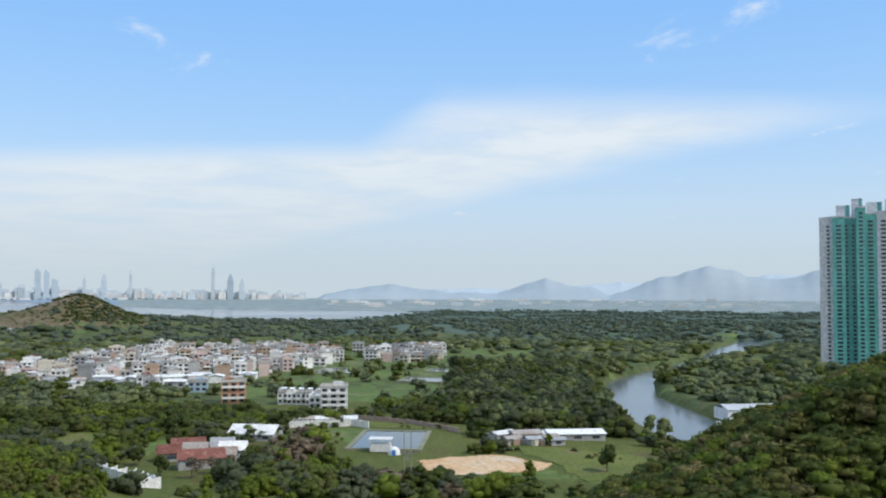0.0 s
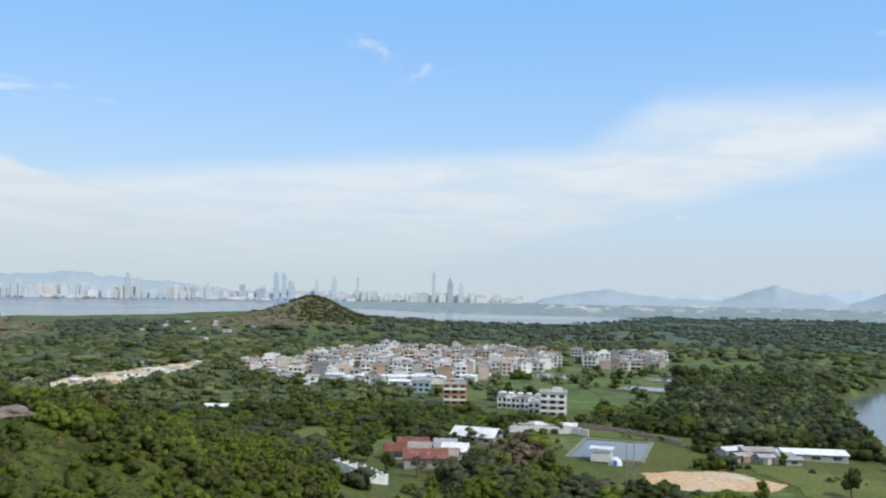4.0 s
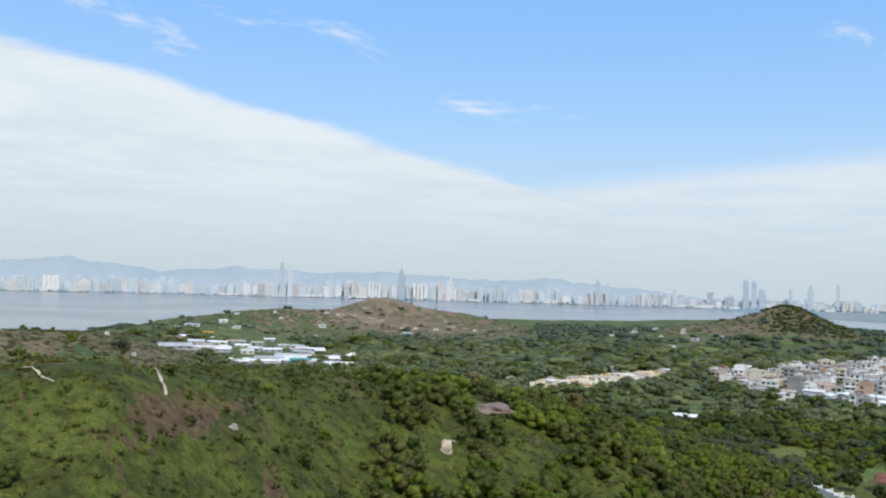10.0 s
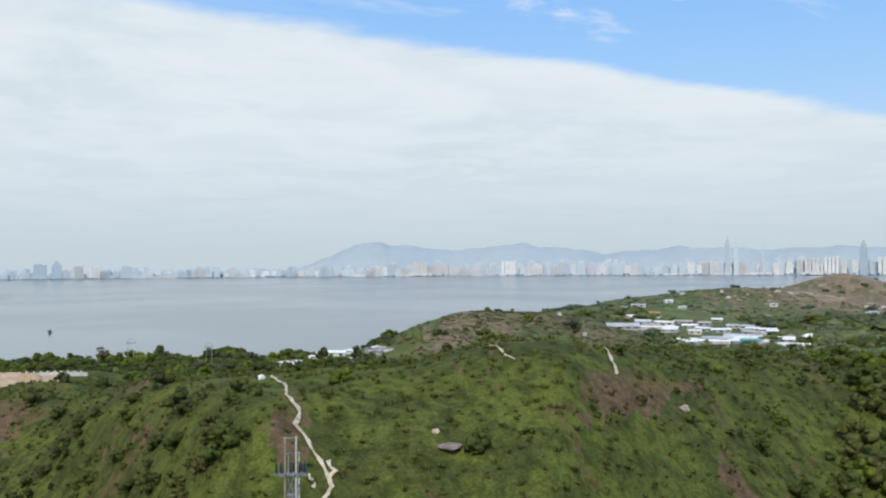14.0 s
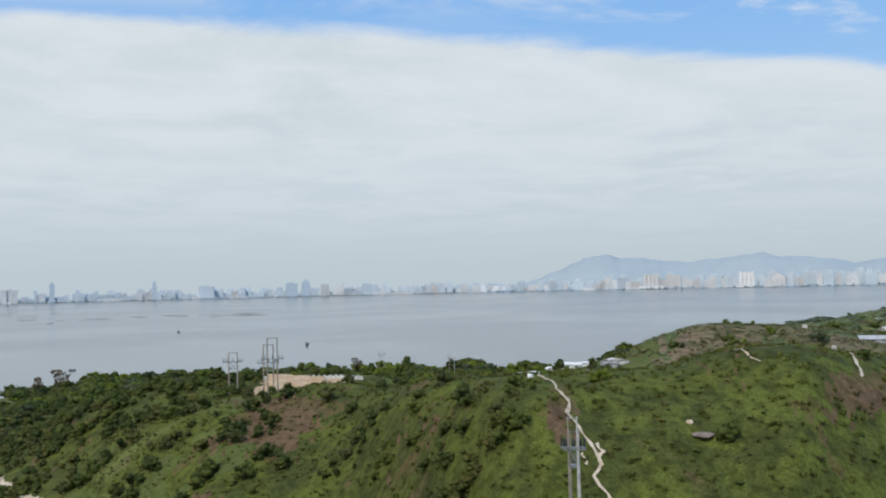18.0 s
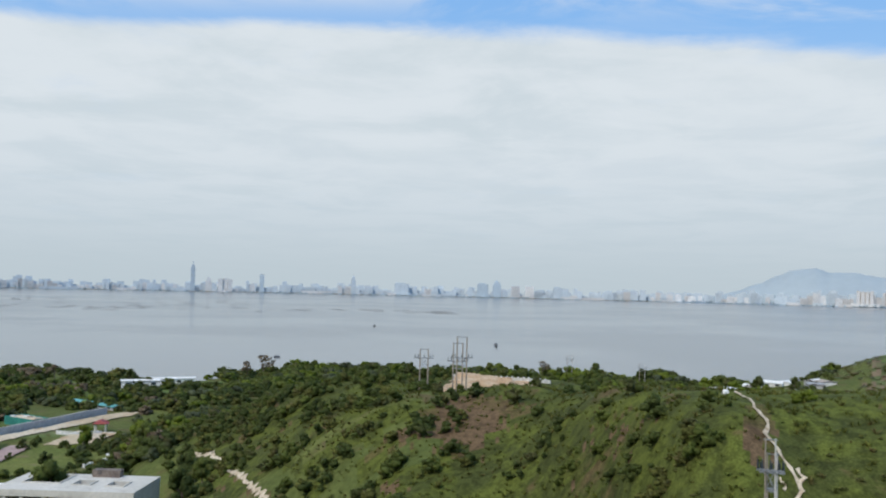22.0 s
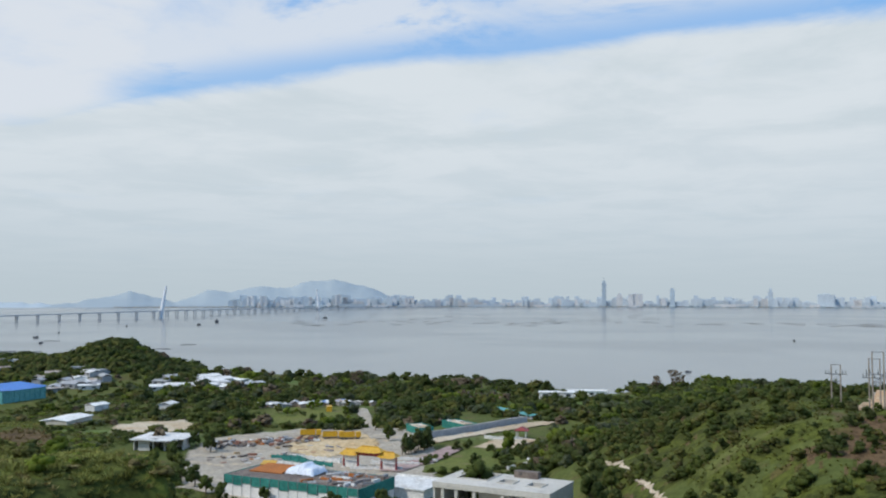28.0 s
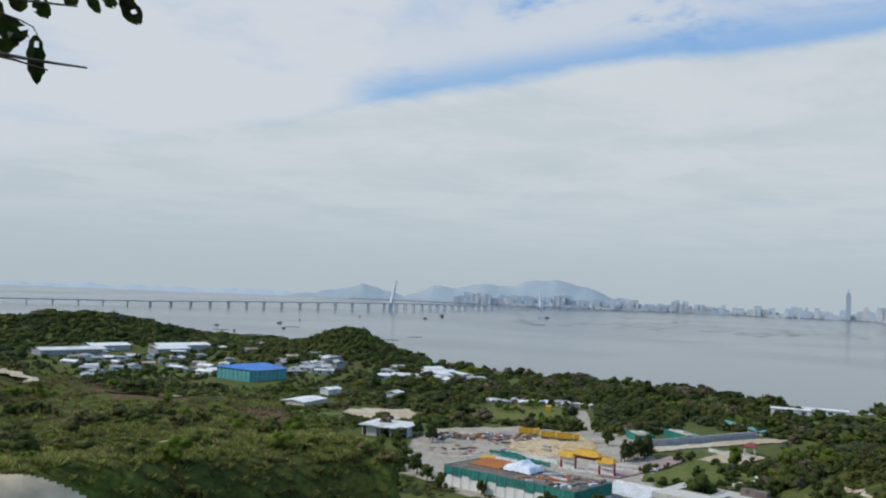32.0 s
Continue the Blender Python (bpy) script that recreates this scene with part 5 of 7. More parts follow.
# ---- the village and the plain ----
WALLS = {
    "white": material("wall_white", [(0.80, 0.79, 0.76), (0.72, 0.71, 0.69), (0.58, 0.57, 0.55)], 0.85, 0.15, 1.6, 0.2, per_object=0.12),
    "cream": material("wall_cream", [(0.66, 0.60, 0.50), (0.58, 0.53, 0.45)], 0.85, 0.15, 1.6, 0.2, per_object=0.12),
    "pink": material("wall_pink", [(0.60, 0.46, 0.42), (0.52, 0.41, 0.38)], 0.85, 0.15, 1.6, 0.2, per_object=0.12),
    "grey": material("wall_grey", [(0.42, 0.42, 0.42), (0.34, 0.34, 0.34)], 0.9, 0.15, 1.6, 0.2, per_object=0.15),
    "tan": material("wall_tan", [(0.48, 0.34, 0.24), (0.42, 0.31, 0.23)], 0.85, 0.15, 1.6, 0.2, per_object=0.12),
    "orange": material("wall_orange_brick", [(0.52, 0.30, 0.19), (0.46, 0.27, 0.18)], 0.85, 0.3, 2.5, 0.2),
    "blue": material("wall_blue_tile", [(0.30, 0.42, 0.52), (0.36, 0.46, 0.55)], 0.7, 0.3, 2.0, 0.3),
}
GLASS = material("window_dark", [(0.035, 0.045, 0.055), (0.06, 0.07, 0.08)], 0.12, 0.6, 3.0, 0.6, per_object=0.3)
ROOF = {
    "concrete": material("roof_concrete", [(0.48, 0.46, 0.43), (0.38, 0.37, 0.35), (0.30, 0.29, 0.28)], 0.9, 0.12, 1.5, 0.2, per_object=0.15),
    "red": material("roof_red_tile", [(0.22, 0.085, 0.065), (0.17, 0.07, 0.055), (0.27, 0.14, 0.11)], 0.85, 0.25, 2.5, 0.2, per_object=0.15),
    "white": material("roof_white_sheet", [(0.82, 0.81, 0.78), (0.72, 0.71, 0.68), (0.6, 0.57, 0.52)], 0.6, 0.1, 1.2, 0.3, per_object=0.1),
    "rust": material("roof_rusty_sheet", [(0.36, 0.29, 0.24), (0.44, 0.40, 0.36), (0.30, 0.20, 0.15)], 0.75, 0.15, 1.5, 0.3, per_object=0.2),
    "grey": material("roof_grey_sheet", [(0.42, 0.43, 0.44), (0.34, 0.34, 0.35), (0.5, 0.49, 0.47)], 0.7, 0.12, 1.5, 0.3, per_object=0.2),
    "blue": material("roof_blue_sheet", [(0.04, 0.18, 0.52), (0.05, 0.21, 0.58)], 0.45, 0.1, 1.0, 0.4),
    "teal": material("sheet_teal", [(0.11, 0.33, 0.33), (0.14, 0.38, 0.37)], 0.55, 0.12, 1.2, 0.3),
    "yellow": material("roof_yellow_tile", [(0.62, 0.36, 0.035), (0.56, 0.31, 0.03)], 0.5, 0.3, 2.5, 0.4),
}


def house(x, y, turn, w, l, storeys, wall, roof, label, group="village houses", name="house"):
    """A flat-roofed village house with balconies, windows and a stair house on the roof."""
    w, l, h = w * 0.88, l * 0.88, storeys * 2.55
    rng = random.Random(int(x * 7 + y * 13))
    ob = thing(name, x, y, None, turn, label, "house", group)
    box("wall", ob, WALLS[wall], 0, 0, -1.0, w, l, h + 1.0)
    roofs = part("roof", bm_boxes([(0, 0, h, w + 0.5, l + 0.5, 0.22), (-w / 2 - 0.1, 0, h + 0.22, 0.2, l + 0.4, 0.85), (w / 2 + 0.1, 0, h + 0.22, 0.2, l + 0.4, 0.85), (0, -l / 2 - 0.1, h + 0.22, w, 0.2, 0.85), (0, l / 2 + 0.1, h + 0.22, w, 0.2, 0.85)]), WALLS[wall] if rng.random() < 0.4 else ROOF["concrete"], ob)
    roofs["label"] = "flat roof with a parapet"
    sx = rng.uniform(-0.25, 0.25) * w
    box("stair_house", ob, WALLS[wall], sx, rng.uniform(-0.1, 0.25) * l, h + 0.2, w * 0.36, l * 0.34, 1.9)
    if roof:
        can = part("roof_canopy", bm_boxes([(0, 0, 0, w * 0.55, l * 0.6, 0.12), (-w * 0.25, -l * 0.27, -2.0, 0.1, 0.1, 2.0), (w * 0.25, -l * 0.27, -2.0, 0.1, 0.1, 2.0)]), ROOF[roof], ob)
        can.matrix_basis = pose(-sx * 0.6, -l * 0.15, h + 2.25, 3, 0, 0)
    n = max(2, round(w / 3.4))
    for s in range(storeys):
        for k in range(n):
            u = (k + 0.5) / n * w - w / 2
            box("window", ob, GLASS, u, -l / 2 - 0.02, s * 2.55 + 0.9, w / n * 0.58, 0.16, 1.35)
        box("window", ob, GLASS, w / 2 + 0.02, -l * 0.2, s * 2.55 + 0.9, 0.16, 1.3, 1.3)
        if s and rng.random() < 0.65:
            box("balcony", ob, WALLS["white"] if rng.random() < 0.6 else WALLS[wall], 0, -l / 2 - 0.65, s * 2.55 - 0.15, w * 0.92, 1.2, 0.95)
    return ob


def shed(x, y, turn, w, l, h, wall, roof, label, group="sheds", rise=0.9, name="shed", z=None):
    """A low shed with a shallow pitched sheet roof."""
    ob = thing(name, x, y, z, turn, label, "shed", group)
    box("wall", ob, wall, 0, 0, -1.0, w, l, h + 1.0)
    bm = bmesh.new()
    e = 0.5
    pr = [[bm.verts.new((u, v, z2)) for v, z2 in ((-l / 2 - e, h), (0, h + rise), (l / 2 + e, h), (l / 2 + e, h - 0.15), (0, h + rise - 0.15), (-l / 2 - e, h - 0.15))] for u in (-w / 2 - e, w / 2 + e)]
    for j in range(6):
        bm.faces.new((pr[0][j], pr[0][(j + 1) % 6], pr[1][(j + 1) % 6], pr[1][j]))
    for end in pr:
        bm.faces.new((end[0], end[1], end[4], end[5])), bm.faces.new((end[1], end[2], end[3], end[4]))
    bmesh.ops.recalc_face_normals(bm, faces=bm.faces[:])
    part("roof", bm, roof, ob)
    k = max(1, round(w / 6))
    for j in range(k):
        box("opening", ob, GLASS, (j + 0.5) / k * w - w / 2, -l / 2 - 0.02, h * 0.3, w / k * 0.4, 0.12, h * 0.4)
    return ob


def make_village():
    rng = random.Random(5)
    tints = ["white"] * 6 + ["cream"] * 2 + ["pink"] * 2 + ["grey"] * 2 + ["tan"] * 2
    words = {"white": "white-painted", "cream": "cream", "pink": "pale pink tiled", "grey": "weathered grey", "tan": "tan brick"}
    for poly, turn in ((VILLAGE, 14), (VILLAGE_EAST, -6)):
        c, s = math.cos(radians(turn)), math.sin(radians(turn))
        for i in range(-30, 31):
            for j in range(0, 60):
                u, v = i * 13.5 + (j % 2) * 4 + rng.uniform(-2, 2), j * 15.5 + rng.uniform(-2, 2)
                x, y = u * c - v * s, u * s + v * c
                if not bool(in_poly(np.array([x]), np.array([y]), poly)[0]) or rng.random() < 0.06:
                    continue
                d = math.hypot(x, y)
                if poly is VILLAGE and d < 550 and rng.random() < 0.85:
                    roof = rng.choice(["white", "white", "grey", "white", "rust"])
                    shed(x, y, turn + rng.choice([0, 90]) + rng.uniform(-12, 12), rng.uniform(8, 13), rng.uniform(6, 9), rng.uniform(3, 4.6), WALLS[rng.choice(["white", "grey", "white"])], ROOF[roof], f"low village outbuilding with a {roof} roof", "village outbuildings")
                    continue
                tint = rng.choice(tints)
                storeys = rng.choice([1, 2, 2, 2, 3, 3] if d > 560 else [1, 2, 2, 3])
                house(x, y, turn + rng.choice([0, 0, 0, 90, -90]) + rng.uniform(-14, 14), rng.uniform(6.5, 11.5), rng.uniform(6.5, 10), storeys, tint, rng.choice([None, None, "white", "rust", "red", "grey"]), f"{words[tint]} village house of {storeys} storeys with a flat roof")


make_village()

# single houses between the village and the hill
house(-99, 425, 12, 13, 10, 4, "orange", "rust", "orange-brown brick house of four storeys with balconies", "", "brick_house")
house(-128, 470, 10, 11, 8, 2, "blue", None, "blue tiled house of two storeys beside the village", "", "blue_house")
house(-48, 397, 4, 13, 12, 4, "white", None, "white block of flats of four storeys, taller than its neighbours", "", "white_block")
for k in range(5):
    house(-75 + k * 4.6, 422 - k * 2, 6, 5.1, 9, 2, "white", "white", "white terraced house with an open roof terrace", "white terrace")
house(-57, 402, 4, 6, 9, 2, "white", None, "white low wing beside the block of flats", "", "white_wing")

PONDS = [(-68, 583, 26, 34, -8), (9, 577, 36, 18, -14), (-11, 525, 24, 22, -14), (30, 657, 28, 26, -10)]
POND_RIM = material("pond_rim", [(0.28, 0.26, 0.2), (0.2, 0.22, 0.13)], 0.9, 0.2, 1.5, 0.1)


def pond(x, y, w, l, turn, name="fish_pond", label="rectangular fish pond with a low bank"):
    z = float(np.max(height(*np.array(rect(x, y, w, l, turn)).T))) + 0.5
    ob = thing(name, x, y, z, turn, label, "pond")
    rim = part("bank", bm_boxes([(-w / 2 - 0.8, 0, -2, 1.6, l + 3.2, 2.1), (w / 2 + 0.8, 0, -2, 1.6, l + 3.2, 2.1), (0, -l / 2 - 0.8, -2, w, 1.6, 2.1), (0, l / 2 + 0.8, -2, w, 1.6, 2.1)]), POND_RIM, ob)
    bm = bmesh.new()
    bm.faces.new([bm.verts.new((u * w / 2, v * l / 2, -0.12)) for u, v in ((-1, -1), (1, -1), (1, 1), (-1, 1))])
    part("water_surface", bm, M["pond"], ob)
    return ob, z


for row in PONDS:
    pond(*row)
_, pool_z = pond(-18, 312, 22, 36, -4, "large_pond", "large still pond reflecting the trees")


def patch(name, points, mat, label, category, lift=0.12, step=3.0, ragged=2.0):
    """A level-edged sheet that lies over the ground: a polygon draped in small squares."""
    xs, ys = [p[0] for p in points], [p[1] for p in points]
    gx, gy = np.arange(min(xs), max(xs) + step, step), np.arange(min(ys), max(ys) + step, step)
    X, Y = np.meshgrid(gx, gy)
    Z = height(X, Y) + lift
    rows, cols = X.shape
    i = np.arange(rows * cols).reshape(rows, cols)
    faces = np.stack([i[:-1, :-1], i[:-1, 1:], i[1:, 1:], i[1:, :-1]], -1).reshape(-1, 4)
    verts = np.stack([X, Y, Z], -1).reshape(-1, 3)
    mid = verts[faces].mean(1)
    wob = ragged * fbm(mid[:, 0], mid[:, 1], 18, 3, 77)
    faces = faces[in_poly(mid[:, 0] + wob, mid[:, 1] + wob, points)]
    if not len(faces):
        return None
    used = np.unique(faces)
    back = np.zeros(len(verts), int)
    back[used] = np.arange(len(used))
    ob = new(name, grid_mesh(name, verts[used], back[faces], [mat]))
    return tagged(ob, label, category, kind="structure")


LAWN = material("lawn", [(0.115, 0.14, 0.036), (0.15, 0.165, 0.045), (0.17, 0.145, 0.07)], 0.95, 0.05, 0.8, 0.1)
patch("ground_rough_field", FIELD, LAWN, "rough grass field among the western trees", "ground", 0.2, 1.5, 3.0)
ORANGE_SAND = material("orange_sand", [(0.58, 0.33, 0.16), (0.62, 0.44, 0.27), (0.6, 0.52, 0.4)], 0.95, 0.05, 0.6, 0.1)
patch("ground_sand_lot", [(-9, 276), (0, 256), (28, 262), (33, 272), (16, 288), (2, 284)], ORANGE_SAND, "bare orange sand lot beside the pond", "ground", 0.15, 1.0, 0.9)
patch("ground_meadow", [(20, 300), (34, 304), (64, 290), (62, 244), (40, 250), (34, 274)], LAWN, "bright green meadow beside the sheds", "ground", 0.15, 1.0, 0.9)
patch("ground_meadow_pond", [(-36, 345), (-38, 362), (6, 350), (4, 334)], LAWN, "strip of bright grass behind the pond", "ground", 0.15, 1.0, 0.9)
patch("ground_field", [(-150, 300), (-112, 300), (-100, 340), (-130, 345)], LAWN, "small field among the trees", "ground", 0.15, 1.0, 0.9)
patch("ground_track", [(-125, 300), (-113, 303), (-118, 320), (-130, 318)], M["sand"], "pale bare track at the field", "ground", 0.15, 1.0, 0.9)

shed(-66, 318, -8, 16, 11, 2.4, WALLS["grey"], ROOF["white"], "wide shed with a bright white sheet roof", "", 2.6)
for sx2, sy2, tw, tl, th, tr in ((-82, 290, 10, 7, 2.8, "red"), (-72, 268, 13, 7, 3.0, "red"), (-77, 281, 7, 5, 2.8, "rust"), (-66, 284, 8, 6, 2.6, "white"), (-66, 272, 7, 5, 2.8, "rust"), (-84, 279, 8, 5, 2.6, "red"), (-71, 291, 7, 5, 2.6, "grey")):
    shed(sx2, sy2, 20 if tr == "red" else 8, tw, tl, th, WALLS["grey"], ROOF[tr], f"old farmhouse with a {tr} {'tile' if tr == 'red' else 'sheet'} roof", "farmhouses", 2.4, "farmhouse")
FENCE = material("wall_whitewash", [(0.78, 0.77, 0.74), (0.68, 0.67, 0.64)], 0.85, 0.3, 2.0, 0.2)


def wall_run(name, points, tall, thick, mat, label, panel=4.0, posts=True):
    """A free-standing wall of panels and posts along a line."""
    x0, y0 = points[0]
    ob = thing(name, x0, y0, 0.0, 0, label, "wall")
    for (xa, ya), (xb, yb) in zip(points, points[1:]):
        n = max(1, round(math.hypot(xb - xa, yb - ya) / panel))
        turn = math.degrees(math.atan2(yb - ya, xb - xa))
        for k in range(n):
            x, y = xa + (xb - xa) * (k + 0.5) / n, ya + (yb - ya) * (k + 0.5) / n
            z = float(height(x, y))
            box("panel", ob, mat, x - x0, y - y0, z - 0.6, math.hypot(xb - xa, yb - ya) / n - 0.2, thick, tall + 0.6, turn)
            if posts:
                px, py = xa + (xb - xa) * k / n, ya + (yb - ya) * k / n
                box("post", ob, mat, px - x0, py - y0, z - 0.6, 0.4, thick + 0.2, tall + 0.85, turn)
    return ob


wall_run("compound_wall", [(-91, 237), (-78, 227), (-74, 236), (-83, 244), (-91, 237)], 2.6, 0.3, FENCE, "whitewashed compound wall with posts round a yard", 3.0)
shed(-80, 232, 25, 5, 3, 2.0, WALLS["white"], ROOF["white"], "small white hut in the walled yard", "")
wall_run("white_wall", [(-60, 343), (-35, 347), (-28, 341)], 2.6, 0.4, FENCE, "long whitewashed wall with a low building line", 4.0)
for k in range(5):
    shed(-58 + k * 5.5, 349 + k * 0.4, 2, 5, 5, 2.9, WALLS["white"], ROOF["rust" if k % 2 else "white"], "small white lean-to behind the long wall", "lean-tos")
wall_run("brick_wall", [(-36, 366), (-14, 357), (6, 330)], 1.8, 0.4, material("old_brick", [(0.33, 0.24, 0.2), (0.4, 0.33, 0.28), (0.26, 0.2, 0.18)], 0.9, 0.4, 4.0, 0.1), "old grey-red brick wall beside the track", 5.0)

hut = thing("pond_hut", -20, 291, pool_z, -4, "white floating hut with a flat roof on the pond", "hut")
box("wall", hut, FENCE, 0, 0, -0.3, 6.5, 4, 2.4)
box("roof", hut, ROOF["white"], 0, 0.2, 3.6, 7.5, 5, 0.25)
for px in (-3.2, 3.2):
    box("post", hut, FENCE, px, 2.2, 0, 0.2, 0.2, 3.7)
    box("post", hut, FENCE, px, -1.9, 0, 0.2, 0.2, 3.7)
dome = thing("pump_shelter", -15.5, 287, None, 0, "small rounded blue and white shelter beside the pond", "shelter")
bm = bmesh.new()
bmesh.ops.create_uvsphere(bm, u_segments=14, v_segments=8, radius=2.0)
bmesh.ops.scale(bm, verts=bm.verts, vec=(1.1, 0.9, 1.3))
part("shell", bm, FENCE, dome, smooth=True)
box("door", dome, ROOF["blue"], 0, -1.7, 0, 1.2, 0.3, 1.7)

# the long shed and its neighbours
shed(47, 322, 6, 20, 11, 2.4, WALLS["grey"], ROOF["white"], "long open shed with a pale sheet roof", "")
shed(29, 318, 14, 10, 8, 2.6, WALLS["cream"], ROOF["rust"], "workshop with a rusty sheet roof", "")
shed(21, 318, 40, 9, 5, 2.4, WALLS["grey"], ROOF["white"], "lean-to with a curved pale roof", "")
for cx2, cy2, cw, ct in ((24, 311, 6, "rust"), (31, 309, 5, "grey"), (37, 314, 6, "rust"), (34, 320, 6, "white"), (39, 308, 5, "grey")):
    shed(cx2, cy2, 10 + 7 * cx2 % 30, cw, 4, 2.0, WALLS["grey"], ROOF[ct], f"patched lean-to with a {ct} roof beside the workshop", "workshop lean-tos", 0.7)
for k in range(6):
    box_thing = thing("stacked_crate", 22 + k * 3.1, 306 + (k % 3) * 1.5, None, k * 17, "stack of pale crates beside the workshop", "crate", "crates at the workshop")
    box("crate", box_thing, WALLS[["cream", "tan", "grey"][k % 3]], 0, 0, -0.2, 2.2, 1.8, 1.6 + 0.5 * (k % 2))
    box("lid", box_thing, ROOF["rust"], 0, 0, 1.4 + 0.5 * (k % 2), 2.4, 2.0, 0.12)
shed(131, 386, 8, 24, 14, 4.0, WALLS["white"], ROOF["grey"], "wide low building with a grey roof near the river", "", 1.6)
house(118, 380, 8, 6, 6, 1, "white", None, "small white annexe near the river", "", "annexe")

# ---- the tall estate tower ----
TEAL = material("tower_teal_tile", [(0.15, 0.46, 0.42), (0.18, 0.52, 0.47)], 0.5, 0.05, 0.5, 0.4)
TEAL_DEEP = material("tower_deep_teal", [(0.08, 0.31, 0.30), (0.10, 0.35, 0.33)], 0.5, 0.05, 0.5, 0.4)
LILAC = material("tower_white_tile", [(0.66, 0.66, 0.68), (0.6, 0.6, 0.63)], 0.6, 0.05, 0.5, 0.3)


def estate_tower(a, d, turn, floors):
    x, y = bearing(a, d)
    tall = floors * 2.78
    t = thing("residential_tower", x, y, 3.0, turn, "tall white and teal residential tower with rows of windows", "tower", "estate towers")
    # wings: name, middle, size, height factor, paint
    wings = [(-17, 2, 9, 14, 0.94, LILAC), (-9, -3, 8, 12, 0.945, TEAL), (-2, -1, 9, 12, 0.94, TEAL_DEEP), (5, -4, 6, 14, 1.0, TEAL), (11, -1, 8, 12, 0.96, TEAL), (19, 0, 8, 16, 0.97, LILAC), (27, -3, 9, 14, 0.99, LILAC), (36, 1, 9, 14, 0.95, TEAL), (4, 9, 44, 12, 0.95, LILAC)]
    for cx, cy, w, l, f, paint in wings:
        box("wing", t, paint, cx, cy, 0, w, l, tall * f)
        box("parapet", t, LILAC, cx, cy, tall * f, w + 0.6, l + 0.6, 1.2)
    for cx, cy, w, l, z, h in ((-6, 4, 9, 9, 0.945, 9), (3, 4, 7, 8, 0.95, 13), (14, 4, 10, 9, 0.96, 9), (25, 4, 8, 8, 0.97, 10)):
        box("roof_plant_room", t, LILAC, cx, cy, tall * z, w, l, h)
        box("roof_plant_room", t, TEAL_DEEP, cx + w * 0.3, cy - l / 2, tall * z, w * 0.25, 0.6, h)
    for cx, cy, w, l, f, paint in wings[:8]:
        n = 1 if w < 8.5 else 2
        for s in range(int(floors * f) - 1):
            if paint is LILAC and n == 2 and cx < 0:
                box("window", t, GLASS, cx + 1.2, cy - l / 2 - 0.03, s * 2.78 + 1.1, 1.9, 0.2, 1.5)
            else:
                for k in range(1 if n == 1 else 2):
                    box("window", t, GLASS, cx + (k + 0.5) / n * w - w / 2, cy - l / 2 - 0.03, s * 2.78 + 1.1, w / n * 0.42, 0.2, 1.45)
    return t


estate_tower(-24.7, 685, -24, 40)

# ---- near hills: footpaths, rocks, poles ----
HEAP = material("earth_heap", [(0.46, 0.30, 0.17), (0.50, 0.38, 0.26), (0.38, 0.23, 0.13)], 0.95, 0.3, 2.0, 0.1)
SOIL = material("path_soil", [(0.58, 0.50, 0.38), (0.48, 0.39, 0.28), (0.38, 0.28, 0.18)], 0.95, 0.5, 3.0, 0.1)
STONE = material("hill_stone", [(0.30, 0.25, 0.22), (0.38, 0.34, 0.31), (0.22, 0.17, 0.15)], 0.9, 0.5, 4.0, 0.15, bump=0.05, bump_scale=3)


def footpath(points, wide, label, seed, lift=0.18):
    """A worn path: a ragged ribbon draped over the hill."""
    rng = random.Random(seed)
    pts = [Vector((x, y, 0)) for x, y in points]
    dense = []
    for p, q in zip(pts, pts[1:]):
        n = max(2, int((q - p).length / 0.8))
        dense += [p.lerp(q, k / n) for k in range(n)]
    dense.append(pts[-1])
    bm = bmesh.new()
    last = None
    for k, p in enumerate(dense):
        run = (dense[min(k + 1, len(dense) - 1)] - dense[max(k - 1, 0)]).normalized()
        side = Vector((-run.y, run.x, 0))
        w = wide * rng.uniform(0.3, 0.95)
        off = side * rng.uniform(-0.25, 0.25) * wide
        row = []
        for s in (-0.5, 0, 0.5):
            v = p + off + side * w * s
            row.append(bm.verts.new((v.x, v.y, float(height(v.x, v.y)) + lift)))
        if last:
            bm.faces.new((last[0], last[1], row[1], row[0])), bm.faces.new((last[1], last[2], row[2], row[1]))
        last = row
    bmesh.ops.recalc_face_normals(bm, faces=bm.faces[:])
    me = bpy.data.meshes.new("footpath")
    bm.to_mesh(me), bm.free()
    me.materials.append(SOIL)
    tagged(new("footpath", me), label, "path", kind="structure")


def by(*rows):
    return [bearing(a, d) for a, d in rows]


footpath(RIDGE_PATH, 0.5, "pale eroded footpath along the grassy ridge", 1)
footpath([(-74.7, 19.5), (-73.6, 19.9), (-73.1, 19.3), (-72.2, 19.5)], 0.5, "eroded gully beside the ridge path", 2)
footpath([(-73.6, 17.8), (-72.9, 18.2), (-72.5, 17.9)], 0.4, "short bare gully below the ridge path", 12)
footpath([(-97, 57), (-93.5, 55.6), (-90.8, 54.5), (-88.4, 53.6), (-86.4, 52.5)], 0.5, "pale footpath down the dry grass slope", 3)
footpath(by((66.8, 101.5), (65.9, 100), (65.2, 97), (64.6, 96)), 0.35, "eroded track on the hilltop", 5)
footpath([(-205, -92), (-198, -85), (-190.8, -80.2), (-179.3, -73.6), (-163.2, -63.7), (-150.1, -55.6), (-138, -48)], 1.7, "washed-out stony gully path on the wooded slope", 7)
footpath([(-209, -97.3), (-207, -93), (-199, -85)], 1.6, "bare soil edge of the slope", 8)
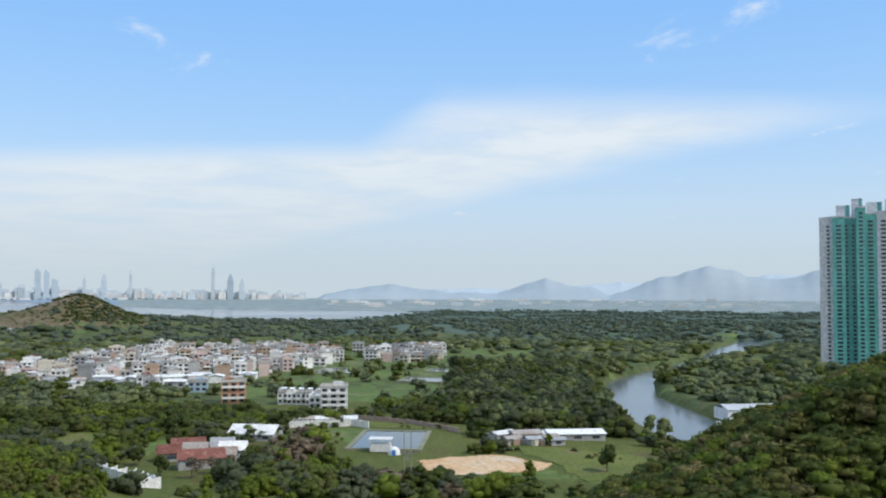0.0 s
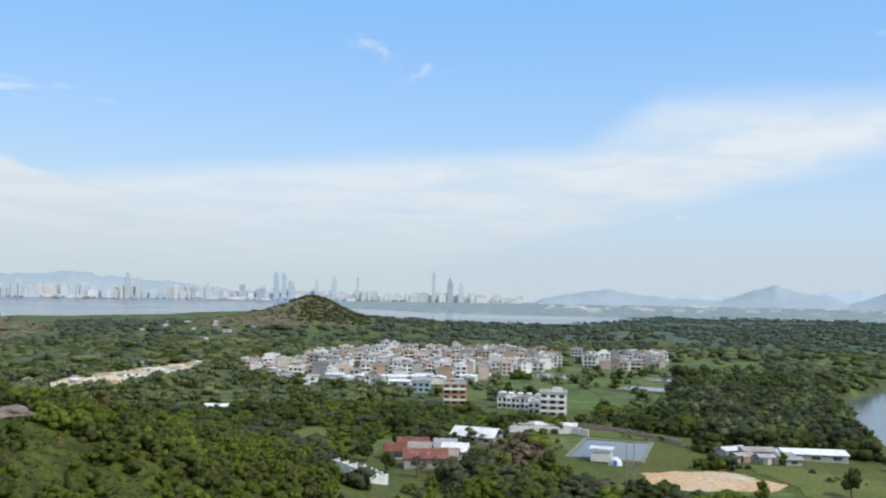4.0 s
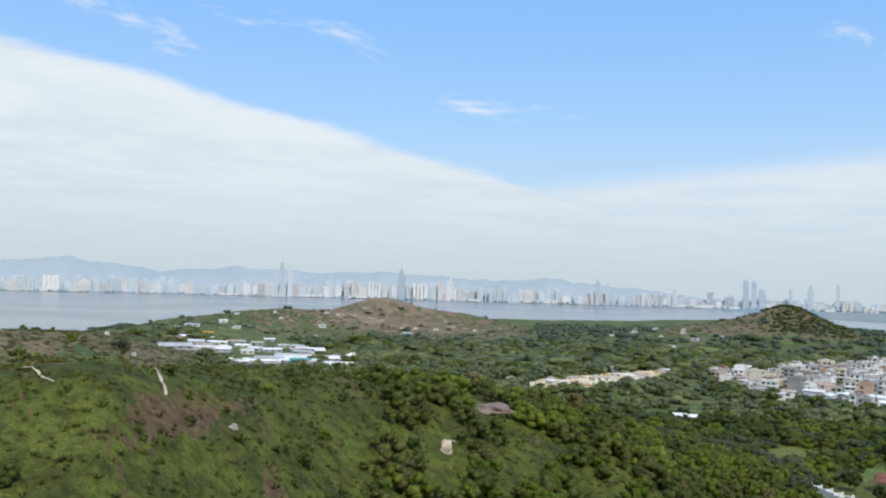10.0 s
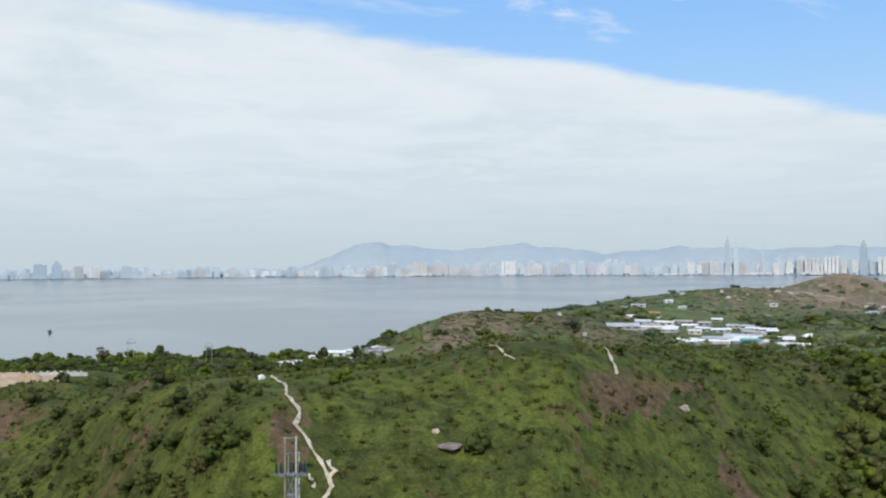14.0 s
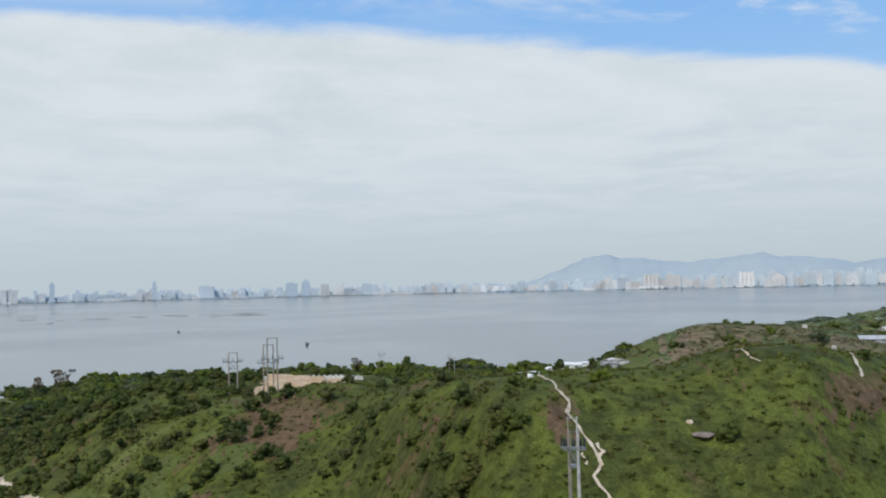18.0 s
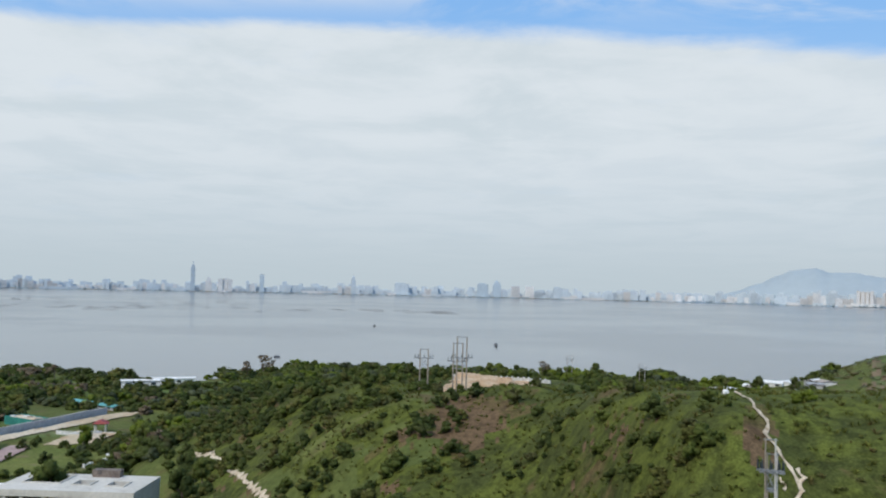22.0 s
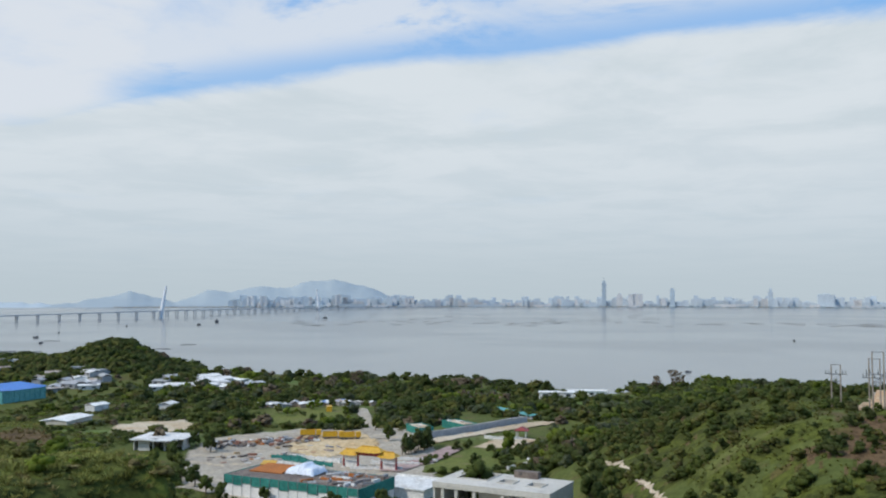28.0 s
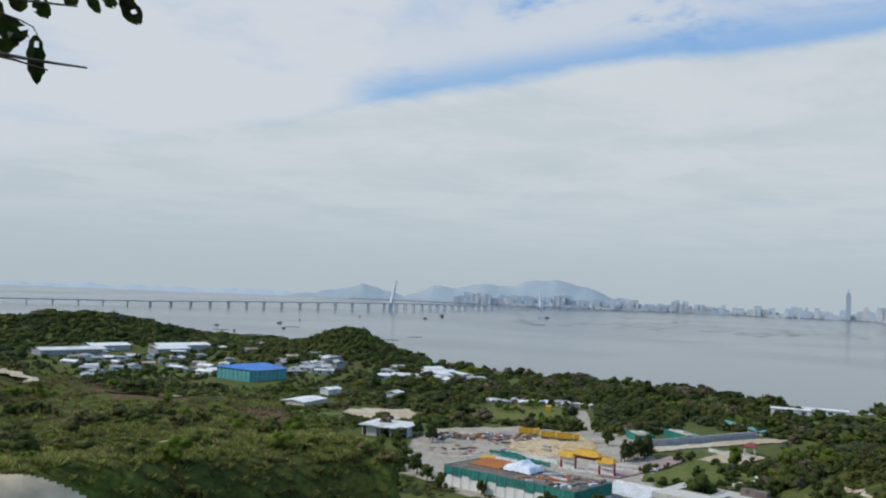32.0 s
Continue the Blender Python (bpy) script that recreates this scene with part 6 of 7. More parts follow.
footpath([(-20.5, -87.5), (-22.6, -83), (-24.8, -78), (-26.6, -74.5)], 3.0, "bare sandy scar on the ridge", 9, 0.4)
footpath([(-12.5, -93), (-13.5, -90), (-14, -87)], 1.8, "bare sandy patch on the ridge", 10, 0.35)
footpath([(-8.5, -47), (-9.6, -45.5), (-10.4, -44.6)], 0.5, "small bare patch in the scrub", 13)
patch("ground_sandy_track", SAND_TRACK, M["sand"], "pale sandy track across the hilltop", "ground", 0.08, 0.08, 0.3)


def boulder(x, y, size, seed, label="weathered pale boulder among the bushes", squash=0.7, mat=None):
    rng = np.random.RandomState(seed)
    bm = bmesh.new()
    bmesh.ops.create_icosphere(bm, subdivisions=3, radius=size)
    for v in bm.verts:
        n = noise.noise(v.co * (1.3 / size) + Vector((seed, 0, 0))) * 0.45 + noise.noise(v.co * (3.1 / size)) * 0.2
        v.co *= 1 + n
        v.co.z *= squash
    me = bpy.data.meshes.new("boulder")
    bm.to_mesh(me), bm.free()
    me.materials.append(mat or STONE)
    ob = new("boulder", me)
    ob.matrix_basis = pose(x, y, float(height(x, y)) + size * 0.15, 0, 0, rng.uniform(0, 360))
    tagged(ob, label, "rock", "rocks on the hills")


PALE_ROCK = material("pale_rock", [(0.62, 0.52, 0.40), (0.52, 0.40, 0.28), (0.7, 0.64, 0.55)], 0.9, 0.8, 4.0, 0.1, bump=0.05, bump_scale=3)
DARK_ROCK = material("pink_rock", [(0.25, 0.195, 0.165), (0.19, 0.15, 0.12), (0.33, 0.27, 0.23)], 0.9, 0.8, 4.0, 0.1)
boulder(-96.2, 105.4, 0.95, 3, "tall pale exposed rock face among the bushes", 1.6, PALE_ROCK)
boulder(-111, 133.7, 3.6, 5, "broad grey-pink rock slab on the wooded slope", 0.3, DARK_ROCK)
boulder(-116, 131, 1.6, 8, "broad grey-pink rock slab on the wooded slope", 0.3, DARK_ROCK)
boulder(-74.3, 29.8, 1.0, 6, "pinkish bare rock on the grass slope", 0.16, DARK_ROCK)
boulder(-76.5, 29.3, 0.35, 7, "small white stone above the bare rock", 0.6, PALE_ROCK)
boulder(-98.2, 17.4, 0.4, 9, "white survey stone on the knoll top", 0.9, FENCE)
for k in range(5):
    ba, bd = RNG.uniform(42, 110), RNG.uniform(75, 150)
    bx, by2 = bearing(ba, bd)
    if float(height(bx, by2)) > 26:
        boulder(bx, by2, RNG.uniform(0.3, 0.8), 20 + k, "small grey stone in the grass", 0.6)

POLE = material("weathered_pole", [(0.36, 0.31, 0.25), (0.28, 0.24, 0.2)], 0.9, 1.0, 8.0, 0.1)
POLE_PALE = material("pale_pole", [(0.6, 0.58, 0.54), (0.5, 0.48, 0.45)], 0.85, 1.0, 8.0, 0.1)
STEEL = material("galvanised_steel", [(0.36, 0.37, 0.38), (0.28, 0.29, 0.3)], 0.55, 1.0, 6.0, 0.4, metal=0.6)


def h_pole(x, y, turn, tall, gap, arm, label, pale=False, z=None, slim=1.0):
    """Twin power poles with crossarms, braces and insulators."""
    t = thing("power_pole", x, y, z, turn, label, "power pole", "power poles")
    for s in (-0.5, 0.5):
        part("post", bm_tube([(s * gap, 0, -1.2), (s * gap, 0, tall)], [0.17 * slim, 0.11 * slim], 8), POLE_PALE if pale and s > 0 else POLE, t)
        part("brace", bm_tube([(s * gap, 0.05, tall - arm - 1.6), (-s * gap * 0.9, 0.05, tall - arm)], [0.05 * slim, 0.05 * slim], 5), STEEL, t)
    box("top_beam", t, STEEL, 0, 0, tall - 0.15, gap + 0.3, 0.14 * slim, 0.14 * slim)
    box("crossarm", t, STEEL, 0, -0.16, tall - arm, gap + 2.4 * slim, 0.14 * slim, 0.18 * slim)
    box("crossarm", t, STEEL, 0, 0.16, tall - arm, gap + 2.4 * slim, 0.14 * slim, 0.18 * slim)
    for u in (-gap / 2 - slim, -gap / 2 - 0.4 * slim, 0, gap / 2 + 0.4 * slim, gap / 2 + slim):
        part("insulator", bm_tube([(u, -0.16, tall - arm + 0.15), (u, -0.16, tall - arm + 0.85)], [0.09, 0.06], 6), GLASS, t)
    box("transformer_shelf", t, STEEL, 0, 0.3, tall - arm - 1.5, gap * 0.7, 0.5, 0.12)


h_pole(-63.0, 14.7, 78, 47.25 - float(height(-63.0, 14.7)), 0.72, 2.5, "twin wooden power pole with steel crossarms below the knoll", True, None, 0.55)
h_pole(-64.2, 15.1, 78, 45.95 - float(height(-64.2, 15.1)), 0.7, 1.6, "second twin power pole close behind the first", True, None, 0.5)
h_pole(-165, -21, 97, 10.6, 1.9, 4.2, "tall twin wooden power pole on the bare crest")
h_pole(-172, -22.6, 97, 9.8, 1.9, 3.8, "twin power pole behind the tall one")
h_pole(-178, -30.5, 99, 8.6, 1.7, 2.0, "shorter twin power pole with weathered posts")
h_pole(-9.5, 244, 2, 14.5, 1.9, 6.0, "twin power pole standing among the trees near the pond")
for mx, my, mt in ((-540, 2, 14), (-515, 43, 12)):
    h_pole(mx, my, 90, mt, 3.0, 2.6, "white twin pole near the shore", True)

# the cutting behind the bare crest
patch("ground_site", [(-171, -25), (-171, -12), (-184, -7), (-200, -8), (-202, -25), (-188, -28)], HEAP, "bare orange-tan earth of a small building site", "ground", 0.2, 1.0)
SHEET = material("pale_sheeting", [(0.62, 0.62, 0.60), (0.5, 0.5, 0.48), (0.42, 0.4, 0.37)], 0.7, 0.3, 2.0, 0.3)


def cut_bank():
    """A sloping bank of dug earth at the back of the site."""
    n, rows = 26, 7
    verts = []
    for i in range(rows):
        for k in range(n):
            u, v = k / (n - 1), i / (rows - 1)
            a, d = 97.6 - 4.0 * u, 186 + 12 * v - 6 * u
            x, y = bearing(a, d)
            lift = (1.9 - 0.6 * u) * v ** 0.8 * (1 if 0 < k < n - 1 else 0.2)
            verts.append((x, y, float(height(x, y)) + lift + 0.25 * noise.noise(Vector((x * 0.5, y * 0.5, 0))) + 0.1))
    i = np.arange(rows * n).reshape(rows, n)
    faces = np.stack([i[:-1, :-1], i[:-1, 1:], i[1:, 1:], i[1:, :-1]], -1).reshape(-1, 4)
    tagged(new("ground_cut_bank", grid_mesh("cut_bank", verts, faces, [HEAP])), "dug bank of orange-tan earth at the building site", "ground", kind="structure")


cut_bank()
wall_run("sheet_hoarding", [bearing(97.6, 198), bearing(95.8, 199)], 1.1, 0.25, SHEET, "low pale sheet hoarding on the bank of the building site", 1.4)
wall_run("sheet_hoarding", [bearing(95.2, 200), bearing(93, 199), bearing(91.2, 196)], 0.8, 0.25, SHEET, "low pale sheet hoarding on the bank of the building site", 1.4)

# ---- the shore and its sheds ----
rng4 = random.Random(21)


def shed_cluster(count, places, sizes, roofs, label, group, z=None):
    for k in range(count):
        x, y = places(k)
        roof = rng4.choice(roofs)
        shed(x, y, rng4.uniform(0, 180), rng4.uniform(*sizes[0]), rng4.uniform(*sizes[1]), rng4.uniform(1.5, 2.6), WALLS[rng4.choice(["white", "grey", "grey"])], ROOF[roof], label.format(roof), group, rng4.uniform(0.4, 1.3))


def among(a0, a1, d0, d1):
    def place(k):
        return bearing(rng4.uniform(a0, a1), rng4.uniform(d0, d1))
    return place


shed_cluster(12, among(74, 80.5, 500, 560), ((7, 14), (5, 9)), ["white", "white", "grey", "rust"], "low shoreside hut with a {} roof", "shoreside huts")
# the farm village with white roofs
for k in range(46):
    fa, fd = rng4.uniform(48.8, 59.8), rng4.uniform(610, 800)
    fx, fy = bearing(fa, fd)
    roof = rng4.choice(["white", "white", "grey", "grey", "rust", "white"])
    if fd < 690:
        shed(fx, fy, fa + rng4.uniform(-14, 14), rng4.uniform(16, 34), rng4.uniform(10, 16), rng4.uniform(1.3, 1.9), WALLS["grey"], ROOF[roof], f"wide farm shed with a {roof} sheet roof", "farm sheds", rng4.uniform(1.2, 2.4))
    else:
        shed(fx, fy, fa + rng4.uniform(-40, 40), rng4.uniform(9, 18), rng4.uniform(6, 10), rng4.uniform(1.8, 2.8), WALLS[rng4.choice(["grey", "grey", "cream"])], ROOF[roof], f"farm building with a {roof} sheet roof", "farm sheds", 1.0)
shed(*bearing(51.9, 640), 40, 13, 9, 3.2, ROOF["teal"], ROOF["teal"], "teal sheet-metal farm shed", "")
shed(*bearing(57.6, 800), 58, 8, 7, 5.0, WALLS["orange"], ROOF["yellow"], "small orange hut at the farm", "")
shed_cluster(9, among(45, 62, 820, 1050), ((7, 14), (5, 8)), ["white", "grey"], "far hut with a {} roof", "far huts")
shed_cluster(7, among(25, 34, 640, 1000), ((6, 12), (5, 7)), ["white", "grey", "rust"], "hut with a {} roof among the trees", "huts among trees")
shed(-191, 362, 20, 12, 5, 2.6, WALLS["white"], ROOF["white"], "narrow white roofed hut among the trees", "")

TOMB = material("tomb_stone", [(0.58, 0.56, 0.52), (0.48, 0.46, 0.43)], 0.9, 0.5, 3.0, 0.1)


def tomb(x, y, turn, size):
    t = thing("hillside_tomb", x, y, None, turn, "white horseshoe-shaped tomb on the hillside", "tomb", "hillside tombs")
    for k in range(7):
        th = math.pi * k / 6
        box("wall_piece", t, TOMB, size * math.cos(th), size * 0.8 * math.sin(th), -0.6, size * 0.55, 0.6, 1.6 + 1.4 * math.sin(th), math.degrees(th) + 90)
    box("headstone", t, TOMB, 0, size * 0.55, -0.3, size * 0.5, 0.4, 2.2)
    box("forecourt", t, TOMB, 0, -size * 0.1, -0.8, size * 1.7, size * 0.9, 1.1)


for k in range(12):
    ta2, td = rng4.uniform(38, 56), rng4.uniform(1020, 1270)
    tomb(*bearing(ta2, td), ta2 + rng4.uniform(-25, 25), rng4.uniform(1.6, 3.0))
for ta2, td in ((63.4, 640), (61.8, 580)):
    tomb(*bearing(ta2, td), ta2, rng4.uniform(0.9, 1.4))
for k in range(9):
    ta2, td = rng4.uniform(27.5, 32.5), rng4.uniform(980, 1120)
    tomb(*bearing(ta2, td), ta2 + rng4.uniform(-25, 25), rng4.uniform(2.0, 3.6))

# the earthworks between the hill and the village
QUARRY = [(-328, 404), (-334, 450), (-335, 515), (-332, 592), (-310, 560), (-290, 512), (-300, 470), (-280, 412)]
QUARRY_SAND = material("yellow_earth", [(0.60, 0.46, 0.26), (0.70, 0.62, 0.47), (0.50, 0.37, 0.20)], 0.95, 0.06, 0.5, 0.1)
patch("ground_earthworks", QUARRY, QUARRY_SAND, "wide bare yellow earthworks among the woods", "ground", 0.3, 3.0)
for k in range(26):
    u = rng4.random()
    x, y = -318 + rng4.uniform(-14, 32) * (1 - 0.4 * u), 410 + 165 * u + rng4.uniform(-6, 6)
    if k % 3 == 0:
        shed(x, y, rng4.uniform(0, 180), rng4.uniform(5, 10), rng4.uniform(3, 5), 2.6, WALLS[rng4.choice(["white", "cream"])], ROOF[rng4.choice(["white", "rust"])], "site cabin at the earthworks", "site cabins", 0.4)
    else:
        boulder(x, y, rng4.uniform(2.0, 4.5), 60 + k, "heap of yellow earth at the earthworks", 0.4, HEAP)
for k in range(13):
    u = rng4.random()
    x, y = -316 + rng4.uniform(-12, 26) * (1 - 0.4 * u), 412 + 160 * u
    wall = thing("retaining_wall", x, y, None, 100 + rng4.uniform(-12, 12), "low pale retaining wall stepping up the earthworks", "wall", "earthworks walls")
    long = rng4.uniform(10, 26)
    box("wall_face", wall, WALLS[rng4.choice(["white", "cream", "cream"])], 0, 0, -0.6, long, 0.7, rng4.uniform(1.7, 2.8))
    box("bank", wall, QUARRY_SAND, 0, 2.4, -0.6, long, 4.0, 1.5)
shed(*bearing(38.6, 520), 130, 7, 5, 4.0, WALLS["orange"], ROOF["rust"], "orange-red brick hut at the end of the earthworks", "")

# ---- the building site and temple below the hill ----
SITE_SAND = material("site_sand", [(0.55, 0.40, 0.22), (0.60, 0.48, 0.31), (0.47, 0.31, 0.16)], 0.95, 0.1, 0.8, 0.1)
BASE = [(-145, -190), (-150, -140), (-182, -128), (-205, -146), (-262, -186), (-275, -205), (-250, -240), (-212, -250), (-186, -232), (-160, -205)]
patch("ground_yard", BASE, M["yard"], "grey concrete and earth yard of the building site", "ground", 0.15, 2.0)
patch("ground_yard_sand", [(-205, -190), (-235, -190), (-250, -205), (-243, -228), (-222, -222), (-206, -205)], SITE_SAND, "pale sandy part of the yard", "ground", 0.3, 2.0)
patch("road_lane", [(-242, -199), (-247, -195), (-263, -212), (-318, -262), (-315, -266), (-259, -217)], M["yard"], "pale concrete lane climbing through the trees", "road", 0.35, 1.0, 0.4)
patch("ground_lawn", [(-204, -150), (-216, -123), (-244, -134), (-268, -148), (-262, -164), (-246, -160), (-214, -156)], LAWN, "mown green lawn below the temple", "ground", 0.3, 1.0, 0.6)
PAVING = material("pink_paving", [(0.36, 0.26, 0.24), (0.42, 0.31, 0.28)], 0.9, 0.3, 2.0, 0.1)
patch("pavement_path", [(-198, -162), (-200, -155), (-246, -162), (-247, -169)], PAVING, "pinkish paved walk beside the lawn", "pavement", 0.45, 0.6, 0.15)
patch("ground_sand_court", [(-250, -160), (-256, -150), (-280, -152), (-276, -164)], M["sand"], "sandy court beside the lawn", "ground", 0.5, 0.8, 0.5)
patch("road_sand", [(-244, -178), (-250, -184.5), (-280, -177.5), (-322, -176), (-334, -170), (-320, -168), (-283, -170)], M["sand"], "pale sandy road below the long wall", "road", 0.4, 1.0, 0.5)

# the netted building
hall = thing("building_under_construction", -160, -155, 6.5, 97, "unfinished white hall wrapped in green netting with a cluttered flat roof", "building")
NET = material("green_netting", [(0.035, 0.19, 0.16), (0.05, 0.24, 0.2), (0.03, 0.15, 0.13)], 0.8, 0.25, 2.0, 0.15)
TARP = material("pale_tarpaulin", [(0.74, 0.79, 0.86), (0.66, 0.73, 0.82)], 0.5, 0.3, 2.0, 0.3)
RUST = material("orange_rust_sheet", [(0.43, 0.15, 0.035), (0.36, 0.125, 0.035)], 0.7, 0.3, 2.0, 0.2)
TAR = material("dark_roofing", [(0.15, 0.12, 0.105), (0.22, 0.18, 0.15), (0.1, 0.09, 0.085)], 0.9, 0.3, 2.0, 0.2)
HALL_WHITE = material("smooth_white_wall", [(0.80, 0.79, 0.76), (0.75, 0.74, 0.71)], 0.8, 0.2, 2.0, 0.2, contrast=0.4)
box("wall", hall, HALL_WHITE, 0, 0, -2.0, 41, 17, 6.2)
box("roof_slab", hall, TAR, 0, 0, 5.2, 40.6, 16.6, 0.4)
for k in range(14):
    tall = 2.2 + 0.35 * math.sin(k * 2.3)
    box("netting_panel", hall, NET, -19.1 + k * 2.94, -8.6, 5.7 - tall, 2.9, 0.22, tall, 0, 3 * math.sin(k))
    box("netting_panel", hall, NET, -19.1 + k * 2.94, 8.6, 3.2, 2.9, 0.22, 2.4)
for k in range(6):
    box("netting_panel", hall, NET, -20.6, -7.1 + k * 2.84, 3.2, 0.22, 2.8, 2.5)
    box("netting_panel", hall, NET, 20.6, -7.1 + k * 2.84, 2.6, 0.22, 2.8, 3.0)
for k in range(15):
    for v in (-8.85, 8.85):
        box("scaffold_pole", hall, STEEL, -20.5 + k * 2.93, v, -2, 0.09, 0.09, 8.3)
box("sheet_cover", hall, RUST, -12.5, 2.2, 5.9, 10, 9, 0.25, 4, 3, "rusty orange sheet cover")
box("sheet_cover", hall, ROOF["yellow"], -18, 6.8, 6.2, 4, 3.4, 0.2, 20, 8, "yellow sheet")
bm = bmesh.new()
bmesh.ops.create_grid(bm, x_segments=26, y_segments=16, size=1.0)
for v in bm.verts:
    r = max(abs(v.co.x), abs(v.co.y))
    v.co.z = (2.1 + 0.5 * math.cos(v.co.x * 5.5)) * (1 - r ** 6) + 0.4 * noise.noise(Vector((v.co.x * 5.0, v.co.y * 1.2, 0)))
    v.co.x, v.co.y = v.co.x * 4.4, v.co.y * 3.4
tarp = part("tarpaulin", bm, TARP, hall, "pale blue-white tarpaulin thrown over a stack", True)
tarp.matrix_basis = pose(-2.0, 1.8, 5.9)
for k in range(60):
    u, v = rng4.uniform(3.5, 20), rng4.uniform(-7.5, 7.5)
    box("roof_clutter", hall, rng4.choice([TAR, STEEL, FENCE, RUST, STONE]), u, v, 5.6, rng4.uniform(0.6, 4.5), rng4.uniform(0.2, 0.8), rng4.uniform(0.15, 0.7), rng4.uniform(0, 180))

low = thing("low_annexe", -180, -137, 6.2, 97, "low annexe with a plain white flat roof", "building")
box("wall", low, FENCE, 0, 0, -1.0, 15, 13, 3.4)
box("roof", low, ROOF["white"], 0, 0, 2.4, 15.8, 13.8, 0.35)
box("parapet", low, FENCE, 0, 6.7, 2.75, 15.8, 0.3, 0.5)

# the gate with yellow tiled roofs
RED_POST = material("red_lacquer", [(0.24, 0.03, 0.03), (0.3, 0.045, 0.04)], 0.5, 0.5, 3.0, 0.4)


def hip_roof(w, l, rise, mat):
    """A tiled hipped roof with upturned eaves."""
    bm = bmesh.new()
    e = [bm.verts.new((u * w / 2, v * l / 2, z)) for u, v, z in ((-1, -1, 0.35), (-0.6, -1, 0.0), (0.6, -1, 0.0), (1, -1, 0.35), (1, 1, 0.35), (0.6, 1, 0.0), (-0.6, 1, 0.0), (-1, 1, 0.35))]
    r = [bm.verts.new((-w * 0.32, 0, rise)), bm.verts.new((w * 0.32, 0, rise))]
    bm.faces.new((e[0], e[1], r[0])), bm.faces.new((e[1], e[2], r[1], r[0])), bm.faces.new((e[2], e[3], r[1])), bm.faces.new((e[3], e[4], r[1]))
    bm.faces.new((e[4], e[5], r[1])), bm.faces.new((e[5], e[6], r[0], r[1])), bm.faces.new((e[6], e[7], r[0])), bm.faces.new((e[7], e[0], r[0]))
    bm.faces.new(e[::-1])
    bmesh.ops.recalc_face_normals(bm, faces=bm.faces[:])
    return bm


gate = thing("temple_gate", -200.5, -167, None, 99, "temple gateway with yellow tiled roofs, red posts and white walls", "gate")
for u, w, h in ((-6.6, 5.0, 4.1), (0, 8.6, 5.3), (6.6, 5.0, 4.1)):
    roof_part = part("tiled_roof", hip_roof(w + 1.2, 4.0, 1.6, None), ROOF["yellow"], gate)
    roof_part.matrix_basis = pose(u, 0, h, 0, 0, 0)
    box("ridge", roof_part, ROOF["yellow"], 0, 0, 1.5, w * 0.7, 0.3, 0.35)
    box("beam", gate, RED_POST if u == 0 else FENCE, u, 0, h - 1.2, w, 0.6, 1.2)
for u in (-9.1, -4.1, 4.1, 9.1):
    part("post", bm_tube([(u, 0, -0.8), (u, 0, 4.2 if abs(u) > 5 else 5.3)], [0.36, 0.32], 10), RED_POST, gate)
    box("plinth", gate, FENCE, u, 0, -0.8, 1.0, 1.0, 1.3)
for u in (-6.6, 6.6):
    box("screen_wall", gate, FENCE, u, 0.3, -0.8, 4.2, 0.4, 3.0)
box("threshold", gate, STONE, 0, 0, -0.8, 7.6, 2.4, 1.0)
for k in range(4):
    wall_run("court_wall", [(-186 - k * 5.5, -176 - k * 1.5), (-184 - k * 5.5, -194 - k * 2)], 1.3, 0.35, FENCE if k % 2 else NET, "low court wall with a dark green coping", 3.0)
wall_run("site_fence", [(-192, -178), (-200, -196), (-196, -204)], 1.2, 0.15, NET, "green netted site fence", 2.0)
for k in range(3):
    wall_run("terrace_wall", by((131 - k * 1.4, 262 + k * 8), (127.6 - k * 1.2, 258 + k * 8)), 1.0, 0.4, FENCE, "low white terrace wall with coping", 2.5)

# trucks, containers and building material
YELLOW = material("yellow_paint", [(0.62, 0.36, 0.02), (0.56, 0.32, 0.02)], 0.5, 0.5, 3.0, 0.4)
TYRE = material("rubber", [(0.02, 0.02, 0.02), (0.03, 0.03, 0.03)], 0.9, 1.0, 5.0, 0.2)


def tipper(x, y, turn):
    t = thing("tipper_truck", x, y, None, turn, "yellow tipper truck parked in the yard", "truck", "parked trucks")
    box("chassis", t, STEEL, 0, 0, 0.7, 7.4, 1.9, 0.4)
    box("cab", t, YELLOW, 3.1, 0, 1.0, 1.8, 2.3, 1.9, bevel=0.05)
    box("windscreen", t, GLASS, 4.02, 0, 1.9, 0.06, 2.0, 0.8)
    part("tipper_body", bm_boxes([(-0.9, 0, 1.1, 5.4, 2.4, 0.15), (-0.9, -1.15, 1.1, 5.4, 0.12, 1.7), (-0.9, 1.15, 1.1, 5.4, 0.12, 1.7), (-3.55, 0, 1.1, 0.12, 2.4, 1.6), (1.75, 0, 1.1, 0.12, 2.4, 1.9)]), YELLOW, t)
    for u in (-2.6, -1.3, 2.9):
        for v in (-1.0, 1.0):
            wheel = part("wheel", bm_tube([(u, v - 0.17, 0.5), (u, v + 0.17, 0.5)], [0.5, 0.5], 12), TYRE, t)
            part("rim", bm_tube([(u, v - 0.19, 0.5), (u, v + 0.19, 0.5)], [0.27, 0.27], 10), STEEL, wheel)


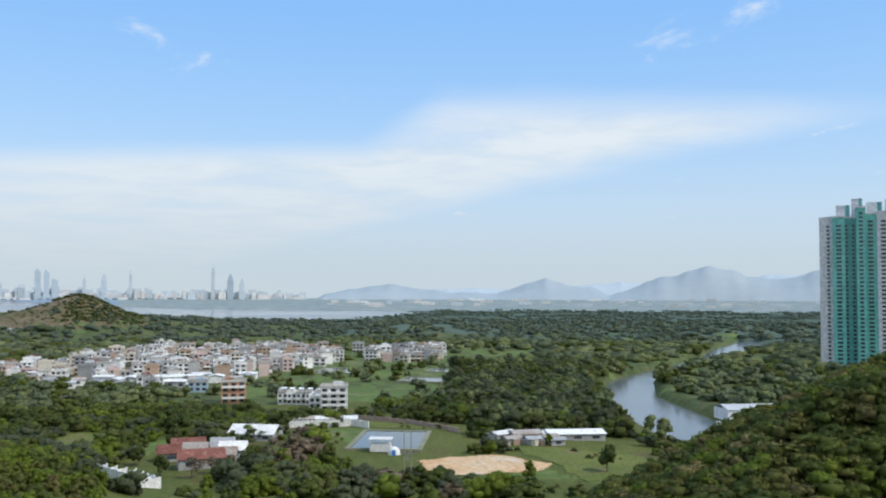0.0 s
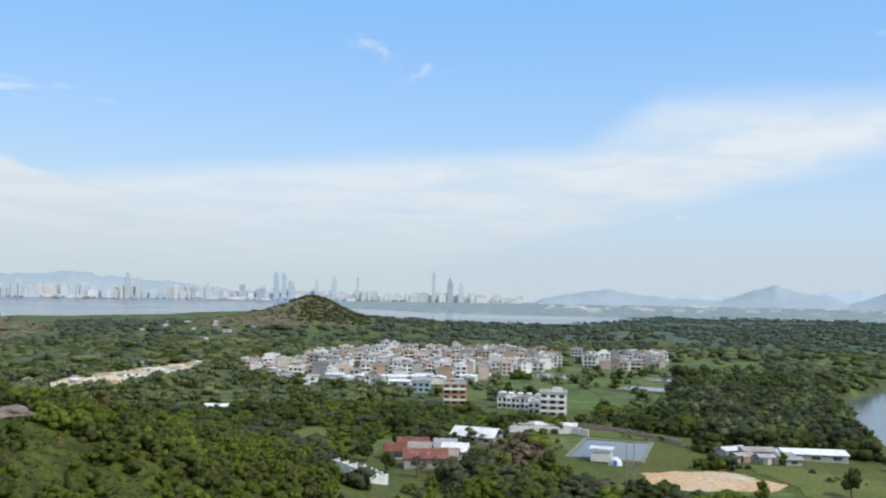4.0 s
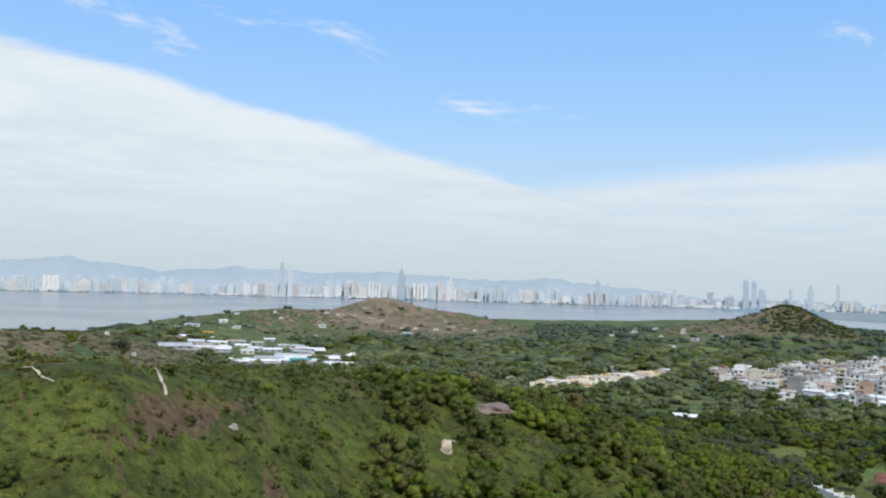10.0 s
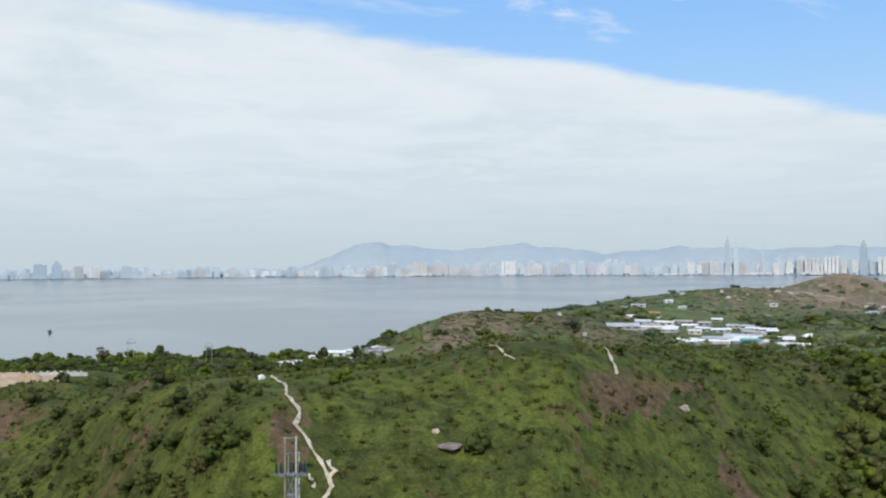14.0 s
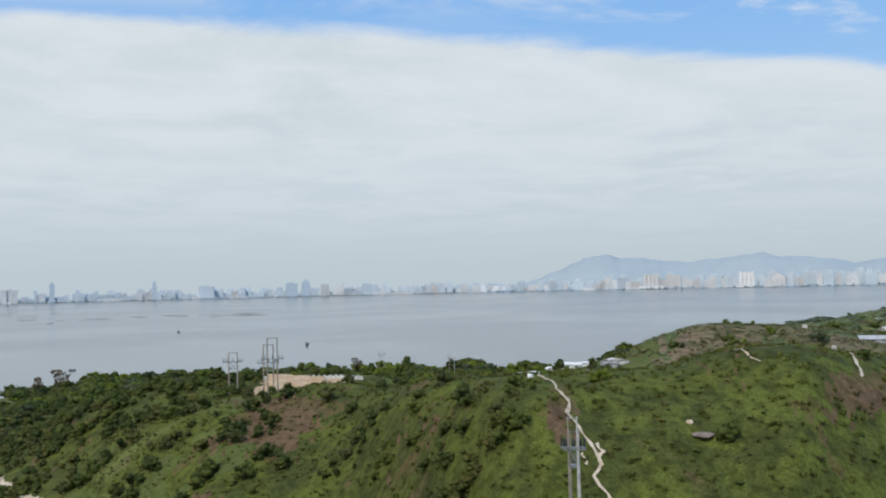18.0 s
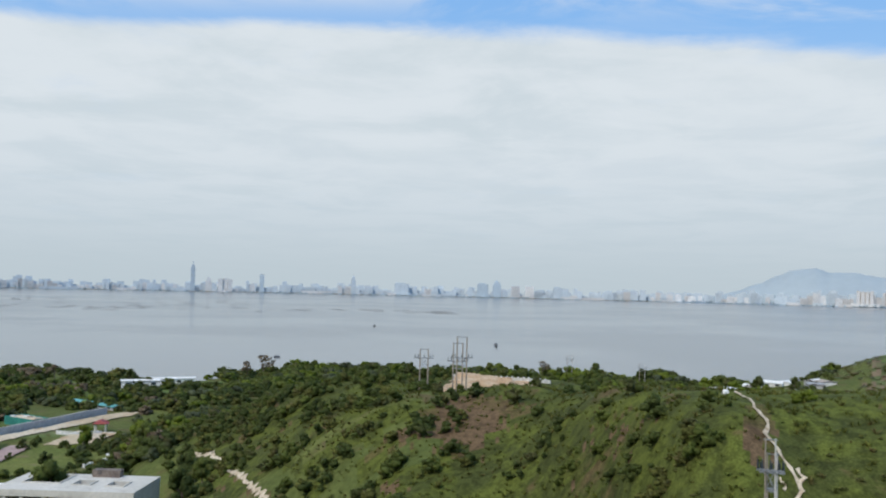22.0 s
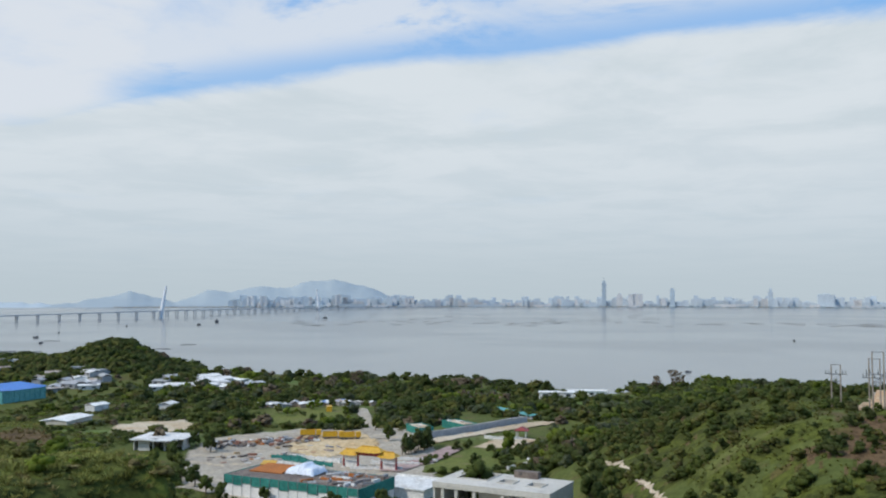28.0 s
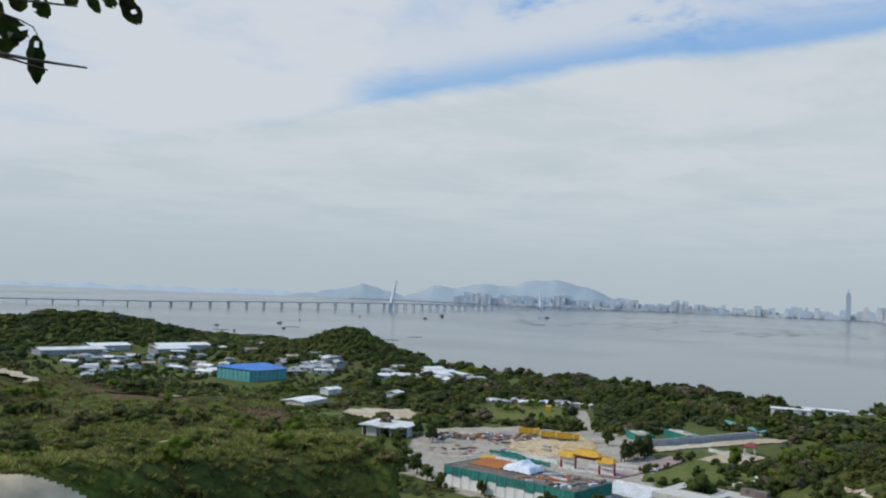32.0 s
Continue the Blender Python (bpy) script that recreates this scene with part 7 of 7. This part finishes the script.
for tx, ty, tt in ((-233.5, -221, 128), (-235.5, -212, 131), (-238, -206, 133)):
    tipper(tx, ty, tt)
BRICKS = material("stacked_bricks", [(0.26, 0.12, 0.085), (0.32, 0.16, 0.11)], 0.9, 0.8, 4.0, 0.1)
STACKS = [FENCE, STEEL, RUST, TAR, material("new_timber", [(0.42, 0.30, 0.17), (0.5, 0.38, 0.24)], 0.85, 0.5, 3.0, 0.1), ROOF["rust"], BRICKS, ROOF["rust"], STONE, TAR]
for k in range(150):
    u = rng4.random()
    x, y = -200 - 30 * u + rng4.uniform(-4, 4), -237 + 21 * u + rng4.uniform(-6, 5)
    t = thing("material_stack", x, y, None, rng4.uniform(0, 180), "stack of building material lying in the yard", "building material", "stacks in the yard")
    mat = rng4.choice(STACKS)
    for j in range(rng4.randint(1, 3)):
        box("slab", t, mat, rng4.uniform(-0.4, 0.4), rng4.uniform(-0.6, 0.6), j * 0.42 - 0.1, rng4.uniform(0.8, 3.6), rng4.uniform(0.4, 1.8), rng4.uniform(0.4, 0.75), rng4.uniform(-8, 8))
for k in range(45):
    t = thing("material_stack", rng4.uniform(-226, -180), rng4.uniform(-220, -196), None, rng4.uniform(0, 180), "low stack of building material lying in the yard", "building material", "stacks in the yard")
    mat = rng4.choice(STACKS)
    for j in range(rng4.randint(1, 2)):
        box("slab", t, mat, rng4.uniform(-0.4, 0.4), rng4.uniform(-0.6, 0.6), j * 0.42 - 0.1, rng4.uniform(1.2, 4.0), rng4.uniform(0.4, 1.6), 0.4, rng4.uniform(-8, 8))
shed(-196, -232, 40, 5, 3, 2.6, ROOF["grey"], ROOF["grey"], "grey site office cabin", "", 0.15, "site_cabin")

# shacks by the trees
for k in range(24):
    u = k / 23
    x, y = -300 - 30 * u + rng4.uniform(-3, 3), -310 + 34 * u + rng4.uniform(-6, 6)
    r = rng4.choice(["white", "white", "grey", "rust", "white", "grey", "blue"])
    shed(x, y, rng4.uniform(15, 75), rng4.uniform(3.5, 7.5), rng4.uniform(3, 5), rng4.uniform(1.5, 2.3), WALLS[rng4.choice(["grey", "cream", "tan"])], ROOF[r], f"makeshift shack with a {r} roof", "shacks", rng4.uniform(0.3, 0.9), "shack")
crate = thing("shipping_container", -304, -273, None, 40, "orange shipping container beside the lane", "container")
box("body", crate, YELLOW, 0, 0, 0, 6, 2.4, 2.5)
for k in range(12):
    box("rib", crate, YELLOW, -2.75 + k * 0.5, -1.24, 0.1, 0.16, 0.1, 2.3)

# the long paling wall and the green hoarding above it
PALE = material("grey_paling", [(0.46, 0.46, 0.46), (0.38, 0.38, 0.39)], 0.8, 0.5, 3.0, 0.2)
wall_run("long_wall", [(-250, -186), (-264, -182), (-280, -179.5), (-300, -178), (-321, -178)], 2.6, 0.35, PALE, "long grey wall of close uprights above the sandy road", 1.4)
for hx, hy, ht, hw in ((-268, -196, 55, 13), (-284, -188, 66, 16)):
    pen = thing("netted_enclosure", hx, hy, None, ht, "earth heap boxed in by green netting behind the long wall", "enclosure", "netted enclosures")
    for u, v, tw, turn2 in ((0, -3.2, hw, 0), (0, 3.2, hw, 0), (-hw / 2, 0, 6.4, 90), (hw / 2, 0, 6.4, 90)):
        box("netting_panel", pen, NET, u, v, -0.5, tw, 0.2, 3.4, turn2)
    part("earth", bm_boxes([(0, 0, -0.5, hw - 0.5, 6.0, 3.1)]), M["sand"], pen)
    for k in range(6):
        box("rubble", pen, [PALE_ROCK, ROOF["rust"], FENCE][k % 3], rng4.uniform(-0.4, 0.4) * hw, rng4.uniform(-2, 2), 2.5, rng4.uniform(1, 2.6), rng4.uniform(0.6, 1.6), rng4.uniform(0.3, 0.8), rng4.uniform(0, 90))
shed(-338, -192, 64, 28, 4, 1.4, ROOF["grey"], ROOF["teal"], "long narrow lean-to with a teal roof", "", 0.7)
pavilion = thing("red_pavilion", -280, -158, None, 20, "small pavilion with a red roof and white posts", "pavilion")
pav_roof = part("roof", hip_roof(5, 5, 1.6, None), RED_POST, pavilion)
pav_roof.matrix_basis = pose(0, 0, 2.7)
for u in (-1.7, 1.7):
    for v in (-1.7, 1.7):
        part("post", bm_tube([(u, v, -0.5), (u, v, 2.8)], [0.16, 0.16], 8), FENCE, pavilion)
wall_run("white_bridge_rail", [(-270, -168), (-270, -163), (-273, -159), (-277, -156)], 1.1, 0.25, FENCE, "white balustrade of the garden bridge", 1.2)
wall_run("white_path_edge", [(-222, -131), (-234, -130), (-240, -134)], 1.0, 0.5, FENCE, "white concrete stair edge beside the lawn", 1.5)

# the concrete house with holes in its roof
CONC = material("raw_concrete", [(0.54, 0.515, 0.46), (0.60, 0.57, 0.51), (0.48, 0.45, 0.40)], 0.9, 0.12, 1.2, 0.15, contrast=0.35)
shell = thing("concrete_house", -167, -101, 9.0, 96, "raw concrete house shell with three square holes in its flat roof", "house")
EDGES = [-14.5, -11, -3.5, -0.3, 3.2, 7, 10.4, 14.5]
GAPS = {1: (-1.5, 6.0), 3: (-2.3, 1.3), 5: (-2.8, 1.0)}
for k, (u0, u1) in enumerate(zip(EDGES, EDGES[1:])):
    v0, v1 = GAPS.get(k, (7.75, 7.75))
    box("roof_slab", shell, CONC, (u0 + u1) / 2, (v0 - 7.75) / 2, 6.0, u1 - u0, v0 + 7.75, 0.6)
    if v1 < 7.7:
        box("roof_slab", shell, CONC, (u0 + u1) / 2, (v1 + 7.75) / 2, 6.0, u1 - u0, 7.75 - v1, 0.6)
        for v in (v0 - 0.15, v1 + 0.15):
            box("upstand", shell, CONC, (u0 + u1) / 2, v, 6.6, u1 - u0 + 0.6, 0.3, 0.25)
        for u in (u0 - 0.15, u1 + 0.15):
            box("upstand", shell, CONC, u, (v0 + v1) / 2, 6.6, 0.3, v1 - v0, 0.25)
part("wall", bm_boxes([(-14.2, 0, -3, 0.5, 15, 9), (14.2, 0, -3, 0.5, 15, 9), (0, 7.4, -3, 28, 0.5, 9), (0, 0, -3, 28, 15, 3.2), (-1, -2.5, 0, 8, 0.4, 6), (9, -3.0, 0, 9, 0.4, 6)]), CONC, shell)
for u in (-12, -8.5, -4, 3, 8, 13):
    box("pillar", shell, CONC, u, -7.2, -3, 0.7, 0.7, 9)
box("water_tank", shell, TAR, 3.5, 6.3, 6.6, 6.0, 2.2, 1.5, label="dark water tank box on the roof")
box("front_beam", shell, CONC, 0, -7.6, 5.3, 29, 0.4, 0.9)
box("lower_terrace", shell, FENCE, 8, -10.5, 0.2, 18, 6, 0.4)
# the derelict house
ruin = thing("derelict_house", -187, -247, None, 117, "derelict concrete house with a broken white roof slab", "house")
part("roof_slab", bm_boxes([(-4, 2, 3.6, 9, 16, 0.35), (5, 3.5, 3.6, 9, 13, 0.35), (3, -5.2, 3.6, 7, 4.2, 0.35)]), ROOF["white"], ruin)
part("wall", bm_boxes([(-7.6, 0, -1, 0.4, 8.4, 4.6), (8.4, 1.5, -1, 0.4, 5.4, 4.6), (0, 4.2, -1, 16, 0.4, 4.6), (-4, -4.2, -1, 4, 0.4, 4.6)]), CONC, ruin)
for u in (-1, 3, 7):
    box("pillar", ruin, CONC, u, -3.6, -1, 0.5, 0.5, 4.6)
patch("ground_bare_terrace", [(-203, -288), (-207, -302), (-226, -324), (-252, -312), (-234, -284), (-215, -278)], M["sand"], "bare pale terrace above the derelict house", "ground", 0.2, 2.0)
wall_run("broken_kerb", [(-152, -205), (-158, -214)], 0.8, 0.5, FENCE, "broken pale concrete kerb on the slope", 3.0)

# ---- the far left: sheds and the blue works ----
works = thing("works_hall", -238, -430, None, 12, "large works hall with a bright blue roof and teal walls", "hall")
box("wall", works, ROOF["teal"], 0, 0, -1.0, 26.6, 26.6, 6.4)
works_roof = part("roof", hip_roof(28, 28, 2.6, None), ROOF["blue"], works)
works_roof.matrix_basis = pose(0, 0, 5.4)
for k in range(9):
    box("wall_rib", works, ROOF["teal"], -12.8 + k * 3.2, 13.4, -1.0, 0.3, 0.25, 6.3)
    box("wall_rib", works, ROOF["teal"], 13.4, -12.8 + k * 3.2, -1.0, 0.25, 0.3, 6.3)
shed(-219, -349, 25, 20, 12, 2.0, WALLS["cream"], ROOF["white"], "low hall with a cream-white patched roof", "", 0.8)
for x, y, w in ((-207, -620, 46), (-292, -630, 44), (-240, -640, 30), (-275, -612, 26)):
    shed(x, y, 6, w, 14, 3.8, WALLS["grey"], ROOF["white"], "long warehouse with a pale roof", "warehouses", 1.6, "warehouse")
shed_cluster(62, among(145.5, 162, 500, 690), ((5, 12), (4, 7)), ["white", "grey", "grey", "rust", "white"], "yard building with a {} sheet roof", "yard buildings")
shed_cluster(20, among(136.2, 142.2, 520, 572), ((8, 20), (6, 10)), ["white", "white", "grey"], "shoreside shed with a {} roof", "shoreside sheds")
shed_cluster(12, among(145, 149, 535, 580), ((6, 16), (5, 8)), ["grey", "white"], "shed with a {} roof below the wooded hill", "hill-foot sheds")
for x, y, w in ((-411, -209, 18), (-426, -196, 16), (-436, -204, 22)):
    shed(x, y, 118, w, 6, 3.0, WALLS["white"], ROOF["white"], "long white shoreside shed", "white shore sheds", 0.5)
shed(-270, -345, 30, 9, 6, 3, WALLS["white"], ROOF["white"], "white hut among the trees", "")
shed(-250, -372, 10, 9, 6, 3, WALLS["white"], ROOF["white"], "white hut among the trees", "")


# ---- single trees ----
def tree_thing(x, y, tall, wide, shape, leaf, label, group="", z=None):
    v, f = SHAPES[shape][RNG.randint(len(SHAPES[shape]))]
    t = thing("tree", x, y, z, float(RNG.uniform(0, 360)), label, "tree", group)
    part("trunk", bm_tube([(0, 0, -0.8), (0.03 * tall, 0.02 * tall, tall * 0.3), (0.01 * tall, 0, tall * 0.62)], [0.035 * tall, 0.026 * tall, 0.012 * tall], 7), LEAF["bark"], t)
    for k in range(3):
        th = k * 2.1 + x
        part("limb", bm_tube([(0.02 * tall, 0.01 * tall, tall * 0.3), (0.17 * tall * math.cos(th), 0.17 * tall * math.sin(th), tall * 0.62)], [0.016 * tall, 0.007 * tall], 5), LEAF["bark"], t)
    me = grid_mesh("crown", v * np.array([tall * wide, tall * wide, tall]), f, [LEAF[leaf]])
    part("crown", me, None, t)


for k in range(13):
    u = k / 12
    tree_thing(-226 - 17 * u, -172 - 1 * u + RNG.uniform(-1.5, 1.5), RNG.uniform(5.5, 8), 1.15, "tall", "dark", "dark conical tree in a close row beside the walk", "row of conical trees")
for x, y, h, leaf in ((-170, -109, 12.5, "mid"), (-172, -107, 8, "dark"), (-168, -79, 8, "dark"), (-150, -120, 6, "dark"), (-156, -128, 6, "dark"), (-146, -135, 6, "dark"), (-218, -140, 5, "dark"), (-243, -192, 6, "mid"), (-262, -213, 6, "mid"), (-252, -148, 7, "bright"), (-244, -126, 8, "bright"), (-236, -121, 8, "mid"), (-192, -228, 7, "dark"), (-166, -224, 5, "mid"), (-189, -250, 7, "bare"), (-150, -118, 4, "mid"), (-146, -210, 6, "dark"), (-150, -187, 6, "dark"), (-146, -178, 5, "mid"), (-143, -169, 5, "dark"), (-154, -197, 6, "dark"), (-160, -206, 6, "mid"), (-167, -216, 6, "dark"), (-174, -225, 6, "dark"), (-149, -160, 4, "dark"), (-196, -240, 6, "dark"), (-138, -192, 6, "dark"), (-132, -176, 6, "dark"), (-196, -118, 5, "mid"), (-182, -84, 7, "dark"), (-176, -78, 6, "mid")):
    tree_thing(x, y, h, 1.1, "tree", leaf, "bushy tree standing beside the buildings" if leaf != "bare" else "leafless brown tree beside the derelict house", "trees round the site")
for a2, d2, h, shape, leaf in ((88.2, 545, 9, "tree", "dark"), (85.2, 530, 8, "tree", "dark"), (109.5, 520, 11, "twigs", "bare"), (110.5, 505, 9, "twigs", "bare"), (106.2, 540, 7, "tree", "mid"), (127.6, 520, 9, "tree_small", "dark"), (125.5, 510, 9, "tree", "dark"), (129.8, 520, 10, "twigs", "bare"), (121.8, 510, 8, "twigs", "bare"), (117.5, 470, 8, "tree", "dark"), (131.5, 505, 8, "twigs", "bare"), (76.2, 520, 9, "tree", "dark"), (78.3, 515, 9, "tree", "dark"), (91.5, 550, 9, "twigs", "bare"), (95, 540, 8, "tree", "mid"), (100, 530, 8, "tree", "dark")):
    tree_thing(*bearing(a2, d2), h, 1.15, shape, leaf, "leafless grey-brown tree on the shore" if leaf == "bare" else "round dark tree on the shore", "trees on the shore")
for x, y, h, leaf in ((-60, 255, 6, "bare"), (-66, 258, 5, "bare"), (-80, 256, 6, "dark"), (-92, 272, 6, "dark"), (-56, 268, 6, "mid"), (-88, 296, 7, "dark"), (-70, 298, 6, "mid"), (-47, 282, 7, "bare"), (-40, 288, 6, "bare"), (-52, 276, 7, "bare"), (-70, 252, 6, "bare"), (-100, 330, 9, "dark"), (-93, 322, 8, "dark"), (48, 262, 8, "dark"), (-58, 330, 6, "dark"), (-34, 268, 7, "mid"), (24, 250, 6, "bright"), (36, 306, 4, "bright"), (12, 590, 6, "dark"), (24, 600, 6, "dark"), (-80, 470, 7, "mid"), (-66, 455, 7, "dark")):
    tree_thing(x, y, h, 1.1, "twigs" if leaf == "bare" else "tree", leaf, "leafless brown tree among the farm buildings" if leaf == "bare" else "round green tree on the plain", "trees on the plain")
# young trees and bushes on the rough field
for k in range(34):
    fx, fy = bearing(RNG.uniform(130.6, 137), RNG.uniform(366, 436))
    if RNG.rand() < 0.75 and fx * 0.6 - fy * 0.8 > 10 + RNG.uniform(-30, 60) * 0.2:
        tree_thing(fx, fy, RNG.uniform(2.2, 5.0), 1.2, "tree_small", ["dark", "mid", "olive", "bright"][k % 4], "bushy young tree on the rough field", "trees on the rough field")
# the flat-topped tree and the tall forked trunk on the shore
tree_thing(*bearing(124.2, 505), 9, 1.0, "twigs", "dark", "thin flat-topped tree on the shore", "trees on the shore")

# ---- the branch that hangs into view on the hilltop ----
BIG_LEAF = material("broad_leaf", [(0.035, 0.06, 0.015), (0.06, 0.09, 0.02), (0.06, 0.03, 0.03)], 0.5, 8.0, 60.0, 0.3, leaf=0.35)
TWIG = material("twig", [(0.06, 0.045, 0.04), (0.09, 0.07, 0.06)], 0.9, 20.0, 90.0, 0.1)


def leaf_mesh(long, wide, curl, seed):
    """A curled pointed leaf with a midrib fold and ragged edges."""
    rng = random.Random(seed)
    bm = bmesh.new()
    rows, n = [], 9
    for k in range(n + 1):
        u = k / n
        w = wide * math.sin(math.pi * min(1, u * 0.97 + 0.03)) ** 0.7 * (1 - 0.35 * u) * rng.uniform(0.82, 1.1)
        z = -long * (u * math.cos(curl * u)), long * u * math.sin(curl * u) * 0.7
        rows.append([bm.verts.new((s * w * 0.5, z[1] + abs(s) * w * 0.22, z[0])) for s in (-1, -0.5, 0, 0.5, 1)])
    for a, b in zip(rows, rows[1:]):
        for j in range(4):
            if rng.random() > 0.04:
                bm.faces.new((a[j], a[j + 1], b[j + 1], b[j]))
    bmesh.ops.solidify(bm, geom=bm.faces[:], thickness=0.0008)
    return bm


def make_branch():
    # the eye and the view at the end of the walk give the branch its place beside the hilltop
    t, x, y, z, yaw, pitch, roll = ROWS[-1]
    m = pose(x, y, EYE + z, 90 + pitch, roll, yaw)
    ground = float(height(x - 3.5, y - 2.5))
    tree = new("overhanging_tree")
    tree.matrix_basis = m
    tagged(tree, "tree beside the hilltop with drooping broad dark leaves", "tree")
    d = 1.5
    k = d * 1.0 / 1571

    def p(px, py, back=0.0):
        return Vector(((px - 784) * k * (1 + back), (441 - py) * k * (1 + back), -d * (1 + back)))

    part("branch", bm_tube([p(-900, -260, 0.5), p(-420, -60, 0.2), p(-160, 60, 0.05), p(-20, 92)], [0.02, 0.011, 0.006, 0.004], 6), TWIG, tree)
    part("branch", bm_tube([p(-420, -60, 0.2), p(-160, -30, 0.1), p(20, 0.0), p(140, 14)], [0.011, 0.006, 0.003, 0.0016], 6), TWIG, tree)
    part("twig", bm_tube([p(-20, 92), p(40, 104), p(100, 114), p(157, 122)], [0.004, 0.003, 0.0024, 0.0018], 5), TWIG, tree)
    part("twig", bm_tube([p(-20, 96), p(30, 108), p(88, 126)], [0.003, 0.002, 0.0012], 5), TWIG, tree)
    part("twig", bm_tube([p(-10, 20), p(40, 38), p(62, 50), p(70, 64)], [0.002, 0.0014, 0.0012, 0.001], 5), TWIG, tree)
    leaves = [(66, 64, 95, 44, 0.5, 8, -8), (10, 30, 75, 60, 1.2, 3, 20), (20, 70, 46, 36, 1.6, 4, 150), (76, -8, 62, 40, 1.0, 5, -14), (122, -14, 34, 34, 0.8, 6, 10), (156, -14, 50, 26, 0.7, 7, 24), (190, -16, 44, 30, 0.9, 9, 12), (216, -14, 84, 40, 0.9, 10, 22), (226, -10, 52, 26, 1.2, 11, -14), (-20, -10, 80, 60, 0.8, 12, 5), (-4, 60, 60, 50, 1.2, 13, 40), (30, -20, 48, 46, 0.6, 14, 0)]
    for px, py, long, wide, curl, seed, turn in leaves:
        ob = part("leaf", leaf_mesh(long * k, wide * k, curl, seed), BIG_LEAF, tree)
        ob.matrix_basis = Matrix.Translation(p(px, py)) @ pose(0, 0, 0, 0, 0, turn) @ Matrix(((1, 0, 0, 0), (0, 0, 1, 0), (0, -1, 0, 0), (0, 0, 0, 1)))
    # the trunk stands on the hilltop, beside the view
    inv = m.inverted()
    foot = inv @ Vector((x - 0.9, y - 4.6, ground - 0.8))
    top = p(-900, -260, 0.5)
    part("trunk", bm_tube([foot, foot.lerp(top, 0.5) + Vector((-0.15, 0, 0.1)), top], [0.16, 0.1, 0.02], 8), LEAF["bark"], tree)


make_branch()
